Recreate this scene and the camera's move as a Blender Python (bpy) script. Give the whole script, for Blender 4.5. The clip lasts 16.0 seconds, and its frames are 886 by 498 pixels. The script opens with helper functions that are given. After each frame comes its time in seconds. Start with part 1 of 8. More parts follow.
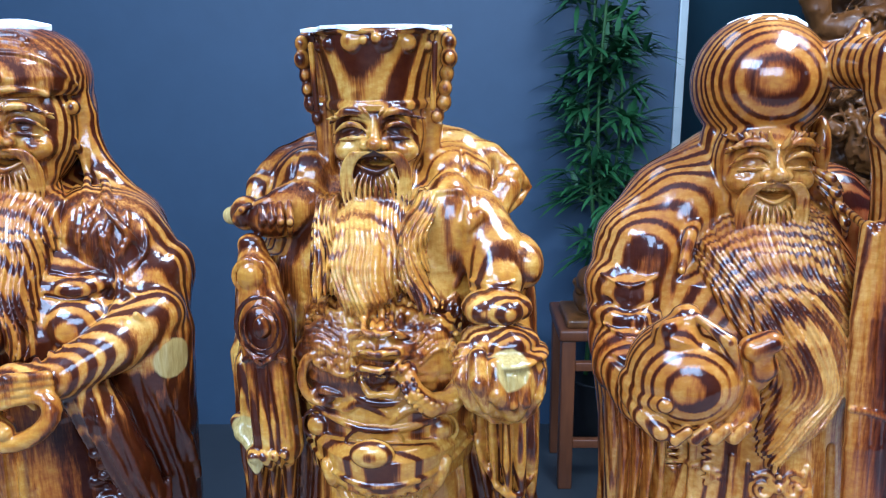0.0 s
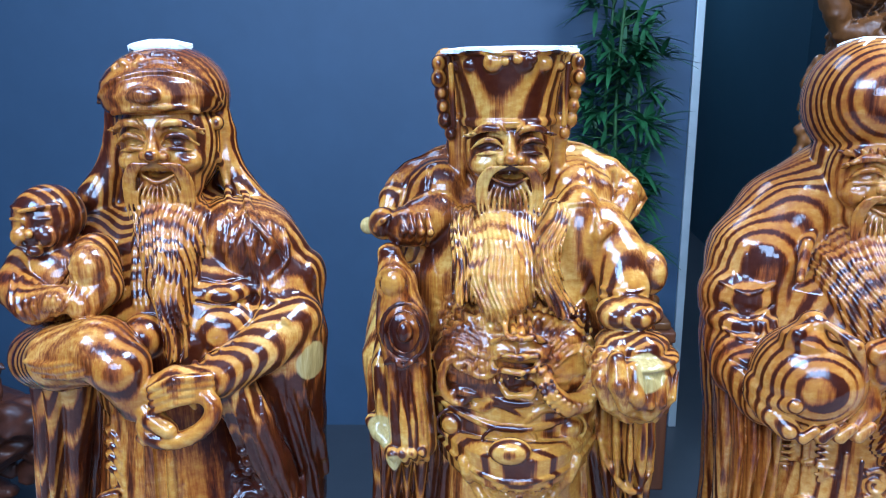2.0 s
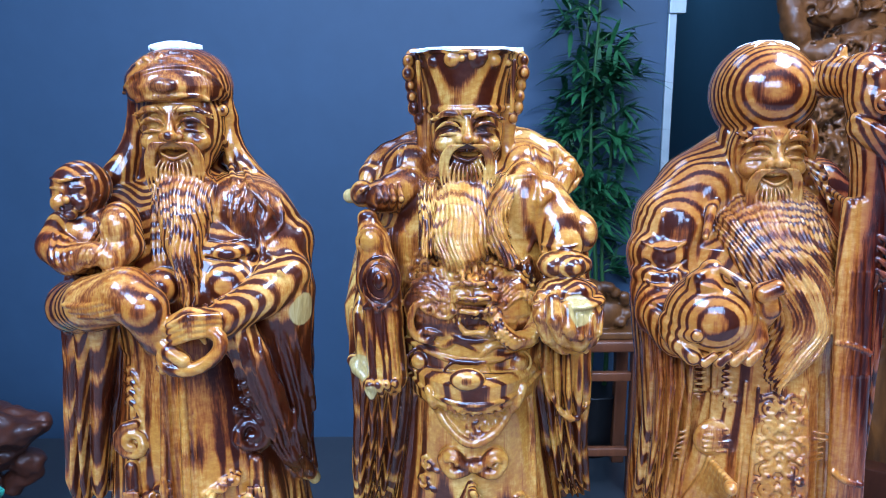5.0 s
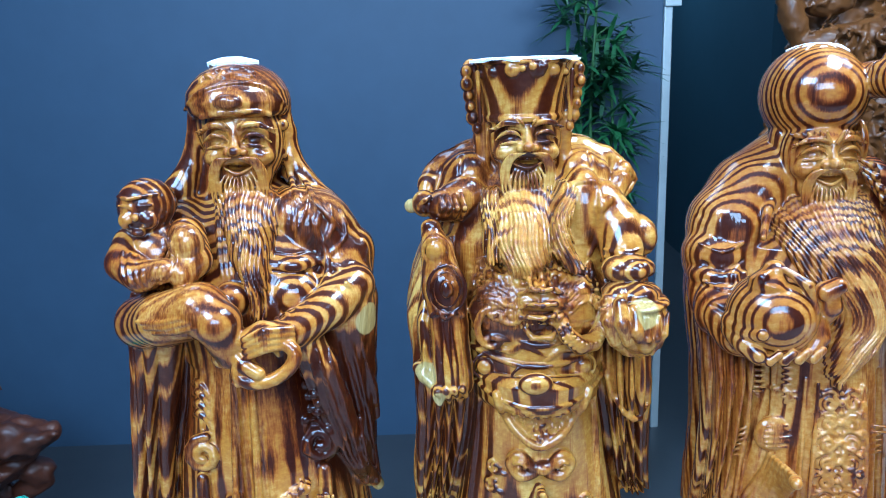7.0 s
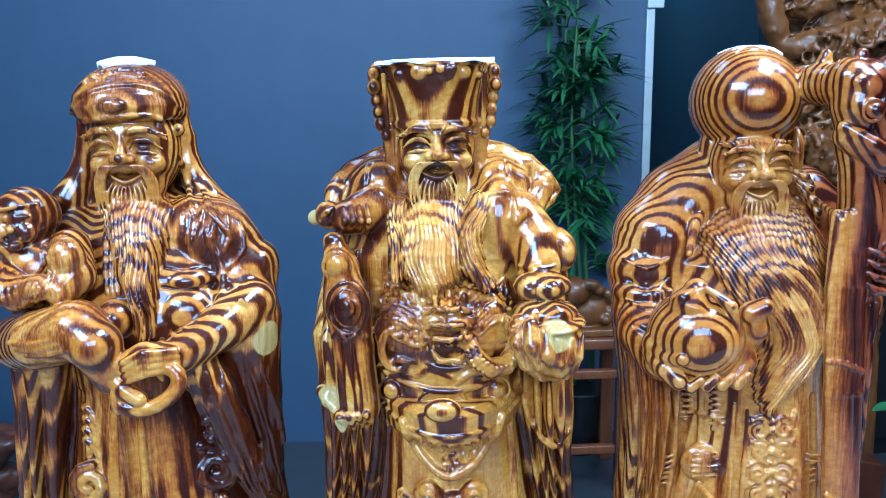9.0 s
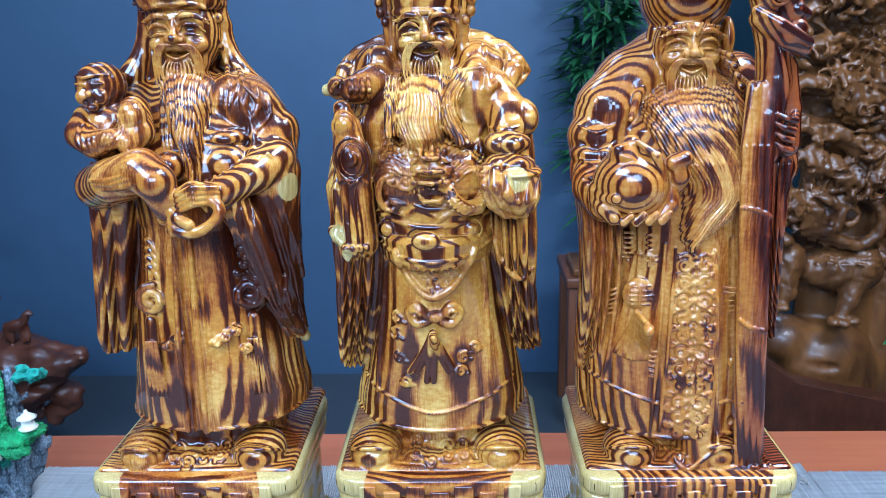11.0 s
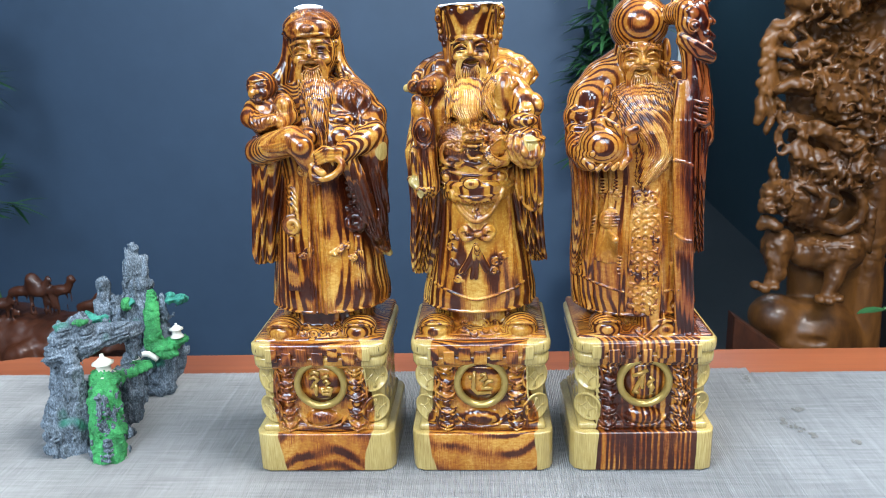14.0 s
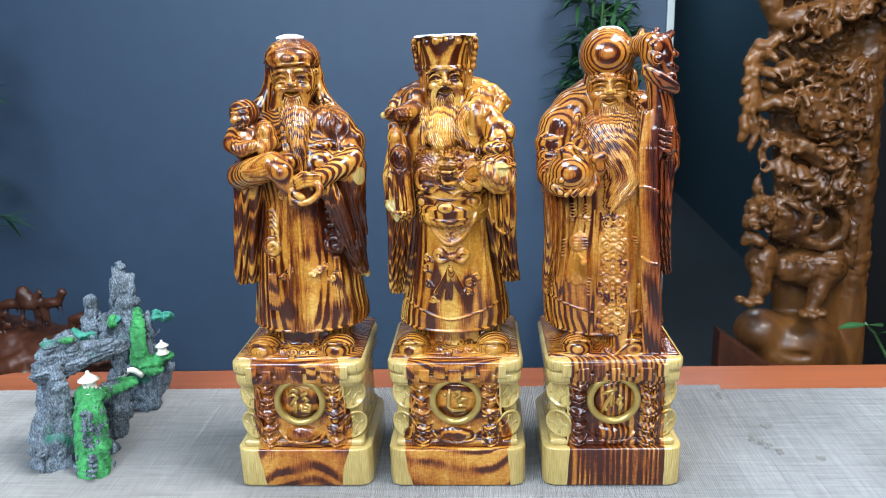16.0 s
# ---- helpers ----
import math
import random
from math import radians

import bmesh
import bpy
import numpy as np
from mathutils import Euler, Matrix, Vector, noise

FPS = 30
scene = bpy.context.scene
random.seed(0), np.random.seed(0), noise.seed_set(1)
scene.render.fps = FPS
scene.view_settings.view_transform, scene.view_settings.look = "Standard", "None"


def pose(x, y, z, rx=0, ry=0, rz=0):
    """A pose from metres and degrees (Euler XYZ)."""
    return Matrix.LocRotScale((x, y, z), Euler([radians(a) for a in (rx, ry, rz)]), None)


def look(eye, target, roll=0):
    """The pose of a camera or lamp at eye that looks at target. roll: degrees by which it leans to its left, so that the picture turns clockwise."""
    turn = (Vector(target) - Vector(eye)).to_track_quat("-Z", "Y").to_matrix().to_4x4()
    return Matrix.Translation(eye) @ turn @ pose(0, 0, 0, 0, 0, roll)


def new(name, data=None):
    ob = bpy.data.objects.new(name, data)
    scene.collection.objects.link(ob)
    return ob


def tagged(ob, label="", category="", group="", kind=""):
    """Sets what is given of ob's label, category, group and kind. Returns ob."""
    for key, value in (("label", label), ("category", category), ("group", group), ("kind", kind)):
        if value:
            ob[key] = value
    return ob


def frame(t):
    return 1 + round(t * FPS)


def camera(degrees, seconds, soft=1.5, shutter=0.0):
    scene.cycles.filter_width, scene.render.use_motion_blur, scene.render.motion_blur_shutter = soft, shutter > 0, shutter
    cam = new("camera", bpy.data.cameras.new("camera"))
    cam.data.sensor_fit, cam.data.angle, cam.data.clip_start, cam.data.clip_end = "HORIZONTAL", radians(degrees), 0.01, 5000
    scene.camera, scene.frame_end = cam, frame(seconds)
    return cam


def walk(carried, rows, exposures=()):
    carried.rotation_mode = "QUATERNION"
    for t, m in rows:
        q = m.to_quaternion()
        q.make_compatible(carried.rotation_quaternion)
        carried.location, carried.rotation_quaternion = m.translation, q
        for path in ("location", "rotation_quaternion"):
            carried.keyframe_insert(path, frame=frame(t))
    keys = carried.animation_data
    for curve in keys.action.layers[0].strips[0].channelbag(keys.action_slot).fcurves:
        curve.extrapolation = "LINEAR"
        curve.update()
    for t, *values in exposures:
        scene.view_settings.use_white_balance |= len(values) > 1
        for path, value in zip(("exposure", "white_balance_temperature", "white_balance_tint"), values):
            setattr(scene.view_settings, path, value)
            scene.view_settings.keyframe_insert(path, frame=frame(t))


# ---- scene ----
cam = camera(60.4, 16.0, soft=0.8)
cam.data.dof.use_dof = True
cam.data.dof.focus_distance = 0.43
cam.data.dof.aperture_fstop = 40.0
METRES, EYE, TILT, LEAN, TURN = 0.75, 0.393, -14.5, 0.7, 1.2
ROWS = [
    (0.0, 0.0, 0.0, 0.0, 0.0, 0.0, -0.0),
    (0.5, -0.0004, 0.0034, 0.0052, 1.19, -0.22, 0.05),
    (1.0, -0.0207, -0.0033, 0.02, 1.1, -0.09, 0.13),
    (1.5, -0.0658, -0.0008, 0.0105, 0.58, -0.02, 0.09),
    (2.0, -0.0646, -0.0209, 0.0039, 0.02, 0.07, -0.12),
    (2.5, -0.0515, -0.0239, 0.0052, -0.38, 0.17, -0.3),
    (3.0, -0.0516, -0.0337, -0.0029, -1.02, 0.54, -0.35),
    (3.5, -0.0828, -0.0826, -0.0241, -1.71, 1.0, -0.25),
    (4.0, -0.0808, -0.0881, -0.0248, -2.11, 1.52, -0.15),
    (4.5, -0.0549, -0.0932, -0.0306, -1.5, 1.78, -0.25),
    (7.0, -0.0991, -0.1044, -0.023, -1.76, 1.42, 1.54),
    (7.5, -0.1387, -0.1002, -0.0229, -4.02, 1.49, 2.14),
    (8.0, -0.1306, -0.0737, -0.0083, -4.93, 1.59, 2.22),
    (8.5, -0.0924, -0.0627, -0.0048, -4.16, 1.7, 1.84),
    (9.0, -0.047, -0.0751, -0.0152, -2.28, 1.47, 1.33),
    (9.5, -0.0031, -0.1012, -0.0272, -0.25, 0.78, 0.85),
    (10.0, 0.008, -0.1184, -0.0568, 1.18, -0.42, 0.59),
    (12.5, -0.0544, -0.3569, -0.1319, 0.01, -2.06, 0.42),
    (13.0, -0.05, -0.4402, -0.1341, 0.95, -1.73, 0.54),
    (13.5, -0.0409, -0.4805, -0.1438, 1.74, -1.43, 0.72),
    (14.0, -0.0348, -0.48, -0.1459, 2.05, -1.21, 0.83),
    (14.5, -0.0396, -0.4765, -0.1382, 2.02, -0.9, 0.88),
    (15.0, -0.0319, -0.4793, -0.1417, 1.8, -0.63, 0.86),
    (15.5, -0.016, -0.4943, -0.133, 1.65, -0.41, 0.79),
    (16.0, -0.0113, -0.5086, -0.1331, 1.66, -0.39, 0.66),
]
walk(cam, [(t, pose(0, 0, EYE, TILT, LEAN, TURN) @ pose(METRES * x, METRES * y, METRES * z, 90 + pitch, roll, yaw)) for t, x, y, z, yaw, pitch, roll in ROWS],
     exposures=[(0.0, -0.11, 4800, 10), (3.0, -0.06, 4500, 11), (4.5, 0.02, 4500, 15), (8.0, -0.03, 4500, -1), (10.2, 0.15, 4400, 9), (12.4, 0.04, 5400, 2), (13.5, 0.09, 5900, 6), (16.0, 0.13, 6000, 7)])

# ---- room, world and light ----
world = bpy.data.worlds.new("world")
scene.world = world
world.use_nodes = True
world.node_tree.nodes["Background"].inputs[0].default_value = (0.35, 0.42, 0.5, 1)
world.node_tree.nodes["Background"].inputs[1].default_value = 0.02

FLOOR = -0.75     # the table top is at z = 0
WALL_Y = 2.2      # the painted wall behind the table
TOP = 2.05        # ceiling


def lamp(x, y, z, tx, ty, tz, sx, sy, watts, colour):
    data = bpy.data.lights.new("unseen_panel_light", "AREA")
    data.shape, data.size, data.size_y, data.energy, data.color = "RECTANGLE", sx, sy, watts, colour
    ob = new("unseen_panel_light", data)
    ob.matrix_world = look((x, y, z), (tx, ty, tz))
    return ob


lamp(0.05, -1.9, 1.3, 0, 0.3, 0.2, 1.5, 0.7, 44, (0.82, 0.91, 1.0))
# unseen lamp placed so that the tall carving is brightest at its top
lamp(1.55, 0.45, 1.95, 0.75, 1.2, 0.2, 0.7, 0.9, 14, (0.92, 0.95, 1.0))
lamp(-1.0, -0.9, 1.95, 0, 0.3, 0.1, 1.2, 1.2, 100, (0.76, 0.87, 1.0))
lamp(0.75, 0.1, 2.0, 0.2, 0.35, 0, 0.9, 0.9, 92, (1.0, 0.98, 0.95))
# unseen lamp added to brighten the wall behind the table
lamp(-0.8, 1.3, 2.0, -0.8, 1.6, 0, 0.8, 0.8, 10, (0.85, 0.92, 1.0))
# unseen lamp added to light the deeper room beyond the corner
lamp(1.0, 4.3, 2.0, 1.0, 4.3, 0, 0.6, 0.8, 26, (0.82, 0.93, 1.0))


# ---- materials ----
def material(name):
    m = bpy.data.materials.new(name)
    m.use_nodes = True
    t = m.node_tree
    return m, t, t.nodes["Principled BSDF"]


def node(t, kind, **values):
    n = t.nodes.new(kind)
    for key, v in values.items():
        if key in n.inputs:
            n.inputs[key].default_value = v
    return n


def mathn(t, op, a, b=None, c=None):
    n = t.nodes.new("ShaderNodeMath")
    n.operation = op
    for i, v in enumerate((a, b, c)):
        if v is None:
            continue
        if isinstance(v, (int, float)):
            n.inputs[i].default_value = v
        else:
            t.links.new(v, n.inputs[i])
    return n.outputs[0]


def coords(t, scale=(1, 1, 1), offset=(0, 0, 0)):
    n = t.nodes.new("ShaderNodeTexCoord")
    m = t.nodes.new("ShaderNodeMapping")
    m.inputs["Scale"].default_value = scale
    m.inputs["Location"].default_value = offset
    t.links.new(n.outputs["Object"], m.inputs["Vector"])
    return m.outputs[0]


def noise_at(t, vec, scale, detail=2.0, rough=0.5):
    n = node(t, "ShaderNodeTexNoise", Scale=scale, Detail=detail, Roughness=rough)
    t.links.new(vec, n.inputs["Vector"])
    return n.outputs["Fac"]


def ramp(t, fac, *stops):
    n = t.nodes.new("ShaderNodeValToRGB")
    e = n.color_ramp.elements
    while len(e) < len(stops):
        e.new(0.5)
    for el, (p, c) in zip(e, stops):
        el.position, el.color = p, (*c, 1)
    t.links.new(fac, n.inputs[0])
    return n.outputs[0]


def mix(t, fac, a, b):
    n = t.nodes.new("ShaderNodeMix")
    n.data_type = "RGBA"
    for i, v in ((0, fac), (6, a), (7, b)):
        if isinstance(v, (int, float)):
            n.inputs[i].default_value = v
        elif isinstance(v, tuple):
            n.inputs[i].default_value = (*v, 1)
        else:
            t.links.new(v, n.inputs[i])
    return n.outputs[2]


def smooth(t, v, lo, hi):
    n = t.nodes.new("ShaderNodeMapRange")
    n.interpolation_type = "SMOOTHSTEP"
    n.inputs[1].default_value, n.inputs[2].default_value = lo, hi
    t.links.new(v, n.inputs[0])
    return n.outputs[0]


def bump(t, p, height, strength=0.3, distance=0.001):
    n = node(t, "ShaderNodeBump", Strength=strength, Distance=distance)
    t.links.new(height, n.inputs["Height"])
    t.links.new(n.outputs[0], p.inputs["Normal"])


def zebra_wood(name, seed, sap=0.5, knots=(), clear=(), period=0.004, cx=0.0, cy=0.11, dark_at=0.1, warp=0.014, tall=0.22, blotch=1.5, lean=0.0, heart=9.0, tint=(1, 1, 1)):
    """Lacquered wood with growth layers round an upright axis far behind: dark and golden bands, broad where the layers
    are cut flat; pale sapwood past a radius or in knots (x, y, z, radius); paler or (below 0) darker heartwood in spots
    (x, y, z, radius, amount), the smallest of which paint shade into eyes and mouths.
    """
    m, t, p = material(name)
    raw = coords(t)
    sep = t.nodes.new("ShaderNodeSeparateXYZ")
    t.links.new(raw, sep.inputs[0])
    x, y = mathn(t, "ADD", sep.outputs[0], -cx), mathn(t, "ADD", sep.outputs[1], -cy)
    r = mathn(t, "SQRT", mathn(t, "ADD", mathn(t, "MULTIPLY", x, x), mathn(t, "MULTIPLY", y, y)))
    r = mathn(t, "ADD", r, mathn(t, "MULTIPLY", sep.outputs[2], lean))
    red = smooth(t, sep.outputs[0], heart, heart + 0.012)
    big = noise_at(t, coords(t, (1, 1, tall), (seed, 0, seed * 0.3)), 17, 1.0, 0.4)
    r = mathn(t, "ADD", r, mathn(t, "MULTIPLY", mathn(t, "SUBTRACT", big, 0.5), warp))
    wob = noise_at(t, coords(t, (1, 1, 0.14), (0, seed, 3)), 90, 3.0, 0.55)
    fine = noise_at(t, coords(t, (1, 1, 0.07), (seed, 5, 0)), 1000, 2.0, 0.6)
    ripple = noise_at(t, coords(t, (0.6, 1, 1), (seed, 1, 4)), 420, 2.0, 0.6)
    uneven = t.nodes.new("ShaderNodeTexNoise")
    uneven.noise_dimensions = "1D"
    uneven.inputs["Scale"].default_value = 75.0
    t.links.new(mathn(t, "ADD", r, seed), uneven.inputs["W"])
    phase = mathn(t, "ADD", mathn(t, "MULTIPLY", r, 6.2832 / period), mathn(t, "MULTIPLY", wob, 2.2))
    phase = mathn(t, "ADD", phase, mathn(t, "MULTIPLY", uneven.outputs["Fac"], 12.0))
    patch = noise_at(t, coords(t, (1, 1, 0.5), (3, 1, seed)), 24, 1.0)
    strength = mathn(t, "ADD", 0.2, mathn(t, "MULTIPLY", smooth(t, noise_at(t, coords(t, (1, 1, 0.6), (seed, 8, 1)), 30, 1.0), 0.36, 0.6), 0.8))
    v = mathn(t, "ADD", mathn(t, "MULTIPLY", mathn(t, "SINE", phase), strength), mathn(t, "MULTIPLY", mathn(t, "SUBTRACT", patch, 0.5), blotch))
    v = mathn(t, "ADD", v, mathn(t, "MULTIPLY", mathn(t, "SUBTRACT", fine, 0.5), 1.1))
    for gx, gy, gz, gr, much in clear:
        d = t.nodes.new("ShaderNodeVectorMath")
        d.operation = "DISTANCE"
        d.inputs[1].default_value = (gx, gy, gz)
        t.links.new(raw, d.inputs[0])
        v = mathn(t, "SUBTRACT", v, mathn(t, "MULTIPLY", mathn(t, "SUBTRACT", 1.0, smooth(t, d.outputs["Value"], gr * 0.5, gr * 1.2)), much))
    v = mathn(t, "ADD", v, mathn(t, "MULTIPLY", red, 0.35))
    dark = smooth(t, v, dark_at - 0.6, dark_at + 0.75)
    shade = noise_at(t, coords(t, (1, 1, 0.35), (seed, 2, 9)), 40, 2.0)
    gold = ramp(t, mathn(t, "ADD", mathn(t, "MULTIPLY", shade, 0.62), mathn(t, "MULTIPLY", ripple, 0.38)),
                (0.34, (0.27, 0.090, 0.010)), (0.5, (0.45, 0.225, 0.024)), (0.64, (0.64, 0.43, 0.095)))
    gold = mix(t, mathn(t, "MULTIPLY", fine, 0.45), gold, (0.30, 0.115, 0.012))
    gold = mix(t, mathn(t, "MULTIPLY", red, 0.8), gold, (0.19, 0.043, 0.013))
    warm = t.nodes.new("ShaderNodeMix")
    warm.data_type, warm.blend_type = "RGBA", "MULTIPLY"
    warm.inputs[0].default_value = 1.0
    warm.inputs[7].default_value = (*tint, 1)
    t.links.new(gold, warm.inputs[6])
    gold = warm.outputs[2]
    bands = ramp(t, dark, (0.05, (1, 1, 1)), (0.35, (0.80, 0.63, 0.53)), (0.65, (0.42, 0.235, 0.21)), (0.97, (0.105, 0.042, 0.06)))
    n = t.nodes.new("ShaderNodeMix")
    n.data_type, n.blend_type = "RGBA", "MULTIPLY"
    n.inputs[0].default_value = 1.0
    t.links.new(gold, n.inputs[6])
    t.links.new(bands, n.inputs[7])
    pale = ramp(t, mathn(t, "ADD", mathn(t, "MULTIPLY", fine, 0.6), mathn(t, "MULTIPLY", shade, 0.4)), (0.3, (0.30, 0.20, 0.058)), (0.5, (0.44, 0.315, 0.10)), (0.7, (0.56, 0.43, 0.17)))
    side = mathn(t, "ABSOLUTE", sep.outputs[0])
    edge = smooth(t, mathn(t, "ADD", side, mathn(t, "MULTIPLY", mathn(t, "SUBTRACT", mathn(t, "ADD", mathn(t, "MULTIPLY", big, 0.8), mathn(t, "MULTIPLY", wob, 0.2)), 0.5), 0.05)), sap, sap + 0.001)
    for kx, ky, kz, kr in knots:
        d = t.nodes.new("ShaderNodeVectorMath")
        d.operation = "DISTANCE"
        d.inputs[1].default_value = (kx, ky, kz)
        t.links.new(raw, d.inputs[0])
        near = mathn(t, "ADD", d.outputs["Value"], mathn(t, "MULTIPLY", mathn(t, "SUBTRACT", wob, 0.5), 0.004))
        edge = mathn(t, "MAXIMUM", edge, mathn(t, "SUBTRACT", 1.0, smooth(t, near, kr, kr + 0.001)))
    t.links.new(mix(t, edge, n.outputs[2], pale), p.inputs["Base Color"])
    p.inputs["Roughness"].default_value = 0.4
    p.inputs["Specular IOR Level"].default_value = 0.1
    p.inputs["Coat Weight"].default_value = 1.0
    p.inputs["Coat Roughness"].default_value = 0.1
    p.inputs["Coat IOR"].default_value = 1.55
    grain = noise_at(t, coords(t, (1, 1, 0.12), (0, 0, 1)), 1100, 2.0)
    bump(t, p, grain, 0.3, 0.0003)
    pores = node(t, "ShaderNodeBump", Strength=0.2, Distance=0.0003)
    t.links.new(mathn(t, "ADD", grain, mathn(t, "MULTIPLY", ripple, 0.7)), pores.inputs["Height"])
    t.links.new(pores.outputs[0], p.inputs["Coat Normal"])
    return m


def simple(name, c1, c2, rough=0.6, scale=40, stretch=(1, 1, 1), relief=0.2, metal=0.0, coat=0.0, dist=0.001):
    m, t, p = material(name)
    v = coords(t, stretch)
    big, small = noise_at(t, v, scale * 0.12, 3.0), noise_at(t, v, scale, 4.0, 0.6)
    f = mathn(t, "ADD", mathn(t, "MULTIPLY", big, 0.6), mathn(t, "MULTIPLY", small, 0.4))
    t.links.new(ramp(t, f, (0.32, c1), (0.68, c2)), p.inputs["Base Color"])
    p.inputs["Roughness"].default_value, p.inputs["Metallic"].default_value = rough, metal
    p.inputs["Coat Weight"].default_value, p.inputs["Coat Roughness"].default_value = coat, 0.12
    bump(t, p, small, relief, dist)
    return m


def rock_material():
    m, t, p = material("painted_rock")
    v = coords(t)
    big, small = noise_at(t, v, 60, 4.0, 0.6), noise_at(t, coords(t, (1, 1, 0.6)), 650, 3.0, 0.6)
    base = ramp(t, mathn(t, "ADD", mathn(t, "MULTIPLY", big, 0.35), mathn(t, "MULTIPLY", small, 0.65)),
                (0.36, (0.030, 0.038, 0.046)), (0.5, (0.105, 0.128, 0.152)), (0.63, (0.25, 0.29, 0.33)))
    t.links.new(mix(t, smooth(t, noise_at(t, coords(t, offset=(4, 4, 4)), 22, 2.0), 0.64, 0.76), base, (0.02, 0.17, 0.10)), p.inputs["Base Color"])
    p.inputs["Roughness"].default_value = 0.8
    bump(t, p, small, 0.8, 0.0012)
    return m


def runner_material():
    m, t, p = material("woven_grey_cloth")
    v = coords(t)
    thread = mathn(t, "MULTIPLY_ADD", noise_at(t, coords(t, (1, 0.04, 1)), 700, 3.0, 0.7), 0.5, 0.15)
    cross = noise_at(t, coords(t, (0.05, 1, 1)), 420, 2.0)
    blotch = noise_at(t, v, 7, 3.0)
    f = mathn(t, "ADD", mathn(t, "MULTIPLY", thread, 0.5), mathn(t, "ADD", mathn(t, "MULTIPLY", cross, 0.25), mathn(t, "MULTIPLY", blotch, 0.25)))
    col = ramp(t, f, (0.28, (0.125, 0.121, 0.119)), (0.43, (0.28, 0.273, 0.266)), (0.6, (0.43, 0.421, 0.411)))
    t.links.new(col, p.inputs["Base Color"])
    p.inputs["Roughness"].default_value = 0.75
    bump(t, p, cross, 0.4, 0.0006)
    return m


# small dark spots on eyes, nose and mouth: grain plus painted recess shade
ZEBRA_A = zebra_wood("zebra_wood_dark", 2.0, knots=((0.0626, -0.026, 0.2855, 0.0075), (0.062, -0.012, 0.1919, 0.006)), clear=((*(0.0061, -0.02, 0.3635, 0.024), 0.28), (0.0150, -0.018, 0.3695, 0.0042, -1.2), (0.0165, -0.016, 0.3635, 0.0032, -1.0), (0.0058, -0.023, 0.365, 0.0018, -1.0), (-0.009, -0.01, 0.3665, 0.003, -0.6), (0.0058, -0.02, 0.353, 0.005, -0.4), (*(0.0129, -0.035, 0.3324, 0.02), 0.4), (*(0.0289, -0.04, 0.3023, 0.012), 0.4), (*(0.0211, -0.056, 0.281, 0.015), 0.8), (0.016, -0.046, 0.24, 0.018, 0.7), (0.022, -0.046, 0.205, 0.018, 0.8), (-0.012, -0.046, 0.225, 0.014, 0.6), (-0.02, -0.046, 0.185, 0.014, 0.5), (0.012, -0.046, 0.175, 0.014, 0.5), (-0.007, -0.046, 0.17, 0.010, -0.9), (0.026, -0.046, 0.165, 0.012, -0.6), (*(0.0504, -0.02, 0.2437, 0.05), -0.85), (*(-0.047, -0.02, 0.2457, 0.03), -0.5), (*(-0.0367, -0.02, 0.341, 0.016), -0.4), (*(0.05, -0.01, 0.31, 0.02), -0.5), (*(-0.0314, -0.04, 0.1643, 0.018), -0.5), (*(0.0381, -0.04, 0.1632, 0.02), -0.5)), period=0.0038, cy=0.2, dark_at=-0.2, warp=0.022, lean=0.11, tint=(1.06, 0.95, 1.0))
# eye, nose and mouth spots here too put socket shade into the grain colour
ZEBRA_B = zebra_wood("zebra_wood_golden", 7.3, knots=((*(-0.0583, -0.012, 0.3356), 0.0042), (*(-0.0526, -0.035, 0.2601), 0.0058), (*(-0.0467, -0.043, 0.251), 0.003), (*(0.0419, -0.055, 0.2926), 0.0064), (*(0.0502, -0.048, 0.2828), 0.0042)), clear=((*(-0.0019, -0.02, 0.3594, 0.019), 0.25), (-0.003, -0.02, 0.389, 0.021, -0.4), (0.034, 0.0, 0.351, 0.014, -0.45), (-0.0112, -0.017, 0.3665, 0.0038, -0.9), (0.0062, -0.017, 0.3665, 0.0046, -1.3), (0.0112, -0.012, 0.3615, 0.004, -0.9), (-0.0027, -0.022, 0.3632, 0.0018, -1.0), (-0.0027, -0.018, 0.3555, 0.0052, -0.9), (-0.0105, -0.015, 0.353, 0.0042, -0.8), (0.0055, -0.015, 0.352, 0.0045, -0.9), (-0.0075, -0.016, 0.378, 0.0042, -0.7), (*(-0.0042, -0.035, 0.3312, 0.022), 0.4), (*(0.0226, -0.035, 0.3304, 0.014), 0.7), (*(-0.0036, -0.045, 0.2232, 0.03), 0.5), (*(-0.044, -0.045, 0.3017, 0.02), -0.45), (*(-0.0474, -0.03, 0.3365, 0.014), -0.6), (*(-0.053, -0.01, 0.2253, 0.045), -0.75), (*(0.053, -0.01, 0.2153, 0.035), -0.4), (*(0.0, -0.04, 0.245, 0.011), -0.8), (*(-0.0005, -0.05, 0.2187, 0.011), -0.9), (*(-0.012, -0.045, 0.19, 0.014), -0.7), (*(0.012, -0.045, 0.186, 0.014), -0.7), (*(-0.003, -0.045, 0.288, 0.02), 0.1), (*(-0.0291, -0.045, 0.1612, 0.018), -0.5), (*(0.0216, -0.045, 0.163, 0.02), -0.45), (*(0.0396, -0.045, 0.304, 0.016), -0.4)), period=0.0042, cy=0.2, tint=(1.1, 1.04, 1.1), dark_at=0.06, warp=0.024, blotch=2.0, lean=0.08)
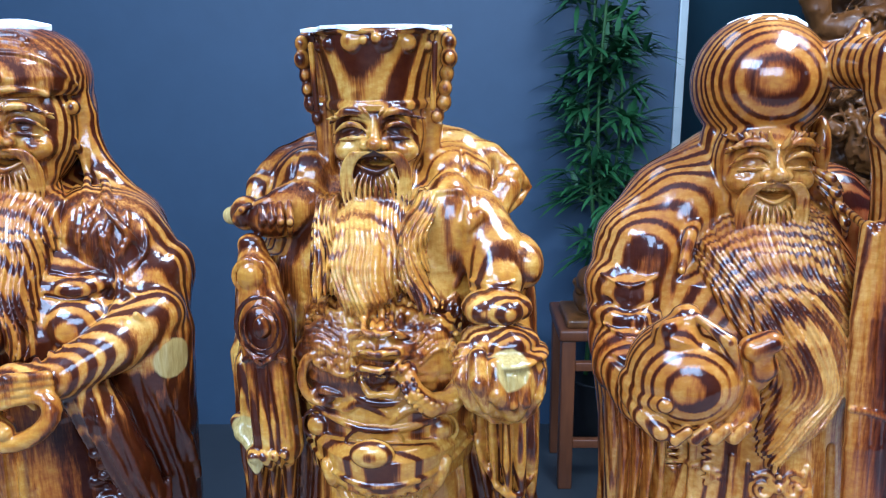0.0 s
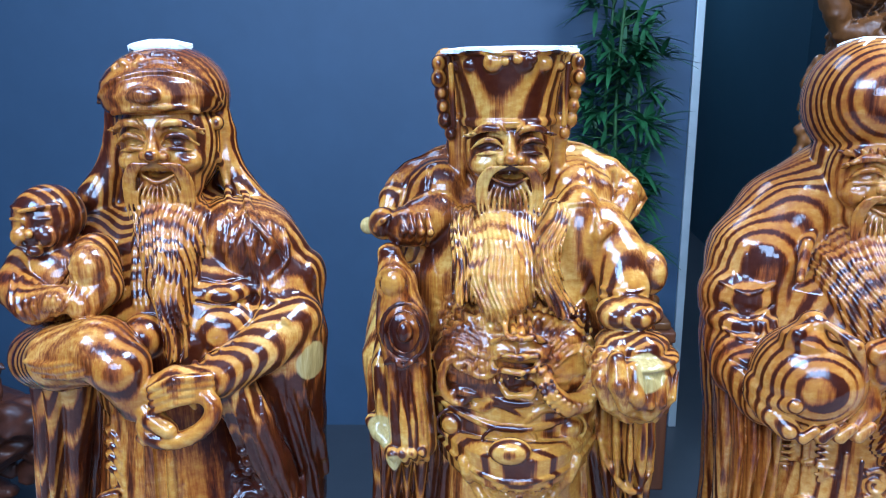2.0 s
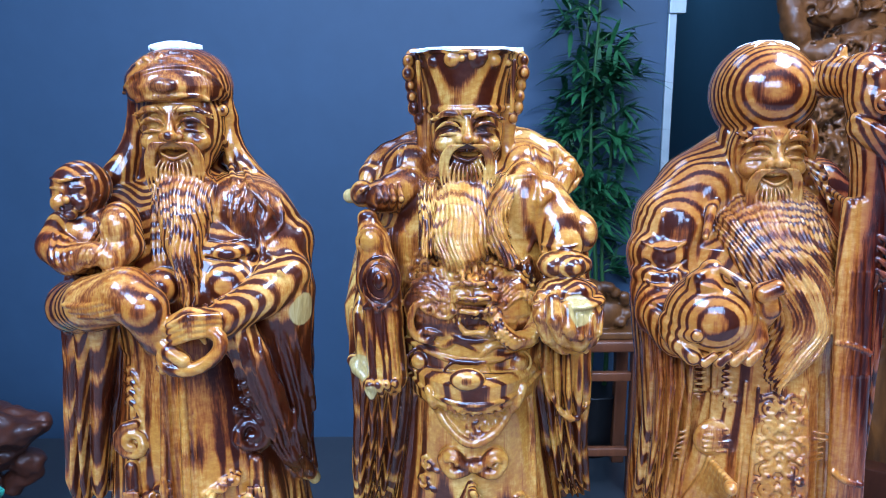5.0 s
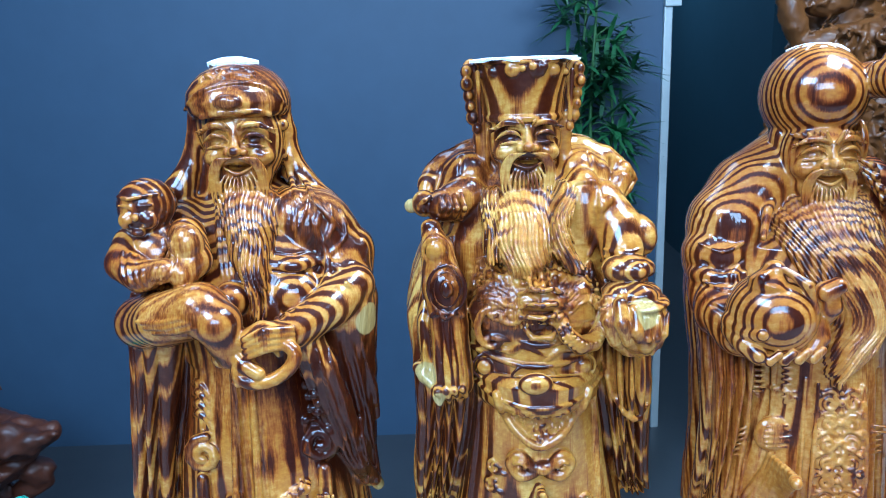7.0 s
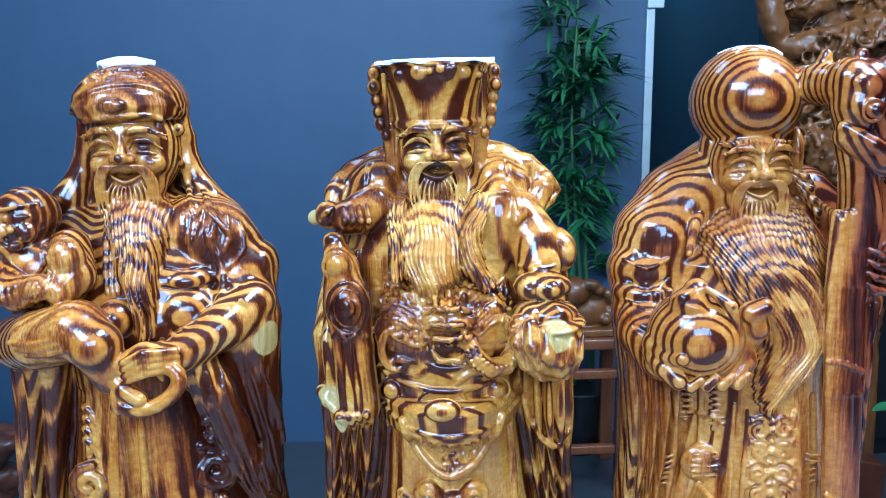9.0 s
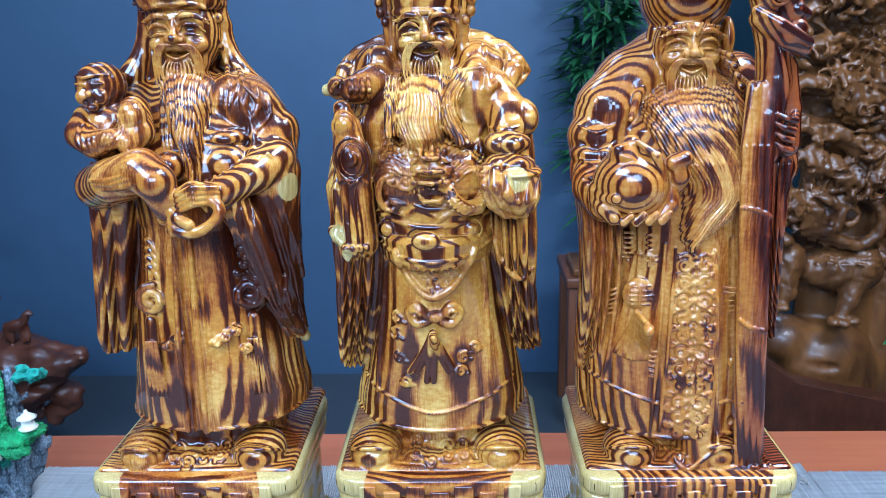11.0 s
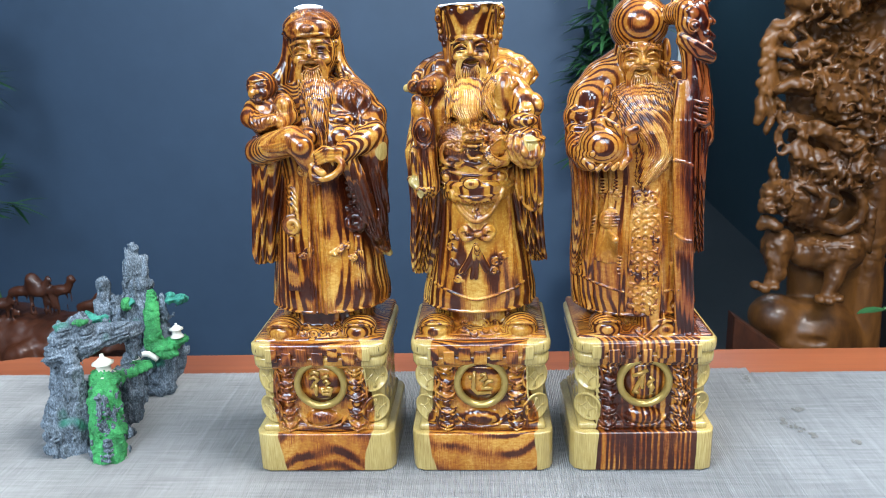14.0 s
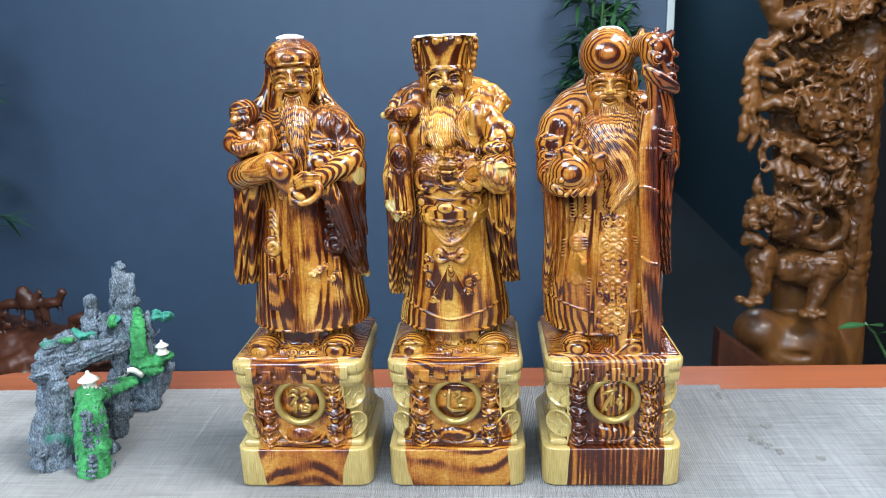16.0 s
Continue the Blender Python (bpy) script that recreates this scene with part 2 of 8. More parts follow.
ZEBRA_C = zebra_wood("zebra_wood_fine", 11.9, period=0.0028, clear=((-0.0383, -0.064, 0.2885, 0.0075, -1.3), (-0.0383, -0.06, 0.2885, 0.019, 0.3), (*(-0.0046, -0.022, 0.3517, 0.018), 0.4), (*(-0.0043, -0.045, 0.2252, 0.016), 0.8), (*(-0.0031, -0.045, 0.1961, 0.016), 0.8), (*(-0.0017, -0.045, 0.1612, 0.018), 0.8), (*(-0.0304, -0.045, 0.2064, 0.02), 0.5)), dark_at=0.12, warp=0.01, blotch=1.0, lean=0.08, tint=(0.98, 0.8, 0.86), heart=0.021, cy=0.24)
BLOCK_A = zebra_wood("pedestal_wood_dark", 3.1, 0.0395, period=0.0056, dark_at=-0.1, tall=0.5, warp=0.012, blotch=0.9, lean=0.3, tint=(0.98, 0.8, 0.75))
BLOCK_B = zebra_wood("pedestal_wood_golden", 8.3, 0.041, period=0.0056, dark_at=-0.1, tall=0.5, warp=0.012, blotch=0.9, lean=-0.27, tint=(1.0, 0.83, 0.75))
BLOCK_C = zebra_wood("pedestal_wood_striped", 12.4, 0.045, period=0.0052, cx=0.25, cy=0.05, dark_at=-0.45, tall=0.3, warp=0.006, tint=(0.95, 0.76, 0.72))
GILT = simple("gold_lacquer", (0.34, 0.17, 0.03), (0.58, 0.36, 0.08), 0.25, 60, metal=0.35, coat=0.8)
BRASS = simple("antique_gold_paint", (0.36, 0.24, 0.06), (0.52, 0.37, 0.11), 0.3, 90, metal=0.55, coat=0.4)
FOAM = simple("white_foam", (0.74, 0.76, 0.78), (0.84, 0.85, 0.86), 0.8, 120, relief=0.3)
ROCK = rock_material()
MOSS = simple("green_flock", (0.02, 0.11, 0.035), (0.12, 0.56, 0.16), 0.85, 700, relief=1.0, dist=0.003)
TEAL = simple("teal_foliage_paint", (0.015, 0.13, 0.09), (0.08, 0.34, 0.24), 0.85, 300, relief=0.8, dist=0.002)
IVORY = simple("cream_plaster", (0.66, 0.62, 0.50), (0.80, 0.77, 0.66), 0.6, 150)
TABLE = simple("red_brown_table_wood", (0.17, 0.042, 0.014), (0.36, 0.105, 0.036), 0.38, 60, (0.06, 1, 1), 0.12, coat=0.25)
RUNNER = runner_material()
WALL = simple("slate_blue_wall_paint", (0.041, 0.070, 0.117), (0.051, 0.086, 0.143), 0.55, 12, relief=0.05)
WALL_SIDE = simple("teal_grey_wall_paint", (0.04, 0.085, 0.115), (0.05, 0.10, 0.135), 0.5, 12, relief=0.05)
PLASTER = simple("white_ceiling_paint", (0.66, 0.68, 0.70), (0.74, 0.76, 0.78), 0.8, 20, relief=0.05)
FLOORM = simple("dark_grey_floor", (0.030, 0.036, 0.042), (0.045, 0.052, 0.06), 0.3, 14, relief=0.05)
CARVED = simple("brown_carving_wood", (0.035, 0.011, 0.0025), (0.235, 0.093, 0.019), 0.42, 34, (1, 1, 0.35), 0.35, coat=0.15, dist=0.004)
REDWOOD = simple("dark_red_root_wood", (0.02, 0.006, 0.0025), (0.12, 0.034, 0.012), 0.45, 30, (1, 1, 0.4), 0.3, coat=0.2, dist=0.004)
STOOLM = simple("orange_brown_stool_wood", (0.06, 0.018, 0.006), (0.20, 0.068, 0.022), 0.45, 50, (1, 0.1, 0.1), 0.15, coat=0.15)
STRIP = simple("pale_aluminium_trim", (0.46, 0.52, 0.52), (0.58, 0.63, 0.62), 0.35, 30, metal=0.3)
LEAF = simple("bamboo_leaf", (0.012, 0.052, 0.016), (0.045, 0.15, 0.045), 0.5, 60)
STALK = simple("bamboo_stalk", (0.03, 0.09, 0.02), (0.08, 0.17, 0.05), 0.5, 60)
BLACK = simple("black_lacquer", (0.006, 0.006, 0.007), (0.014, 0.013, 0.013), 0.35, 30)


# ---- building helpers ----
def mesh_ob(name, bm, mat, parent=None, label="", smooth_it=True):
    me = bpy.data.meshes.new(name)
    bm.normal_update()
    bm.to_mesh(me)
    bm.free()
    me.materials.append(mat)
    if smooth_it:
        me.shade_smooth()
    ob = new(name, me)
    ob.parent = parent
    if label:
        tagged(ob, label)
    return ob


def part(name, bm, mat, parent, label="", smooth_it=True):
    return mesh_ob(name, bm, mat, parent, label, smooth_it)


def add_box(bm, lo, hi, bevel=0.0, segments=2):
    made = bmesh.ops.create_cube(bm, size=1.0)["verts"]
    lo, hi = Vector(lo), Vector(hi)
    for v in made:
        v.co = Vector((lo[i] + (v.co[i] + 0.5) * (hi[i] - lo[i]) for i in range(3)))
    if bevel > 0:
        edges = list({e for v in made for e in v.link_edges})
        bmesh.ops.bevel(bm, geom=edges, offset=bevel, segments=segments, profile=0.6, affect="EDGES")
    return bm


def box(lo, hi, bevel=0.0, segments=2):
    return add_box(bmesh.new(), lo, hi, bevel, segments)


def lathe(bm, profile, centre=(0, 0, 0), sides=32):
    """Turn a profile of (radius, height) round the upright axis."""
    rings = []
    for r, z in profile:
        rings.append([bm.verts.new((centre[0] + r * math.cos(2 * math.pi * i / sides), centre[1] + r * math.sin(2 * math.pi * i / sides), centre[2] + z)) for i in range(sides)])
    for a, b in zip(rings, rings[1:]):
        for i in range(sides):
            bm.faces.new((a[i], a[(i + 1) % sides], b[(i + 1) % sides], b[i]))
    bm.faces.new(rings[0][::-1])
    bm.faces.new(rings[-1])
    return bm


def tube_mesh(bm, pts, radii, sides=8):
    """A round rod along points."""
    pts = [Vector(p) for p in pts]
    rings = []
    for i, p in enumerate(pts):
        d = (pts[min(i + 1, len(pts) - 1)] - pts[max(i - 1, 0)]).normalized()
        a = d.cross(Vector((0.3, 0.9, 0.2))).normalized()
        b = d.cross(a)
        r = radii[i] if isinstance(radii, (list, tuple)) else radii
        rings.append([bm.verts.new(p + (a * math.cos(2 * math.pi * k / sides) + b * math.sin(2 * math.pi * k / sides)) * r) for k in range(sides)])
    for u, v in zip(rings, rings[1:]):
        for k in range(sides):
            bm.faces.new((u[k], u[(k + 1) % sides], v[(k + 1) % sides], v[k]))
    bm.faces.new(rings[0][::-1])
    bm.faces.new(rings[-1])
    return bm


def smoothstep(a, b, x):
    t = np.clip((x - a) / (b - a), 0, 1)
    return t * t * (3 - 2 * t)


class Clay:
    """A block of clay on a grid of signed distances: add, carve and emboss shapes, then skin it as one mesh."""

    def __init__(self, lo, hi, step, crisp=1.0):
        self.crisp = crisp
        self.leave_open = ()
        self.lo, self.h = np.array(lo, float), step
        self.n = np.ceil((np.array(hi) - self.lo) / step).astype(int) + 1
        self.d = np.full(self.n, 0.03, np.float32)

    def block(self, lo, hi):
        a = np.clip(np.floor((np.array(lo) - self.lo) / self.h).astype(int), 0, self.n - 1)
        b = np.clip(np.ceil((np.array(hi) - self.lo) / self.h).astype(int) + 1, 1, self.n)
        sl = tuple(slice(i, max(j, i + 1)) for i, j in zip(a, b))
        ax = [(self.lo[i] + self.h * np.arange(sl[i].start, sl[i].stop)).astype(np.float32) for i in range(3)]
        return sl, ax[0][:, None, None], ax[1][None, :, None], ax[2][None, None, :]

    def join(self, sl, s, k, cut=False):
        a, k = self.d[sl], k * self.crisp
        if cut:
            q = np.maximum(k - np.abs(a + s), 0) / k
            self.d[sl] = np.maximum(a, -s) + q * q * k * 0.25
        else:
            q = np.maximum(k - np.abs(a - s), 0) / k
            self.d[sl] = np.minimum(a, s) - q * q * k * 0.25

    def ell(self, c, r, k=0.003, turn=(0, 0, 0), cut=False):
        R = max(r) + k + 3 * self.h
        sl, x, y, z = self.block([v - R for v in c], [v + R for v in c])
        x, y, z = x - c[0], y - c[1], z - c[2]
        if any(turn):
            m = Euler([radians(a) for a in turn]).to_matrix().transposed()
            x, y, z = (m[i][0] * x + m[i][1] * y + m[i][2] * z for i in range(3))
        k0 = np.sqrt((x / r[0]) ** 2 + (y / r[1]) ** 2 + (z / r[2]) ** 2)
        k1 = np.sqrt((x / r[0] ** 2) ** 2 + (y / r[1] ** 2) ** 2 + (z / r[2] ** 2) ** 2) + 1e-9
        self.join(sl, np.where(k0 < 0.05, -min(r), k0 * (k0 - 1) / k1).astype(np.float32), k, cut)
        return self

    def tube(self, pts, radii, k=0.002, flat=1.0, cut=False):
        """A rod along points; flat < 1 squeezes it front to back."""
        if isinstance(radii, (int, float)):
            radii = [radii] * len(pts)
        for (a, b, ra, rb) in zip(pts, pts[1:], radii, radii[1:]):
            a, b = np.array(a, float), np.array(b, float)
            R = max(ra, rb) + k + 3 * self.h
            sl, x, y, z = self.block(np.minimum(a, b) - R, np.maximum(a, b) + R)
            v = b - a
            L = float(v @ v) + 1e-12
            t = np.clip(((x - a[0]) * v[0] + (y - a[1]) * v[1] + (z - a[2]) * v[2]) / L, 0, 1)
            dx, dy, dz = x - a[0] - t * v[0], (y - a[1] - t * v[1]) / flat, z - a[2] - t * v[2]
            s = (np.sqrt(dx * dx + dy * dy + dz * dz) - (ra + t * (rb - ra))) * (flat if flat < 1 else 1)
            self.join(sl, s.astype(np.float32), k, cut)
        return self

    def ring(self, c, R, r, k=0.001, normal="y", arc=None):
        E = R + r + k + 3 * self.h
        sl, x, y, z = self.block([v - E for v in c], [v + E for v in c])
        x, y, z = x - c[0], y - c[1], z - c[2]
        u, w, n = {"y": (x, z, y), "z": (x, y, z), "x": (y, z, x)}[normal]
        s = np.sqrt((np.sqrt(u * u + w * w) - R) ** 2 + n * n) - r
        self.join(sl, s.astype(np.float32), k)
        return self

    def slab(self, c, half, rnd=0.001, k=0.001, turn=(0, 0, 0), cut=False):
        E = float(np.linalg.norm(half)) + k + 3 * self.h
        sl, x, y, z = self.block([v - E for v in c], [v + E for v in c])
        x, y, z = x - c[0], y - c[1], z - c[2]
        if any(turn):
            m = Euler([radians(a) for a in turn]).to_matrix().transposed()
            x, y, z = (m[i][0] * x + m[i][1] * y + m[i][2] * z for i in range(3))
        q = [np.abs(v) - h + rnd for v, h in zip((x, y, z), half)]
        out = np.sqrt(sum(np.maximum(v, 0) ** 2 for v in q))
        s = out + np.minimum(np.maximum(np.maximum(q[0], q[1]), q[2]), 0) - rnd
        self.join(sl, s.astype(np.float32), k, cut)
        return self

    def piece(self, lo, hi):
        """An empty block on the same grid, to be shaped alone and merged back."""
        a = np.clip(np.floor((np.array(lo) - self.lo) / self.h).astype(int), 0, self.n - 2)
        b = np.clip(np.ceil((np.array(hi) - self.lo) / self.h).astype(int), a + 1, self.n - 1)
        return Clay(self.lo + a * self.h, self.lo + (b - 0.5) * self.h, self.h, self.crisp)

    def merge(self, other, k=0.001):
        a = np.round((other.lo - self.lo) / self.h).astype(int)
        sl = tuple(slice(i, min(i + n, m)) for i, n, m in zip(a, other.n, self.n))
        self.join(sl, other.d[tuple(slice(0, s.stop - s.start) for s in sl)], k)
        return self

    def drape(self, rows, k=0.004, folds=0, amp=0.0, phase=0.0, front=1.0):
        """Cloth of elliptical section: rows of (z, centre x, centre y, half width, half depth), bottom first; front < 1 calms the folds there."""
        rows = np.array(rows, float)
        E = k + 0.006
        sl, x, y, z = self.block((min(rows[:, 1] - rows[:, 3]) - E, min(rows[:, 2] - rows[:, 4]) - E, rows[0, 0] - E),
                                 (max(rows[:, 1] + rows[:, 3]) + E, max(rows[:, 2] + rows[:, 4]) + E, rows[-1, 0] + E))
        cx, cy, a, b = (np.interp(z, rows[:, 0], rows[:, i]).astype(np.float32) for i in (1, 2, 3, 4))
        x, y = x - cx, y - cy
        q = np.sqrt((x / a) ** 2 + (y / b) ** 2)
        s = (q - 1) * np.minimum(a, b)
        if folds:
            th = np.arctan2(x / a, -y / b)
            fade = 1 - 0.6 * smoothstep(rows[0, 0], rows[-1, 0], z)
            fade = fade * (front + (1 - front) * smoothstep(0.6, 1.15, np.abs(th)))
            s = s + amp * fade * (0.6 - np.abs(np.sin(0.5 * folds * th + phase + 0.7 * np.sin(3 * th + phase))))
        s = np.maximum(s, np.maximum(rows[0, 0] - z, z - rows[-1, 0]))
        self.join(sl, s.astype(np.float32), k)
        return self

    def emboss(self, lo, hi, f, soft=0.003, near=0.006):
        """Raise the surface by f(x, y, z) metres inside a region with soft borders."""
        sl, x, y, z = self.block(lo, hi)
        part_of = self.d[sl]
        i, j, k = np.nonzero(np.abs(part_of) < near)
        px, py, pz = x[i, 0, 0], y[0, j, 0], z[0, 0, k]
        m = 1.0
        for v, a, b in zip((px, pz), (lo[0], lo[2]), (hi[0], hi[2])):
            m = m * smoothstep(a, a + soft, v) * (1 - smoothstep(b - soft, b, v))
        part_of[i, j, k] -= (m * f(px, py, pz)).astype(np.float32)
        return self

    def front(self, x, z, empty=None):
        """Depth of the front surface at x, z."""
        i, k = int(round((x - self.lo[0]) / self.h)), int(round((z - self.lo[2]) / self.h))
        col = self.d[min(max(i, 0), self.n[0] - 1), :, min(max(k, 0), self.n[2] - 1)]
        inside = np.nonzero(col < 0)[0]
        if len(inside):
            j = inside[0]
            return self.lo[1] + self.h * (j - 1 + col[j - 1] / (col[j - 1] - col[j]) if j else 0)
        return self.lo[1] + self.h * self.n[1] * 0.5 if empty is None else empty

    def proud(self, z):
        """How far raised lines lift off the cloth, in radii: more on the robes' skirts."""
        return 0.75 * min(max((0.2385 - z) / 0.014, 0.0), 1.0) if self.h < 0.00085 else 0.0

    def cord(self, pts, r, k=0.0005, lift=0.0, cut=False):
        """A raised (or cut) line laid on the front surface through points (x, z)."""
        fine = []
        for (ax, az), (bx, bz) in zip(pts, pts[1:]):
            n = max(int(math.hypot(bx - ax, bz - az) / 0.003), 1)
            fine += [(ax + (bx - ax) * i / n, az + (bz - az) * i / n) for i in range(n)]
        fine.append(tuple(pts[-1]))
        radii = [r] * len(fine) if isinstance(r, (int, float)) else list(np.interp(np.linspace(0, 1, len(fine)), np.linspace(0, 1, len(r)), r))
        placed = [((x, self.front(x, z, 9.0) - lift + (0 if cut else (0.2 - self.proud(z)) * q), z), q) for (x, z), q in zip(fine, radii)]
        placed = [p for p in placed if p[0][1] < 0.02 or self.h > 0.003]
        ys = [p[0][1] for p in placed]
        ys = [sum(ys[max(i - 1, 0):i + 2]) / len(ys[max(i - 1, 0):i + 2]) for i in range(len(ys))]
        placed = [((p[0][0], y, p[0][2]), p[1]) for p, y in zip(placed, ys)]
        if len(placed) < 2:
            return self
        return self.tube([p[0] for p in placed], [p[1] for p in placed], k, 1.0, cut)

    def curl(self, x, z, R, r, turns=1.3, start=0.0, hand=1, k=0.0004):
        pts = [(x + hand * (R * (1 - 0.75 * i / 14)) * math.cos(start + turns * 2 * math.pi * i / 14), z + (R * (1 - 0.75 * i / 14)) * math.sin(start + turns * 2 * math.pi * i / 14)) for i in range(15)]
        placed = [(px, self.front(px, pz, 9.0) + (0.1 - self.proud(pz)) * r, pz) for px, pz in pts]
        placed = [p for p in placed if p[1] < 1.0]
        if len(placed) < 2:
            return self
        return self.tube(placed, r, k)

    def surface(self):
        d, h = self.d, self.h
        d[0], d[-1], d[:, 0], d[:, -1], d[:, :, 0], d[:, :, -1] = 0.01, 0.01, 0.01, 0.01, 0.01, 0.01
        ins = d < 0
        cnt = np.zeros(tuple(self.n - 1), np.int8)
        for i in (0, 1):
            for j in (0, 1):
                for k in (0, 1):
                    cnt += ins[i:self.n[0] - 1 + i, j:self.n[1] - 1 + j, k:self.n[2] - 1 + k]
        act = np.argwhere((cnt > 0) & (cnt < 8))
        index = np.full(tuple(self.n - 1), -1, np.int32)
        index[act[:, 0], act[:, 1], act[:, 2]] = np.arange(len(act))
        total, weight = np.zeros((len(act), 3)), np.zeros(len(act))
        for axis in range(3):
            o1, o2 = [i for i in range(3) if i != axis]
            for u in (0, 1):
                for v in (0, 1):
                    a = act.copy()
                    a[:, o1] += u
                    a[:, o2] += v
                    b = a.copy()
                    b[:, axis] += 1
                    da, db = d[a[:, 0], a[:, 1], a[:, 2]], d[b[:, 0], b[:, 1], b[:, 2]]
                    hit = (da < 0) != (db < 0)
                    t = np.where(hit, da / np.where(hit, da - db, 1), 0)
                    p = a.astype(float)
                    p[:, axis] += t
                    total += p * hit[:, None]
                    weight += hit
        verts = self.lo + h * total / weight[:, None]
        quads = []
        for axis in range(3):
            o1, o2 = (axis + 1) % 3, (axis + 2) % 3
            lo = [slice(None)] * 3
            hi = [slice(None)] * 3
            lo[axis], hi[axis] = slice(0, -1), slice(1, None)
            e = np.argwhere(ins[tuple(lo)] != ins[tuple(hi)])
            e = e[(e[:, o1] > 0) & (e[:, o2] > 0)]
            sign = ins[e[:, 0], e[:, 1], e[:, 2]]
            c = []
            for u, v in ((1, 1), (0, 1), (0, 0), (1, 0)):
                q = e.copy()
                q[:, o1] -= u
                q[:, o2] -= v
                c.append(index[q[:, 0], q[:, 1], q[:, 2]])
            c = np.stack(c, 1)
            c[~sign] = c[~sign][:, ::-1]
            quads.append(c)
        quads = np.concatenate(quads)
        quads = quads[(quads >= 0).all(1)]
        for axis, far in self.leave_open:
            edge = self.lo[axis] + h * ((self.n[axis] - 2) if far else 1)
            inner = (verts[:, axis] < edge - 1e-6) if far else (verts[:, axis] > edge + 1e-6)
            quads = quads[inner[quads].all(1)]
        return verts, quads

    def skin(self, name, mat, parent=None, label="", others=()):
        """One mesh of this block and of others that belong to the same thing."""
        verts, quads = self.surface()
        for o in others:
            v, q = o.surface()
            quads = np.concatenate((quads, q + len(verts)))
            verts = np.concatenate((verts, v))
        used = np.unique(quads)
        index = np.zeros(len(verts), int)
        index[used] = np.arange(len(used))
        verts, quads = verts[used], index[quads]
        me = bpy.data.meshes.new(name)
        me.vertices.add(len(verts))
        me.vertices.foreach_set("co", verts.astype(np.float32).ravel())
        me.loops.add(len(quads) * 4)
        me.loops.foreach_set("vertex_index", quads.astype(np.int32).ravel())
        me.polygons.add(len(quads))
        me.polygons.foreach_set("loop_start", np.arange(0, len(quads) * 4, 4, dtype=np.int32))
        me.update(calc_edges=True)
        me.validate()
        me.materials.append(mat)
        me.shade_smooth()
        ob = new(name, me)
        ob.parent = parent
        if label:
            tagged(ob, label)
        return ob


def wavy(x, y, z, f, seed=0.0):
    """Cheap smooth pseudo-noise in about -1 to 1."""
    return (np.sin(f * (x + 0.31 * y) + seed) * np.sin(f * 1.3 * (z - 0.2 * x) + 1.7 * seed)
            + 0.6 * np.sin(f * 2.1 * (0.7 * z + x) + seed * 2.3) * np.sin(f * 1.7 * (y - 0.5 * z) + 0.4 + seed)) / 1.3



LATTICE = np.random.RandomState(7).rand(32, 32, 32)


def lumps(x, y, z, f, seed=0.0):
    """Value noise, 0 to 1, with features 1/f metres across."""
    p = [np.asarray(v, float) * f + seed * k for v, k in ((x, 1.0), (y, 2.3), (z, 3.7))]
    i = [np.floor(v).astype(int) for v in p]
    t = [v - q for v, q in zip(p, i)]
    t = [v * v * (3 - 2 * v) for v in t]
    out = 0.0
    for a in (0, 1):
        for b in (0, 1):
            for c in (0, 1):
                w = (t[0] if a else 1 - t[0]) * (t[1] if b else 1 - t[1]) * (t[2] if c else 1 - t[2])
                out = out + w * LATTICE[(i[0] + a) % 32, (i[1] + b) % 32, (i[2] + c) % 32]
    return out


def ridges(x, y, z, f, seed=0.0):
    """Sharp creases, 0 in the crease and 1 on the ridge."""
    return np.abs(2 * lumps(x, y, z, f, seed) - 1)



# ---- the room ----
def setting(name, bm, mat, label, category, smooth_it=False):
    return tagged(mesh_ob(name, bm, mat, None, "", smooth_it), label, category, kind="structure")


setting("floor", box((-3.2, -3.2, FLOOR - 0.1), (6.2, 9.2, FLOOR)), FLOORM, "smooth dark grey floor of the showroom", "floor")
setting("ceiling", box((-3.2, -3.2, TOP), (6.2, 9.2, TOP + 0.1)), PLASTER, "plain white ceiling over the showroom", "ceiling")
STRIP_X = 0.605
setting("wall_north", box((-3.1, WALL_Y, FLOOR), (STRIP_X, WALL_Y + 0.12, TOP)), WALL, "slate blue painted wall behind the table", "wall")
# long wall of the dim room beyond the corner, running away at an angle
far = box((-3.6, 0.0, FLOOR), (2.3, 0.12, TOP))
ax, ay, bx, by = 1.497, 5.502, 1.389, 3.626
bmesh.ops.transform(far, matrix=Matrix.Translation((ax, ay, 0)) @ Matrix.Rotation(math.atan2(by - ay, bx - ax), 4, "Z"), verts=far.verts)
setting("wall_far", far, WALL_SIDE, "dim teal-grey wall of the deeper room beyond the corner", "wall")
setting("wall_behind", box((0.485, WALL_Y + 0.121, FLOOR), (STRIP_X - 0.003, 9.1, TOP)), WALL, "slate blue side of the wall corner", "wall")
setting("wall_back", box((0.6, 9.1, FLOOR), (6.1, 9.2, TOP)), WALL_SIDE, "plain teal-grey end wall of the deeper room", "wall")
setting("wall_west", box((-3.2, -3.1, FLOOR), (-3.1, WALL_Y, TOP)), WALL, "slate blue side wall", "wall")
setting("wall_east", box((6.1, -3.1, FLOOR), (6.2, 9.1, TOP)), BLACK, "very dark side wall", "wall")
setting("wall_south", box((-3.1, -3.2, FLOOR), (6.1, -3.1, TOP)), PLASTER, "plain white wall opposite the statues", "wall")
trim = box((STRIP_X - 0.002, WALL_Y - 0.012, FLOOR), (STRIP_X + 0.022, WALL_Y + 0.02, 0.56), 0.003)
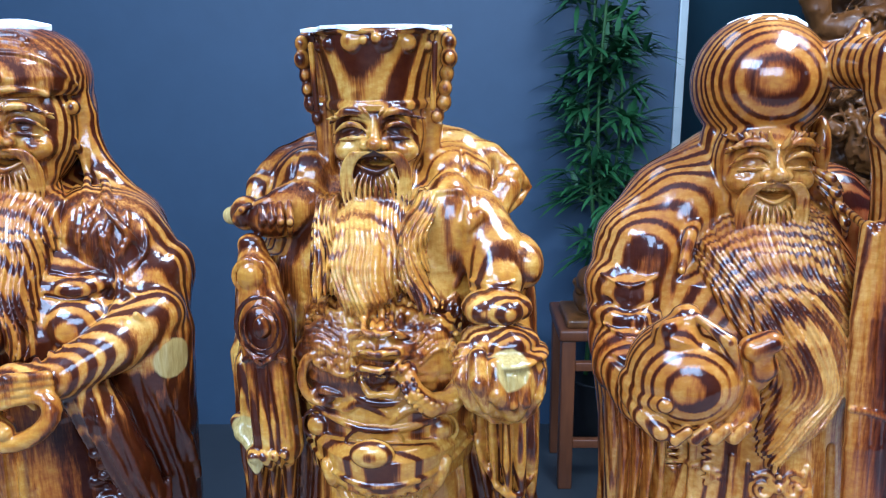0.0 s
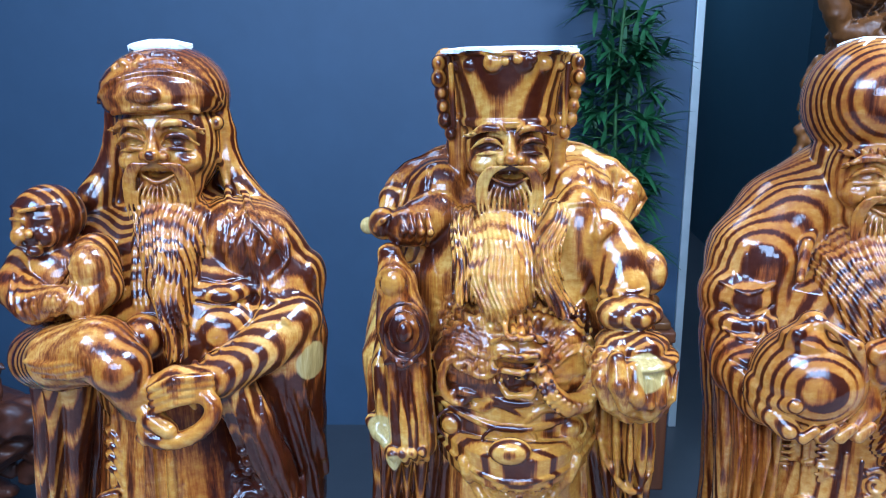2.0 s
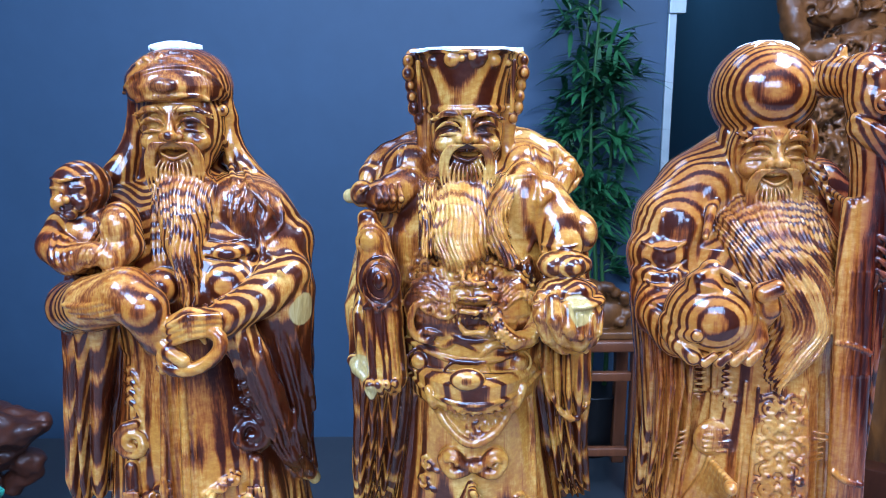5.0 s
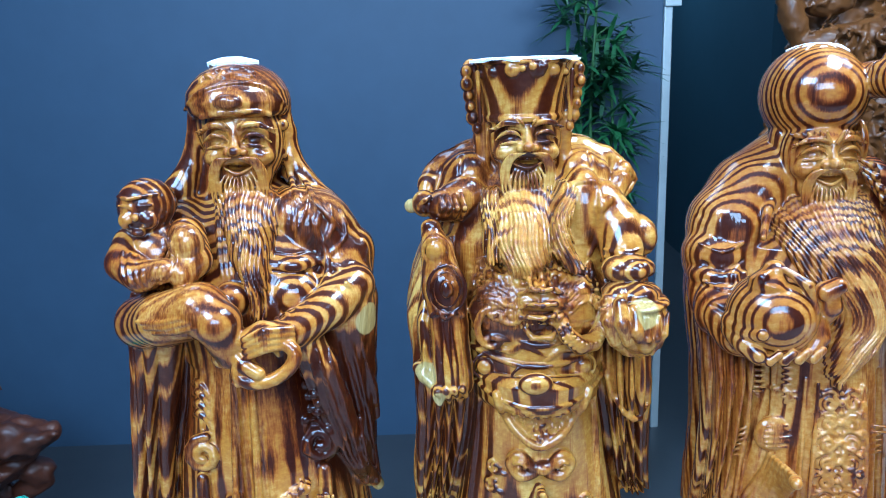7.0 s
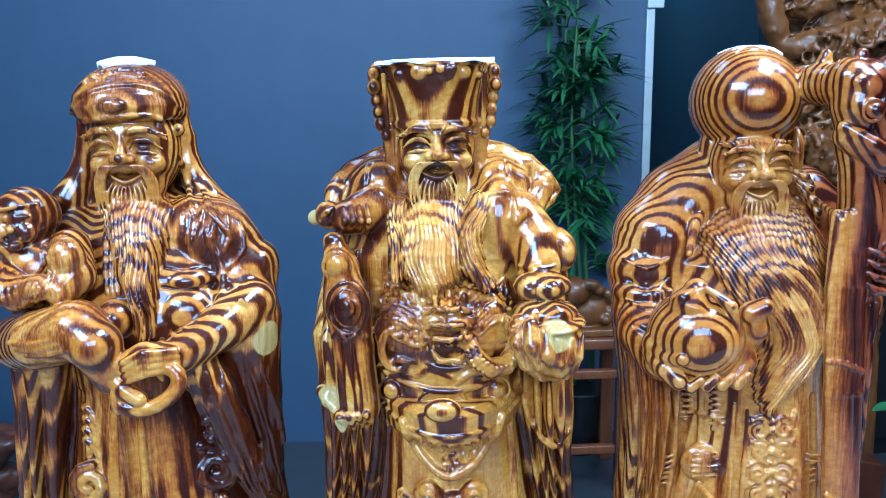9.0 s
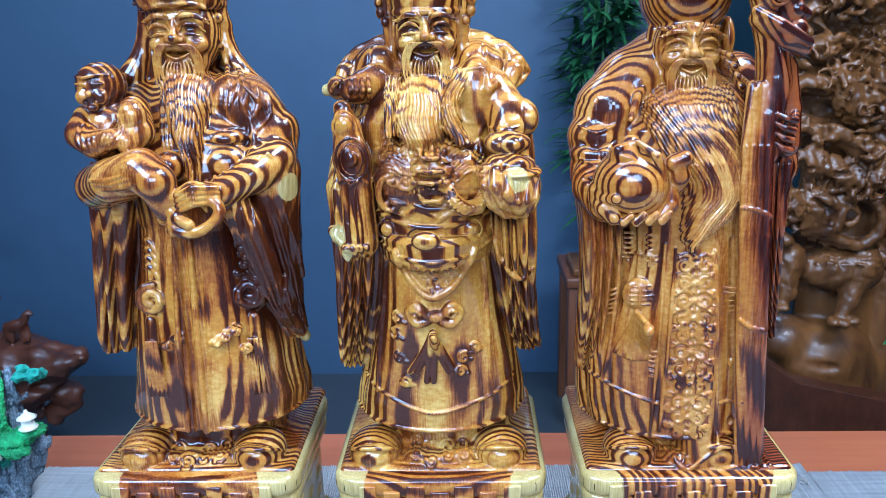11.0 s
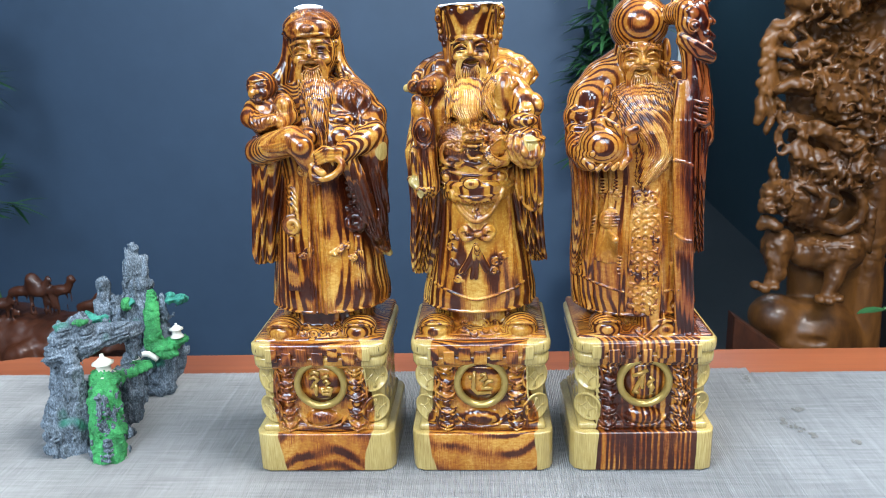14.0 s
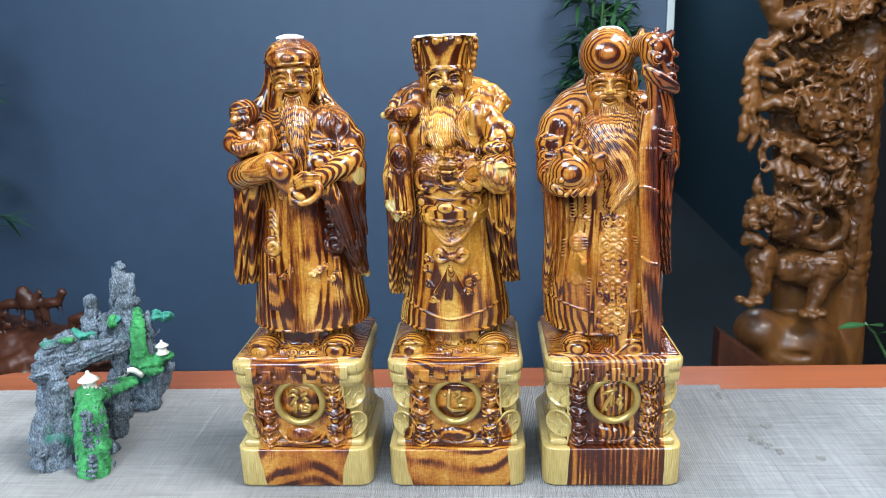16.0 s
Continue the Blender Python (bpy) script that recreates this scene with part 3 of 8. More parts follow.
add_box(trim, (STRIP_X - 0.002, WALL_Y - 0.02, 0.56), (STRIP_X + 0.045, WALL_Y + 0.02, TOP), 0.003)
setting("trim", trim, STRIP, "pale aluminium corner trim on the wall edge", "trim")

# ---- the table ----
table = tagged(new("table"), "red-brown polished wooden table with rounded corners", "table")


def rounded_plate(x0, x1, y0, y1, z0, z1, r, bevel):
    bm = bmesh.new()
    ring = []
    for cx, cy, a in ((x1 - r, y1 - r, 0), (x0 + r, y1 - r, 90), (x0 + r, y0 + r, 180), (x1 - r, y0 + r, 270)):
        for i in range(9):
            w = radians(a + i * 11.25)
            ring.append((cx + r * math.cos(w), cy + r * math.sin(w)))
    low = [bm.verts.new((x, y, z0)) for x, y in ring]
    up = [bm.verts.new((x, y, z1)) for x, y in ring]
    top = bm.faces.new(up)
    bm.faces.new(low[::-1])
    for i in range(len(ring)):
        j = (i + 1) % len(ring)
        bm.faces.new((low[i], low[j], up[j], up[i]))
    bmesh.ops.bevel(bm, geom=list(top.edges), offset=bevel, segments=3, profile=0.5, affect="EDGES")
    return bm


part("tabletop", rounded_plate(-0.70, 1.05, -0.35, 0.493, -0.045, 0.0, 0.09, 0.006), TABLE, table, "", False)
for x in (-0.6, 0.95):
    for y in (-0.26, 0.40):
        part("leg", box((x - 0.035, y - 0.035, FLOOR), (x + 0.035, y + 0.035, -0.045), 0.006), TABLE, table)
part("apron", box((-0.56, 0.385, -0.13), (0.91, 0.41, -0.046), 0.003), TABLE, table)
part("apron", box((-0.56, -0.27, -0.13), (0.91, -0.245, -0.046), 0.003), TABLE, table)


def runner(x0, x1, y0, y1, label, seed):
    """Ribbed woven cloth: fine ribs run front to back."""
    pitch, rnd = 0.0019, random.Random(seed)
    verts, faces = [], []
    n = int((x1 - x0) / pitch)
    steps = 5
    for i in range(n * 2 + 1):
        x = x0 + i * pitch / 2 + rnd.uniform(-0.0001, 0.0001)
        z = 0.0025 if i % 2 else 0.0011
        z += rnd.uniform(-0.00015, 0.0001)
        for j in range(steps + 1):
            end = rnd.uniform(-0.0012, 0.0012) if j in (0, steps) else 0
            verts.append((x, y0 + (y1 - y0) * j / steps + end, z))
    for i in range(n * 2):
        for j in range(steps):
            a = i * (steps + 1) + j
            faces.append((a, a + steps + 1, a + steps + 2, a + 1))
    base = len(verts)
    verts += [(x0, y0, 0.0003), (x1, y0, 0.0003), (x1, y1, 0.0003), (x0, y1, 0.0003)]
    faces.append((base + 3, base + 2, base + 1, base))
    me = bpy.data.meshes.new("table_runner")
    me.from_pydata(verts, [], faces)
    me.materials.append(RUNNER)
    return tagged(new("table_runner", me), label, "table runner")


runner(-0.69, 0.272, -0.34, 0.436, "pale grey ribbed woven runner laid on the table", 3)
runner(0.272, 1.04, -0.34, 0.424, "second pale grey ribbed runner butted beside the first, stained", 4)
STAIN = simple("dried_grey_stain", (0.10, 0.095, 0.085), (0.2, 0.19, 0.175), 0.8, 200)


def stain(x, y, rx, ry, seed):
    bm, rnd = bmesh.new(), random.Random(seed)
    for k in range(22):
        a, d, r = rnd.uniform(0, 6.28), rnd.uniform(0, 1) ** 0.7, rnd.uniform(0.0005, 0.0016)
        px, py = x + rx * d * math.cos(a), y + ry * d * math.sin(a)
        rim = [bm.verts.new((px + r * math.cos(w) * rnd.uniform(0.5, 1.2), py + 1.5 * r * math.sin(w) * rnd.uniform(0.5, 1.2), 0.0026 + 0.00002 * k)) for w in [i * math.pi / 4 for i in range(8)]]
        bm.faces.new(rim)
    tagged(mesh_ob("stain", bm, STAIN), "small dried grey stain on the woven runner", "stain", "stains on the runner")


for i, (x, y, rx, ry) in enumerate(((0.262, 0.41, 0.004, 0.012), (0.266, 0.309, 0.004, 0.011), (0.274, 0.298, 0.007, 0.008), (0.283, 0.283, 0.004, 0.006), (0.317, 0.271, 0.004, 0.004), (0.29, 0.335, 0.006, 0.004))):
    stain(x, y, rx, ry, i)


# ---- pedestals ----
PED_Y = 0.284


def glyph_strokes(kind):
    """Brush strokes of the raised character on a medallion, in units of its radius."""
    if kind == 0:
        return (((-0.5, 0.55), (-0.3, 0.7), (-0.05, 0.62), (-0.1, 0.5)), ((-0.55, 0.3), (-0.3, 0.42), (-0.1, 0.3), (-0.3, 0.05), (-0.5, -0.2)), ((-0.25, 0.1), (-0.22, -0.2), (-0.25, -0.6)),
                ((0.1, 0.35), (0.45, 0.5)), ((0.15, 0.1), (0.3, 0.25), (0.45, 0.1), (0.25, -0.02)), ((0.05, -0.15), (0.1, -0.5), (0.45, -0.55), (0.55, -0.2), (0.25, -0.12)), ((0.1, -0.35), (0.5, -0.32)))
    if kind == 1:
        return (((-0.3, 0.65), (-0.35, 0.2), (-0.4, -0.3), (-0.2, -0.55), (0.5, -0.5)), ((-0.05, 0.45), (0.2, 0.5), (0.25, 0.3), (0.0, 0.15), (0.2, 0.0)), ((0.1, -0.15), (0.35, 0.1), (0.6, 0.12)), ((0.0, -0.28), (0.3, -0.25), (0.55, -0.3)), ((-0.6, 0.3), (-0.45, 0.35)))
    return (((-0.6, 0.3), (-0.2, 0.45), (0.15, 0.6)), ((0.05, 0.65), (-0.15, 0.2), (-0.4, -0.3), (-0.55, -0.6)), ((-0.1, 0.3), (-0.15, -0.1), (-0.1, -0.35)), ((0.25, 0.3), (0.4, 0.1), (0.25, 0.0), (0.15, -0.2)), ((0.15, -0.25), (0.35, -0.2), (0.45, -0.35)), ((0.3, 0.0), (0.35, -0.35), (0.3, -0.65)), ((-0.45, -0.45), (-0.3, -0.6)))


def coin_mesh(r):
    bm = bmesh.new()
    lathe(bm, [(r * 0.93, 0.0), (r, 0.0012), (r * 0.97, 0.0024), (r * 0.86, 0.0024), (r * 0.84, 0.0016), (0.0005, 0.0019)], sides=28)
    for a in range(4):
        w = a * math.pi / 2 + math.pi / 4
        c = Vector((math.cos(w), math.sin(w), 0)) * r * 1.06
        pts = []
        for i in range(9):
            v = w + math.pi + radians(-42 + i * 10.5)
            pts.append((c.x + math.cos(v) * r * 0.82, c.y + math.sin(v) * r * 0.82, 0.0019))
        tube_mesh(bm, pts, 0.0007, 6)
    me = bpy.data.meshes.new("coin")
    bm.normal_update()
    bm.to_mesh(me)
    bm.free()
    me.shade_smooth()
    return me


def pedestal(cx, kind, mat, label, seed):
    thing = tagged(new("pedestal"), label, "pedestal", "pedestals on the table")
    thing.location = (cx, PED_Y - 0.005, 0.0024)
    rnd = random.Random(seed)

    def block(x, y0, y1, z0, z1, corner, bevel):
        bm = bmesh.new()
        ring = []
        for sx, sy in ((1, 1), (-1, 1), (-1, -1), (1, -1)):
            yy = y1 if sy > 0 else y0
            a = [(sx * x, yy - sy * corner), (sx * (x - corner * 0.3), yy - sy * corner * 0.3), (sx * (x - corner), yy)]
            ring += a if sx * sy > 0 else a[::-1]
        low, up = ([bm.verts.new((px, py, z)) for px, py in ring] for z in (z0, z1))
        bm.faces.new(low[::-1])
        bm.faces.new(up)
        for i in range(len(ring)):
            j = (i + 1) % len(ring)
            bm.faces.new((low[i], low[j], up[j], up[i]))
        bmesh.ops.bevel(bm, geom=list(bm.edges), offset=bevel, segments=3, profile=0.6, affect="EDGES")
        return bm

    part("plinth", block(0.0625, -0.055, 0.057, 0.0, 0.0375, 0.011, 0.0022), mat, thing)
    # carved body
    F = Clay((-0.062, -0.058, 0.034), (0.062, 0.058, 0.106), 0.0009, 0.5)
    F.slab((0, 0.001, 0.07), (0.0545, 0.0485, 0.033), 0.012)
    for side in (-1, 1):
        F.slab((side * 0.0508, -0.0513, 0.07), (0.0235, 0.0105, 0.04), 0.001, 0.001, (0, 0, side * 33), True)
    F.slab((0, 0.001, 0.04), (0.056, 0.050, 0.0035), 0.003, 0.002)
    F.slab((0, 0.001, 0.099), (0.054, 0.0485, 0.0035), 0.003, 0.002)
    for side in (-1, 1):
        x = side * 0.0305
        for i, (w, h, z) in enumerate(((0.0075, 0.004, 0.0435), (0.0046, 0.0035, 0.05), (0.0085, 0.0042, 0.0565), (0.0048, 0.0045, 0.064), (0.0088, 0.0042, 0.0715), (0.005, 0.004, 0.0785), (0.0078, 0.004, 0.085), (0.0045, 0.0035, 0.092), (0.007, 0.0032, 0.0975))):
            F.ell((x, -0.0462, z), (w, 0.0052, h), 0.0006)
            if w > 0.006:
                for o in (-1, 1):
                    F.tube([(x, -0.0515, z - 0.002), (x + o * w * 0.6, -0.0512, z + 0.001), (x + o * w * 1.05, -0.0485, z + 0.004)], [0.0011, 0.0013, 0.0008], 0.0004)
                F.tube([(x - w * 0.9, -0.0495, z - 0.0028), (x, -0.0525, z - 0.0045), (x + w * 0.9, -0.0495, z - 0.0028)], [0.0007, 0.0012, 0.0007], 0.0004)
        for i in range(6):
            F.curl(x + side * (0.0085 + 0.0015 * (i % 2)), 0.0475 + i * 0.0095, 0.0036, 0.0009, 1.2, rnd.uniform(0, 6), side)
        F.tube([(side * 0.0395, -0.0485, 0.041), (side * 0.04, -0.0495, 0.07), (side * 0.0395, -0.0485, 0.1)], 0.0012, 0.0008)
    F.ell((0, -0.046, 0.0505), (0.0165, 0.0075, 0.0085), 0.002)
    F.tube([(-0.022, -0.047, 0.052), (-0.014, -0.049, 0.043), (0, -0.05, 0.041), (0.014, -0.049, 0.043), (0.022, -0.047, 0.052)], 0.0015, 0.001)
    F.emboss((-0.052, -0.06, 0.04), (0.052, -0.03, 0.1), lambda x, y, z: 0.0004 * wavy(x, y, z, 520, seed))
    for side in (-1, 1):
        for j in range(3):
            for i in range(4):
                F.ell((side * 0.051, -0.022 + j * 0.024, 0.05 + i * 0.0135), (0.005, 0.0085, 0.006), 0.001)
    F.skin("carved_body", mat, thing)
    # stepped capital with a key-pattern face
    part("lower_moulding", block(0.0592, -0.0537, 0.0547, 0.1003, 0.1105, 0.01, 0.0038), mat, thing)
    part("upper_moulding", block(0.0606, -0.0551, 0.0561, 0.1112, 0.1230, 0.0105, 0.0042), mat, thing)
    part("moulding_core", block(0.0572, -0.0517, 0.0527, 0.099, 0.1215, 0.008, 0.001), mat, thing)
    for i in range(7):
        w = rnd.uniform(0.0042, 0.0056)
        x = -0.0405 + i * 0.0135
        z0, z1 = ((0.1035, 0.1158) if i % 2 else (0.1072, 0.1195))
        part("key_block", box((x - w, -0.0566, z0), (x + w, -0.0505, z1), 0.0011, 2), mat, thing)
    # medallion
    disc = lathe(bmesh.new(), [(0.0175, 0.0), (0.0175, 0.0015), (0.012, 0.0022), (0.0005, 0.0024)], sides=40)
    bmesh.ops.transform(disc, matrix=Matrix.Translation((0, -0.0475, 0.0835)) @ Matrix.Rotation(radians(90), 4, "X"), verts=disc.verts)
    med = part("medallion", disc, mat, thing)
    band = lathe(bmesh.new(), [(0.0176, 0.0), (0.0176, 0.0035), (0.0184, 0.0054), (0.0206, 0.0062), (0.0227, 0.0054), (0.0237, 0.0035), (0.0237, 0.0)], sides=64)
    bmesh.ops.transform(band, matrix=Matrix.Translation((0, -0.0475, 0.0835)) @ Matrix.Rotation(radians(90), 4, "X"), verts=band.verts)
    faces = [f for f in band.faces if len(f.verts) > 4]
    bmesh.ops.delete(band, geom=faces, context="FACES_ONLY")
    part("ring", band, BRASS, med, "matt gold ring")
    glyph = bmesh.new()
    for s in glyph_strokes(kind):
        n = len(s)
        tube_mesh(glyph, [(px * 0.0175, -0.0506, 0.0835 + pz * 0.0175) for px, pz in s], [0.0011 + 0.0011 * math.sin(math.pi * (i + 0.6) / (n + 0.2)) for i in range(n)], 6)
    part("raised_character", glyph, GILT, med, "raised golden brush character")
    # two overlapping coins set on each front corner
    for side in (-1, 1):
        for k, z in enumerate((0.0872, 0.0578)):
            me = COIN.copy()
            me.materials.append(mat)
            me.transform(Matrix.Translation((side * (0.0458 + 0.0005 * k), -0.0428 - 0.0008 * k, z)) @ Matrix.Rotation(radians(side * 33), 4, "Z") @ Matrix.Rotation(radians(90 + (5 if k else -3)), 4, "X") @ Matrix.Rotation(rnd.uniform(-0.15, 0.15), 4, "Z"))
            ob = new("coin", me)
            ob.parent = thing
    return thing


COIN = coin_mesh(0.0138)
pedestal(-0.168, 0, BLOCK_A, "square carved zebra-grain wooden pedestal with a gold ring medallion", 1)
pedestal(-0.027, 1, BLOCK_B, "square carved golden wooden pedestal with a gold ring medallion", 2)
pedestal(0.113, 2, BLOCK_C, "square carved striped wooden pedestal with pale corners and gold ring", 3)



# ---- the three statues: each one mesh ----
def bend(pts, n=5):
    """A smooth curve through points in space."""
    fine, last = [], len(pts) - 1
    for i in range(last):
        a, b, c, d = (Vector(pts[min(max(j, 0), last)]) for j in (i - 1, i, i + 1, i + 2))
        for q in range(n):
            t = q / n
            fine.append(tuple(0.5 * (2 * b + (c - a) * t + (2 * a - 5 * b + 4 * c - d) * t * t + (3 * b - a - 3 * c + d) * t ** 3)))
    return fine + [tuple(pts[-1])]


def swept(F, pts, radii, k, cut=False):
    """A rod along a smooth curve with radii interpolated over it."""
    fine = bend(pts)
    rs = np.interp(np.linspace(0, 1, len(fine)), np.linspace(0, 1, len(radii)), radii)
    return F.tube(fine, [float(r) for r in rs], k, 1.0, cut)


def face(F, c, w, tall=1.3, grin=1.0):
    """A smiling old face; c is the head's centre, at the nose, and w its half width."""
    x, y, z = c

    def at(s, u, v, t):
        return (x + s * u * w, y - v * w, z + t * w)

    F.ell((x, y, z + 0.1 * w), (w, w * 1.0, w * tall), 0.003)
    F.ell(at(1, 0, 0.42, -0.7), (0.72 * w, 0.5 * w, 0.55 * w), 0.3 * w)
    for s in (-1, 1):
        # cheek and eye socket
        F.ell(at(s, 0.52, 0.62, -0.2), (0.34 * w, 0.34 * w, 0.26 * w), 0.3 * w)
        F.ell(at(s, 0.45, 1.06, 0.26), (0.34 * w, 0.3 * w, 0.2 * w), 0.06 * w, cut=True)
        F.ell(at(s, 0.45, 0.74, 0.24), (0.27 * w, 0.2 * w, 0.15 * w), 0.01 * w)
        # drooping lids with a dark slit between
        swept(F, [at(s, 0.16, 0.92, 0.17), at(s, 0.3, 0.98, 0.31), at(s, 0.48, 0.97, 0.35), at(s, 0.66, 0.88, 0.27), at(s, 0.84, 0.72, 0.1)], [0.02 * w, 0.05 * w, 0.06 * w, 0.05 * w, 0.02 * w], 0.02 * w)
        swept(F, [at(s, 0.19, 0.93, 0.07), at(s, 0.45, 0.97, 0.08), at(s, 0.72, 0.82, 0.02)], [0.02 * w, 0.05 * w, 0.02 * w], 0.03 * w)
        swept(F, [at(s, 0.15, 0.93, 0.12), at(s, 0.3, 0.95, 0.2), at(s, 0.48, 0.93, 0.22), at(s, 0.64, 0.85, 0.17), at(s, 0.82, 0.72, 0.05)], [0.025 * w, 0.07 * w, 0.085 * w, 0.07 * w, 0.025 * w], 0.006 * w, cut=True)
        swept(F, [at(s, 0.24, 1.0, -0.04), at(s, 0.48, 0.99, -0.03), at(s, 0.74, 0.82, -0.1)], [0.012 * w, 0.024 * w, 0.012 * w], 0.02 * w, cut=True)
        # bushy eyebrow: strands rising from the nose root and swept outward and down
        swept(F, [at(s, 0.12, 0.93, 0.45), at(s, 0.34, 0.97, 0.58), at(s, 0.62, 0.88, 0.56), at(s, 0.9, 0.64, 0.34)], [0.04 * w, 0.07 * w, 0.07 * w, 0.03 * w], 0.08 * w)
        for i in range(8):
            u = 0.08 + 0.105 * i
            swept(F, [at(s, u, 1.01 - 0.3 * u * u, 0.44 + 0.14 * math.sin(2.6 * u) - 0.24 * u * u), at(s, u + 0.07, 1.05 - 0.36 * u * u, 0.58 - 0.22 * u * u), at(s, u + 0.2, 0.99 - 0.42 * u * u, 0.7 - 0.42 * u * u)], [0.014 * w, 0.034 * w, 0.01 * w], 0.002 * w)
        # nose wing, nostril, smile fold, crow's feet
        F.ell(at(s, 0.19, 0.98, -0.07), (0.12 * w, 0.13 * w, 0.1 * w), 0.04 * w)
        F.ell(at(s, 0.11, 1.12, -0.15), (0.045 * w, 0.06 * w, 0.03 * w), 0.01 * w, cut=True)
        swept(F, [at(s, 0.28, 1.04, 0.02), at(s, 0.42, 1.0, -0.16), at(s, 0.54, 0.9, -0.36), at(s, 0.58, 0.8, -0.58)], [0.015 * w, 0.035 * w, 0.035 * w, 0.02 * w], 0.04 * w, cut=True)
        for i in range(3):
            swept(F, [at(s, 0.76, 0.8 - 0.05 * i, 0.2 - 0.1 * i), at(s, 0.86, 0.66, 0.2 - 0.13 * i), at(s, 0.95, 0.5, 0.24 - 0.18 * i)], [0.008 * w, 0.018 * w, 0.008 * w], 0.02 * w, cut=True)
    swept(F, [at(1, 0, 0.9, 0.46), at(1, 0, 0.97, 0.26), at(1, 0, 1.06, 0.06)], [0.06 * w, 0.065 * w, 0.1 * w], 0.1 * w)
    F.ell(at(1, 0, 1.1, -0.03), (0.165 * w, 0.17 * w, 0.13 * w), 0.05 * w)
    # open laughing mouth with teeth and lower lip
    swept(F, [at(-1, 0.38 * grin, 0.93, -0.28), at(-1, 0.18 * grin, 1.03, -0.4), at(1, 0, 1.06, -0.43), at(1, 0.18 * grin, 1.03, -0.4), at(1, 0.38 * grin, 0.93, -0.28)], [0.03 * w, 0.1 * w * grin, 0.125 * w * grin, 0.1 * w * grin, 0.03 * w], 0.015 * w, cut=True)
    F.ell(at(1, 0, 0.98, -0.44), (0.3 * w * grin, 0.4 * w, 0.1 * w * grin), 0.01 * w, cut=True)
    for i in range(5):
        F.ell(at(1, (i - 2) * 0.09, 0.87 - 0.02 * abs(i - 2), -0.36), (0.04 * w, 0.05 * w, 0.04 * w), 0.008 * w)
    swept(F, [at(-1, 0.28 * grin, 0.89, -0.46), at(1, 0, 0.97, -0.59), at(1, 0.28 * grin, 0.89, -0.46)], [0.03 * w, 0.055 * w, 0.03 * w], 0.02 * w)
    # moustache strands curling past the mouth, tuft under the lip
    for s in (-1, 1):
        for i in range(3):
            g = 0.085 * i
            swept(F, [at(s, 0.05 + 0.03 * i, 1.08, -0.19 - 0.01 * i), at(s, 0.25 + g, 1.05, -0.24 + 0.012 * i), at(s, 0.42 + g, 0.98, -0.4), at(s, 0.5 + g, 0.93, -0.66), at(s, 0.5 + g, 0.93, -0.95 - 0.02 * i), at(s, 0.44 + g, 1.0, -1.25 - 0.06 * i)], [0.015 * w, 0.044 * w, 0.054 * w, 0.052 * w, 0.042 * w, 0.01 * w], 0.008 * w)
    for i in range(9):
        u = (i - 4) / 4
        swept(F, [at(1, 0.27 * u, 0.95 - 0.12 * abs(u), -0.66 + 0.14 * u * u), at(1, 0.42 * u, 1.02 - 0.1 * abs(u), -0.88 + 0.08 * u * u), at(1, 0.44 * u, 1.03 - 0.06 * abs(u), -1.12), at(1, 0.36 * u, 1.02, -1.42 + 0.2 * abs(u))], [0.016 * w, 0.04 * w, 0.042 * w, 0.01 * w], 0.002 * w)
    for i in range(3):
        swept(F, [at(-1, 0.42, 0.88, 0.74 + 0.1 * i), at(1, 0, 0.99, 0.79 + 0.1 * i), at(1, 0.42, 0.88, 0.74 + 0.1 * i)], [0.006 * w, 0.018 * w, 0.006 * w], 0.015 * w, cut=True)


def fingers(F, pts, n, step, r):
    """Parallel fingers: pts is one finger's line, step the offset to the next."""
    for i in range(n):
        F.tube([tuple(p[c] + step[c] * i for c in range(3)) for p in pts], [r, r, r * 0.8][:len(pts)], 0.0006)


def mound(F, feet, seed):
    """The carved ground under the feet, with cloud swirls, and two scroll-toed shoes."""
    F.ell((0, 0.002, 0.1205), (0.0575, 0.053, 0.0175), 0.003)
    F.slab((0, 0.001, 0.1235), (0.0575, 0.0525, 0.004), 0.0035, 0.004)
    F.drape([(0.12, 0.001, 0.002, 0.046, 0.040), (0.135, 0.001, 0.002, 0.0415, 0.0365), (0.165, 0.001, 0.002, 0.041, 0.036)], 0.004, 14, 0.002, seed)
    for x in feet:
        s = 1 if x > 0 else -1
        F.ell((x, -0.034, 0.131), (0.0155, 0.0175, 0.0115), 0.003)
        for i in range(6):
            w, up = 0.0158 - 0.0024 * i, 0.0012 * i
            pts = [(x + w * math.cos(g) - s * 0.0008 * i, -0.0345 - 0.0165 * math.sin(g) + 0.0012 * i, 0.1262 + 0.0135 * math.sin(g) ** 0.7 * (1 - 0.1 * i) + up) for g in [0.12 + (math.pi - 0.24) * j / 8 for j in range(9)]]
            F.tube(pts, [0.0005 + 0.0009 * math.sin(math.pi * (j + 0.5) / 9) for j in range(9)], 0.0005)
    rnd = random.Random(seed)
    for i in range(16):
        a = -1.5 + 3.0 * i / 15
        if min(abs(0.046 * math.sin(a) - x) for x in feet) < 0.017:
            continue
        x, y = 0.046 * math.sin(a), -0.043 * math.cos(a)
        F.ell((x, y, 0.1285), (rnd.uniform(0.005, 0.009), rnd.uniform(0.004, 0.007), rnd.uniform(0.003, 0.006)), 0.003)
        F.curl(x, rnd.uniform(0.13, 0.135), 0.0045, 0.001, 1.2, rnd.uniform(0, 6), rnd.choice((-1, 1)))


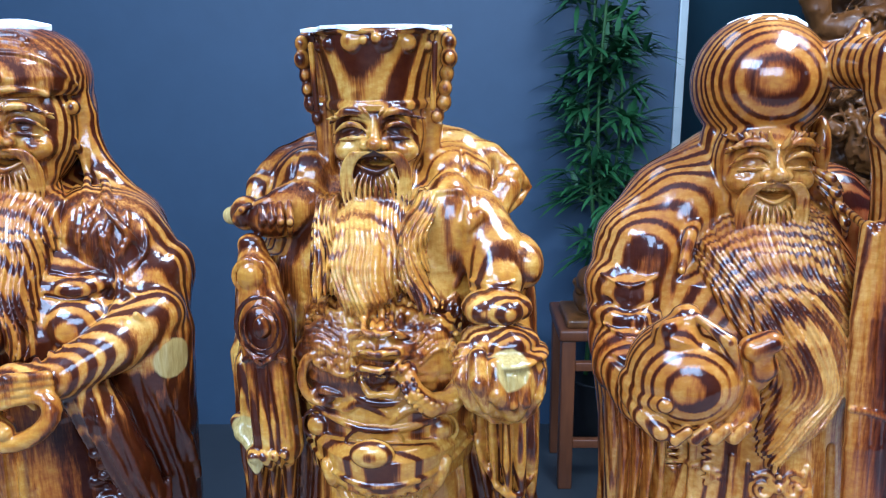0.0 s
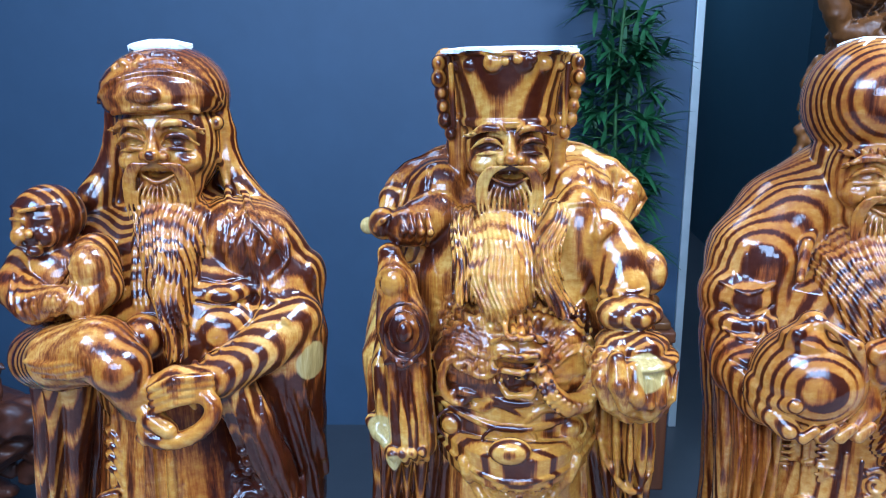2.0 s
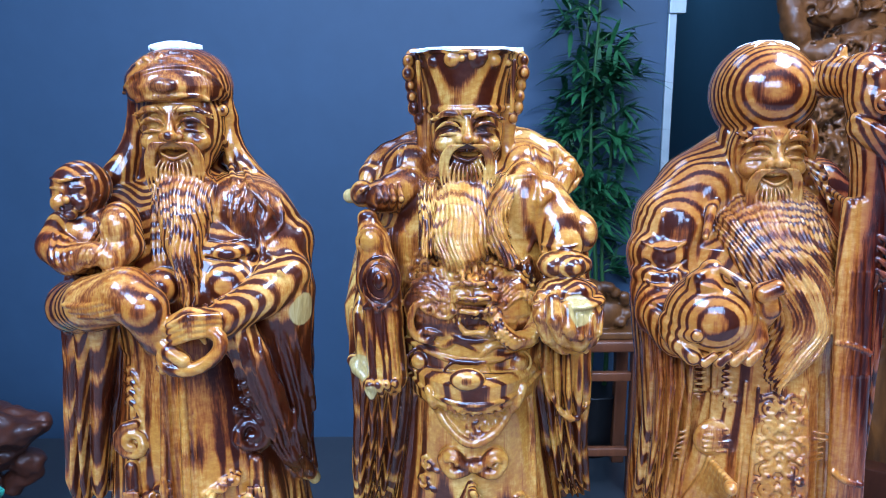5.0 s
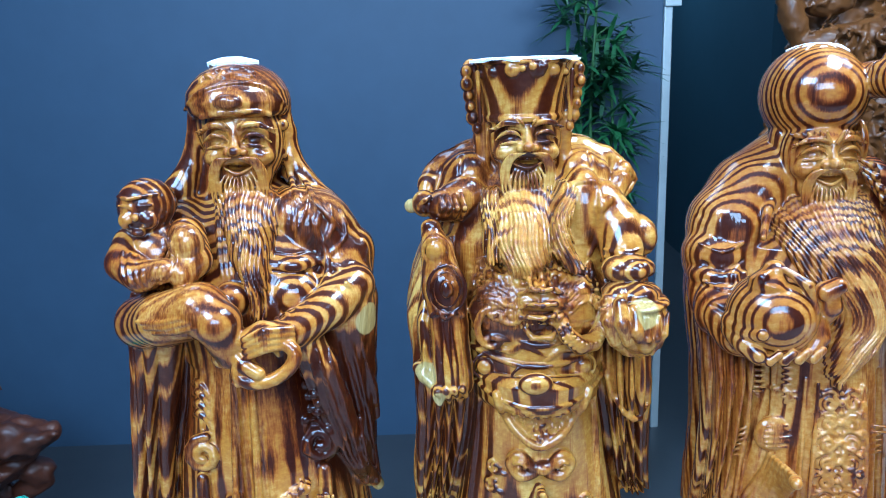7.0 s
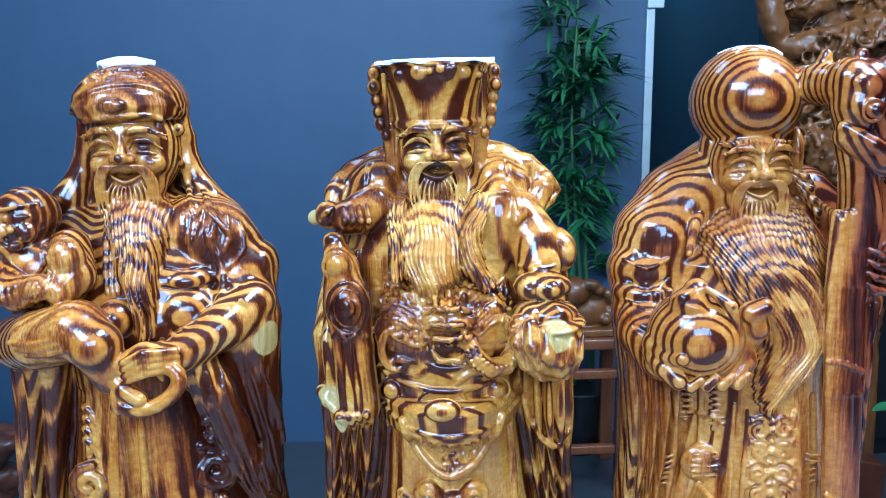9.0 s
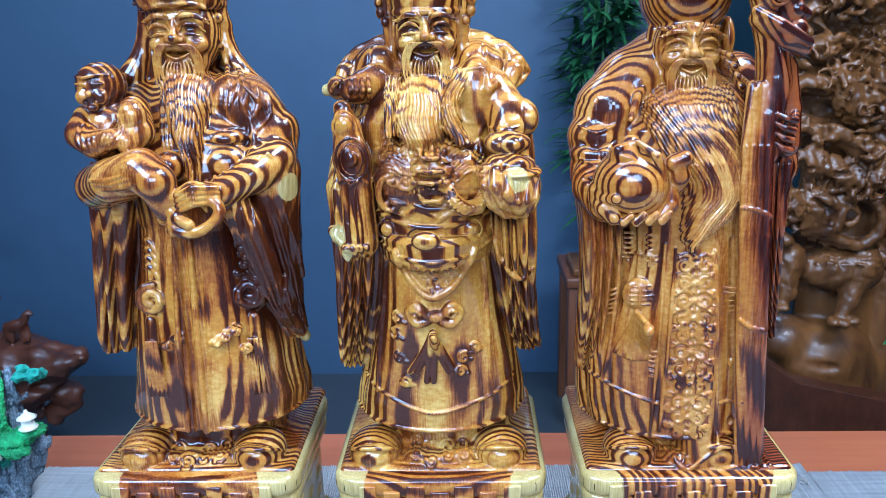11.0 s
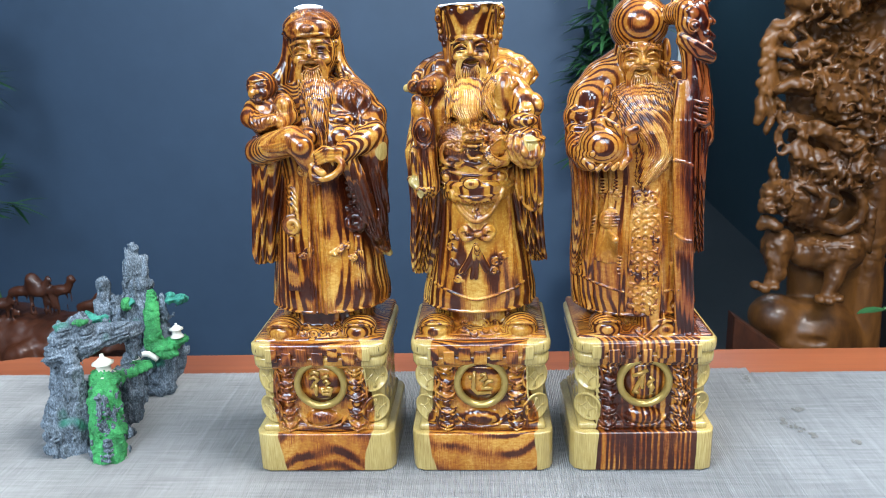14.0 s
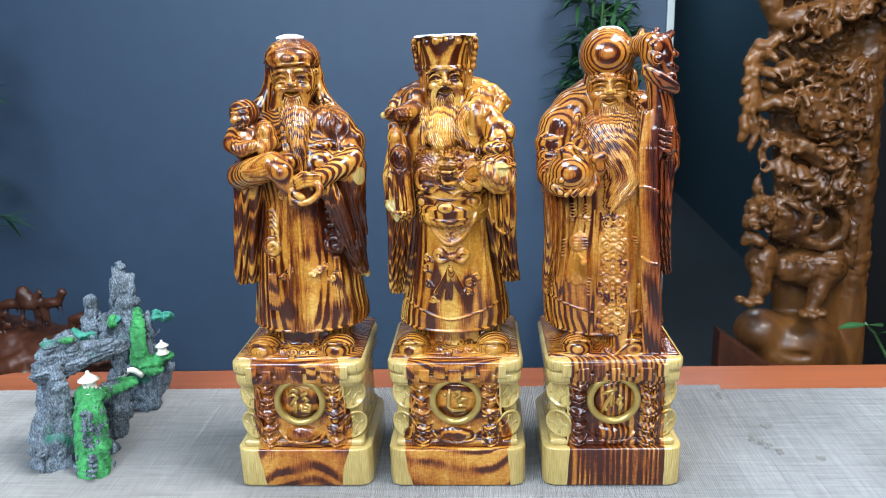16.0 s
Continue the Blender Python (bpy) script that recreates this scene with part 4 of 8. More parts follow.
def hem(F, z, x, y, w, d):
    """A rolled edge round the bottom of a robe."""
    F.tube([(x + w * math.sin(g), y - d * math.cos(g), z) for g in [-1.75 + 3.5 * i / 36 for i in range(37)]], 0.0013, 0.0006)


def tassel(F, x, z0, z1, w):
    F.cord([(x, z0), (x, z0 - 0.012)], 0.0034)
    top = [(x + (i - 2) / 2 * w * 0.6, F.front(x, z0 - 0.013)) for i in range(5)]
    low = [(x + (i - 2) / 2 * w, F.front(x, z1)) for i in range(5)]
    for (ax, ay), (bx, by) in zip(top, low):
        F.tube([(ax, ay - 0.0008, z0 - 0.011), (bx, by - 0.0016, z1)], [0.0009, 0.0012], 0.0002)


STATUES = "three zebra-grain statues"


def hair(F, rows, path, period=0.0026, amp=0.0011, seed=0.0, k=0.001, clump=1.0):
    """A mass of hair, rows as for a drape, grooved into strands that follow a path of (x, z) points."""
    rows = [tuple(q) for q in rows]
    e = 0.006
    B = F.piece((min(q[1] - q[3] for q in rows) - e, min(q[2] - q[4] for q in rows) - e, rows[0][0] - e),
                (max(q[1] + q[3] for q in rows) + e, max(q[2] + q[4] for q in rows) + e, rows[-1][0] + e))
    B.drape(rows, 0.002)
    path = sorted(path, key=lambda q: q[1])
    zs = np.linspace(path[0][1], path[-1][1], 80)
    xs = np.interp(zs, [q[1] for q in path], [q[0] for q in path])
    xs = np.convolve(np.pad(xs, 8, "edge"), np.ones(17) / 17, "valid")

    def f(x, y, z):
        s = x - np.interp(z, zs, xs) + 0.0009 * np.sin(z * 260 + x * 90 + seed)
        return amp * (np.abs(np.sin(math.pi * s / period)) - 0.62) + clump * amp * (np.abs(np.sin(math.pi * s / (period * 3.7) + seed)) - 0.6)
    B.emboss(B.lo, B.lo + B.h * B.n, f, 0.0005)
    return F.merge(B, k)


def line(F, pts, r, k=0.0005, lift=0.0, cut=False):
    """A cord through a smooth curve of points (x, z)."""
    fine, n = [], len(pts)
    for i in range(n - 1):
        a, b, c, d = (Vector(pts[min(max(j, 0), n - 1)]) for j in (i - 1, i, i + 1, i + 2))
        for s in range(5):
            t = s / 5
            fine.append(tuple(0.5 * (2 * b + (c - a) * t + (2 * a - 5 * b + 4 * c - d) * t * t + (3 * b - a - 3 * c + d) * t ** 3)))
    fine.append(tuple(pts[-1]))
    return F.cord(fine, r, k, lift, cut)


def bead(F, x, z, w, h, d=0.003, k=0.0006):
    """A low oval boss on the front surface."""
    return F.ell((x, F.front(x, z), z), (w, d, h), k)


def cloth(F, seed):
    """Creases cut into the hanging cloth at the sides."""
    def f(x, y, z):
        side = smoothstep(0.03, 0.04, np.abs(x))
        return side * (0.0014 * (ridges(x, y, z * 0.16, 110, seed) - 0.45) + 0.0006 * (ridges(x, y, z * 0.2, 260, seed + 3) - 0.45))
    return F.emboss((-0.08, -0.08, 0.14), (0.08, 0.06, 0.33), f, 0.004, 0.004)


def sculpt(shape, cx, mat, label):
    """Shape the upper front most finely, the lower front less so and the back coarsely, as one mesh."""
    upper = Clay((-0.072, -0.074, 0.2361), (0.078, 0.008, 0.411), 0.00056, 0.45)
    lower = Clay((-0.072, -0.074, 0.117), (0.078, 0.008, 0.2392), 0.00074, 0.5)
    back = Clay((-0.072, 0.004, 0.117), (0.078, 0.055, 0.411), 0.0017, 0.6)
    upper.leave_open, lower.leave_open, back.leave_open = ((1, True), (2, False)), ((1, True), (2, True)), ((1, False),)
    for block in (upper, lower, back):
        shape(block)
    ob = upper.skin("statue", mat, None, "", (lower, back))
    ob.location = (cx, PED_Y, 0)
    return tagged(ob, label, "statue", STATUES)


def elder_with_child(F):
    mound(F, (-0.033, 0.034), 4)
    F.drape([(0.1485, 0.005, -0.001, 0.0535, 0.0458), (0.1613, 0.0059, -0.002, 0.0529, 0.045), (0.1887, 0.006, -0.003, 0.0486, 0.043), (0.2152, 0.0059, -0.003, 0.044, 0.041), (0.2462, 0.0055, -0.003, 0.0371, 0.038), (0.2713, 0.0051, -0.002, 0.0338, 0.036), (0.2958, 0.0066, 0, 0.0335, 0.036)], 0.004, 16, 0.002, 0.6, 0.0)
    # torso and shoulders
    F.drape([(0.2659, 0.0056, 0, 0.0377, 0.037), (0.2958, 0.0061, 0, 0.0415, 0.038), (0.3149, 0.0072, 0.004, 0.0435, 0.035), (0.3315, 0.0075, 0.009, 0.0375, 0.027), (0.3409, 0.0054, 0.013, 0.0281, 0.021), (0.3492, 0.0022, 0.014, 0.0154, 0.016)], 0.006)
    F.ell((0.034, 0.002, 0.3265), (0.0188, 0.023, 0.0188), 0.008)
    F.ell((-0.0236, 0.005, 0.3205), (0.018, 0.024, 0.022), 0.008)
    # arm with heavy sleeve folds
    F.tube([(0.0387, -0.004, 0.3254), (0.049, -0.006, 0.3124), (0.0498, -0.014, 0.2989)], [0.0175, 0.0155, 0.0155], 0.004)
    F.ell((0.0578, -0.006, 0.3136), (0.0075, 0.012, 0.011), 0.002)
    for i in range(4):
        line(F, [(0.033 + 0.0015 * i, 0.316 - 0.008 * i), (0.045 + 0.001 * i, 0.312 - 0.0085 * i), (0.06, 0.305 - 0.009 * i)], [0.0014, 0.0024, 0.0012], 0.001)
        line(F, [(0.036 + 0.005 * i, 0.345 - 0.0035 * i), (0.035 + 0.006 * i, 0.336 - 0.004 * i), (0.031 + 0.005 * i, 0.325 - 0.003 * i)], [0.001, 0.0016, 0.001], 0.001)
    # wide hanging sleeve with long folds
    F.tube([(0.0482, -0.016, 0.292), (0.0473, -0.014, 0.2575), (0.0485, -0.012, 0.2217), (0.056, -0.01, 0.1977)], [0.0185, 0.0165, 0.014, 0.007], 0.004)
    F.tube([(0.0312, -0.038, 0.2852), (0.0404, -0.038, 0.267), (0.0462, -0.034, 0.2468), (0.0529, -0.026, 0.215), (0.0613, -0.014, 0.1935)], [0.01, 0.0085, 0.0075, 0.006, 0.003], 0.003)
    for i in range(7):
        F.cord([(0.0315 + i * 0.0046, 0.280 - i * 0.0008), (0.038 + i * 0.004, 0.25), (0.0455 + i * 0.003, 0.222), (0.055 + i * 0.0014, 0.2 - i * 0.0004)], [0.0008, 0.0017, 0.0015, 0.0007], 0.0012)
    for c in ((0.0542, -0.004, 0.2529), (0.0554, -0.006, 0.2432), (0.0513, -0.006, 0.2331)):
        F.ell(c, (0.0042, 0.008, 0.005), 0.002)
    # sleeve hanging under the child
    F.drape([(0.1881, -0.0479, -0.012, 0.0101, 0.014), (0.1976, -0.0478, -0.012, 0.0123, 0.016), (0.2288, -0.0443, -0.012, 0.0132, 0.018), (0.2591, -0.0399, -0.012, 0.015, 0.02), (0.2838, -0.0373, -0.012, 0.017, 0.022), (0.3004, -0.0365, -0.008, 0.0144, 0.02)], 0.003, 11, 0.0036, 1.2)
    hem(F, 0.1497, 0.005, -0.001, 0.0532, 0.0456)
    cloth(F, 1.0)
    # lapels: bundles of upright strands on both sides of the beard
    for i in range(5):
        line(F, [(0.0195 + i * 0.0026, 0.353 - i * 0.001), (0.0225 + i * 0.0026, 0.342 - i * 0.001), (0.0215 + i * 0.0026, 0.328)], [0.001, 0.0016, 0.0008], 0.0008)
        line(F, [(0.0005 - i * 0.0026, 0.345), (0.0035 - i * 0.0024, 0.333), (0.006 - i * 0.0024, 0.32), (0.0065 - i * 0.002, 0.309)], [0.001, 0.0015, 0.0014, 0.0008], 0.0008)
    # bare chest and belly, small round knee of the child beside the beard
    F.ell((0.0278, -0.004, 0.3294), (0.014, 0.0145, 0.0165), 0.006)
    F.ell((0.0284, -0.017, 0.3122), (0.0125, 0.0135, 0.0075), 0.002)
    F.ell((0.0278, -0.021, 0.2982), (0.0155, 0.0145, 0.0135), 0.0015)
    F.ell((0.0032, -0.038, 0.3003), (0.0082, 0.0085, 0.0086), 0.0008)
    line(F, [(0.0208, 0.3186), (0.0305, 0.3172), (0.0422, 0.3189)], 0.0008, 0.0006, 0, True)
    line(F, [(0.0207, 0.3113), (0.0318, 0.3094), (0.0422, 0.3116)], 0.0008, 0.0006, 0, True)
    line(F, [(0.0415, 0.3246), (0.0449, 0.3137), (0.0443, 0.3048), (0.0408, 0.2968)], [0.001, 0.0018, 0.0018, 0.001], 0.0008)
    line(F, [(0.0382, 0.3336), (0.0409, 0.3237), (0.0412, 0.3116)], [0.0008, 0.0014, 0.0008], 0.0008)
    # forearm with a pleated cuff, hand and open ring
    F.tube([(0.0555, -0.02, 0.301), (0.0452, -0.034, 0.294), (0.0314, -0.045, 0.2875)], [0.0105, 0.0098, 0.0082], 0.003)
    for i in range(9):
        px, pz = 0.0215 + i * 0.0042, 0.287 + i * 0.0016
        F.tube([(px - 0.001, -0.05 + i * 0.002, pz + 0.0055), (px + 0.0018, -0.0575 + i * 0.0032, pz), (px + 0.0038, -0.054 + i * 0.0035, pz - 0.0075)], [0.0012, 0.0017, 0.001], 0.0008)
    F.tube([(0.0287, -0.05, 0.2872), (0.0194, -0.054, 0.2885), (0.0119, -0.054, 0.2864)], [0.0062, 0.0068, 0.0055], 0.0015)
    for i in range(4):
        F.tube([((0.032, -0.056, 0.2917)[0], -0.055, (0.032, -0.056, 0.2917)[2] - i * 0.0024), ((0.0218, -0.06, 0.293)[0], -0.0605, (0.0218, -0.06, 0.293)[2] - i * 0.0027), ((0.0124, -0.06, 0.2891)[0], -0.0595, (0.0124, -0.06, 0.2891)[2] - i * 0.0028)], [0.0017, 0.0018, 0.0014], 0.0004)
    F.tube([(0.0047, -0.052, 0.2825), (0.012, -0.058, 0.2769), (0.0177, -0.06, 0.2739)], [0.0046, 0.0042, 0.0032], 0.001)
    rx, ry, rz = (0.0207, -0.0575, 0.2775)
    F.tube([(rx + 0.0125 * math.cos(a), ry + 0.002 * math.sin(a), rz + 0.0078 * math.sin(a) + 0.003 * math.cos(a)) for a in [i * math.pi / 10 for i in range(21)]], 0.0031, 0.0005)
    # the child: head, body, arms, bent leg
    hx, hy, hz = (-0.0374, -0.021, 0.3395)
    F.ell((-0.0366, -0.019, 0.3418), (0.0132, 0.0128, 0.0122), 0.001)
    F.ell((hx, hy, hz - 0.0005), (0.0112, 0.0115, 0.0122), 0.002)
    F.tube([(hx - 0.0095, hy - 0.004, hz + 0.0072), (hx - 0.003, hy - 0.0108, hz + 0.0068), (hx + 0.003, hy - 0.011, hz + 0.0078), (hx + 0.009, hy - 0.006, hz + 0.008)], 0.0009, 0.0006)
    for s in (-1, 1):
        F.ell((hx + s * 0.0046, hy - 0.0085, hz - 0.003), (0.0042, 0.0038, 0.0042), 0.002)
        F.tube([(hx + s * 0.0022, hy - 0.0112, hz + 0.0012), (hx + s * 0.0045, hy - 0.0114, hz + 0.0021), (hx + s * 0.007, hy - 0.0098, hz + 0.001)], 0.0008, 0.0003, cut=True)
        F.tube([(hx + s * 0.002, hy - 0.0108, hz + 0.0035), (hx + s * 0.0072, hy - 0.0096, hz + 0.0038)], 0.0007, 0.0005)
    F.ell((hx, hy - 0.0118, hz - 0.0014), (0.0017, 0.0022, 0.0017), 0.0005)
    F.tube([(hx - 0.0032, hy - 0.0108, hz - 0.0048), (hx, hy - 0.0122, hz - 0.0058), (hx + 0.0032, hy - 0.0108, hz - 0.0048)], 0.0009, 0.0003, cut=True)
    F.ell((hx, hy - 0.0098, hz - 0.0085), (0.0032, 0.0026, 0.002), 0.001)
    F.ell((-0.0339, -0.018, 0.3159), (0.0175, 0.016, 0.0185), 0.003)
    F.tube([(-0.0454, -0.022, 0.3246), (-0.0458, -0.03, 0.317), (-0.0363, -0.038, 0.313), (-0.0237, -0.042, 0.3159)], [0.0075, 0.0085, 0.0075, 0.0055], 0.001)
    F.tube([(-0.0182, -0.024, 0.3278), (-0.0133, -0.034, 0.3184), (-0.0169, -0.04, 0.3137)], [0.0085, 0.0085, 0.0065], 0.001)
    F.ell((-0.0145, -0.036, 0.326), (0.0075, 0.007, 0.0095), 0.0008)
    for i in range(4):
        line(F, [(-0.0435 + 0.0035 * i, 0.324 - 0.001 * i), (-0.041 + 0.0035 * i, 0.314 - 0.0012 * i), (-0.034 + 0.0035 * i, 0.308 - 0.001 * i), (-0.027 + 0.003 * i, 0.312)], [0.0007, 0.0013, 0.0013, 0.0007], 0.0006)
        line(F, [(-0.0275 + 0.0025 * i, 0.328), (-0.026 + 0.003 * i, 0.32), (-0.0285 + 0.0022 * i, 0.313)], [0.0006, 0.0011, 0.0006], 0.0005)
    F.tube([(-0.0415, -0.028, 0.2884), (-0.0262, -0.042, 0.2938), (-0.0073, -0.05, 0.3), (0.0006, -0.054, 0.2949), (0.0045, -0.052, 0.2807)], [0.0125, 0.0125, 0.012, 0.0105, 0.0072], 0.0015)
    F.ell((-0.0391, -0.03, 0.2876), (0.0125, 0.012, 0.0105), 0.002)
    F.tube([(0.0045, -0.052, 0.2807), (0.0103, -0.055, 0.2755)], [0.006, 0.0042], 0.001)
    for i in range(3):
        line(F, [(-0.035 + i * 0.004, 0.296 - i * 0.0022), (-0.024 + i * 0.004, 0.2965 - i * 0.0015), (-0.012 + i * 0.003, 0.3 - i * 0.002)], [0.0008, 0.0016, 0.0007], 0.0008)
    # head with a soft cap
    face(F, (0.0058, 0, 0.3655), 0.019, 1.2, 1.1)
    F.drape([(0.3795, 0.0036, 0.006, 0.0222, 0.0242), (0.3815, 0.0036, 0.006, 0.0238, 0.026), (0.386, 0.0034, 0.006, 0.0246, 0.0268), (0.391, 0.003, 0.007, 0.0238, 0.0258), (0.3955, 0.003, 0.008, 0.0212, 0.0232), (0.3995, 0.003, 0.009, 0.0172, 0.0192), (0.4028, 0.003, 0.01, 0.0112, 0.013), (0.4048, 0.003, 0.011, 0.004, 0.005)], 0.001)
    line(F, [(-0.02, 0.3831), (-0.0083, 0.3911), (0.0087, 0.3948), (0.0212, 0.3915), (0.027, 0.383)], [0.0008, 0.0013, 0.0014, 0.0013, 0.0008], 0.0005)
    line(F, [(-0.0177, 0.3782), (-0.0023, 0.3814), (0.0083, 0.3822), (0.0178, 0.3817), (0.0249, 0.3777)], 0.0012, 0.0006)
    for pts in ([(-0.0003, 0.3858), (0.0016, 0.3882), (0.0053, 0.3886), (0.0089, 0.3874), (0.0097, 0.3853)], [(-0.0053, 0.3974), (-0.0028, 0.4003), (0.0011, 0.3998), (-0.0002, 0.3974)], [(0.0017, 0.3969), (0.0069, 0.3986), (0.0134, 0.3974)], [(-0.0091, 0.3959), (-0.0064, 0.3984), (-0.0032, 0.3969)], [(0.0047, 0.4008), (0.0097, 0.4008), (0.0138, 0.3989)]):
        line(F, pts, 0.0014, 0.0008)
    F.ell((0.0051, -0.0205, 0.3865), (0.0056, 0.0028, 0.0034), 0.001)
    # hood and hair falling to the shoulders
    F.tube([(0.0233, 0.006, 0.3816), (0.0253, 0.007, 0.3711), (0.0261, 0.006, 0.3593), (0.0308, 0.005, 0.3481), (0.0404, 0.004, 0.3365)], [0.004, 0.004, 0.0048, 0.006, 0.0065], 0.004)
    F.tube([(-0.0172, 0.006, 0.3815), (-0.0188, 0.006, 0.3686), (-0.0222, 0.006, 0.3553), (-0.0278, 0.004, 0.3448)], [0.0045, 0.0046, 0.0062, 0.0085], 0.004)
    F.ell((0.0249, -0.001, 0.3749), (0.0026, 0.003, 0.003), 0.001)
    line(F, [(0.024, 0.3624), (0.0264, 0.3496), (0.0321, 0.3399)], 0.0014, 0.0008)
    for i in range(4):
        line(F, [(0.029 + 0.0035 * i, 0.352 - 0.004 * i), (0.035 + 0.004 * i, 0.346 - 0.0045 * i), (0.042 + 0.0035 * i, 0.338 - 0.005 * i)], [0.0006, 0.0013, 0.0006], 0.0008)
    F.ell((0.0036, 0.011, 0.374), (0.0228, 0.0225, 0.024), 0.003)
    F.tube([(0.0002, 0.02, 0.3719), (-0.0013, 0.022, 0.3332)], [0.02, 0.028], 0.006)
    # beard: a broad fall narrowing to the belly
    hair(F, [(0.2917, 0.0146, -0.034, 0.003, 0.01), (0.3043, 0.0136, -0.03, 0.0049, 0.0125), (0.3177, 0.011, -0.024, 0.0099, 0.014), (0.3311, 0.0096, -0.018, 0.0127, 0.0145), (0.3424, 0.0078, -0.011, 0.0143, 0.013), (0.3491, 0.0054, -0.006, 0.0107, 0.0115)],
         [(0.0121, 0.3524), (0.0128, 0.3351), (0.0142, 0.3169), (0.0169, 0.293)], 0.0018, 0.001, 0.4)
    # cords with loops and spirals, tassels
    line(F, [(-0.0152, 0.2658), (-0.0168, 0.253), (-0.0179, 0.2361)], 0.0013)
    for i in range(4):
        line(F, [(-0.0225, 0.2555 - i * 0.0048), (-0.019, 0.2585 - i * 0.0048), (-0.0145, 0.2565 - i * 0.0048), (-0.0125, 0.2525 - i * 0.0048)], [0.001, 0.0019, 0.0018, 0.001])
        bead(F, 0.0315 + 0.0008 * i, 0.2605 - i * 0.0058, 0.0045, 0.0024, 0.0028)
        bead(F, 0.0375 + 0.0012 * (i % 2), 0.2565 - i * 0.0056, 0.0024, 0.0022, 0.0026)
    bead(F, -0.0163, 0.2263, 0.0085, 0.0105, 0.0022)
    F.curl(*(-0.0163, 0.2263), 0.0085, 0.0023, 1.5, 1.4)
    bead(F, 0.0371, 0.2276, 0.0095, 0.0125, 0.0028)
    F.curl(*(0.0371, 0.2276), 0.0092, 0.0024, 1.5, 1.8, -1)
    line(F, [(0.0306, 0.2389), (0.0349, 0.2389), (0.0419, 0.2358)], 0.0024)
    tassel(F, *(-0.0178, 0.2144), (-0.0257, 0.1701)[1], 0.0048)
    tassel(F, *(0.0385, 0.2134), (0.0343, 0.1691)[1], 0.006)
    for x, z in ((-0.005, 0.2722), (0.0043, 0.2663)):
        F.curl(x, z, 0.0045, 0.0014, 1.3, 0.5)
    for x, z in ((-0.0031, 0.2052), (0.023, 0.2047), (0.0326, 0.1965), (-0.0098, 0.2003), (0.0281, 0.2076), (0.018, 0.2018)):
        bead(F, x, z, 0.0045, 0.0024, 0.0022)
        F.curl(x + 0.002, z + 0.0008, 0.0032, 0.0009, 1.2, x * 300)
    # centre seam and hem
    line(F, [(0.0005, 0.2654), (-0.001, 0.2259), (-0.0018, 0.191), (-0.002, 0.1504)], 0.0016, 0.0006)
    line(F, [(0.0045, 0.2596), (0.0042, 0.2258), (0.0042, 0.191), (0.004, 0.1495)], 0.0024, 0.0005, 0, True)
    line(F, [(0.0088, 0.2596), (0.0091, 0.2257), (0.0089, 0.1909), (0.0088, 0.1499)], 0.0018, 0.0006)
    line(F, [(0.0128, 0.24), (0.0129, 0.2057), (0.0125, 0.1699), (0.0128, 0.1499)], 0.0009, 0.0005, 0, True)


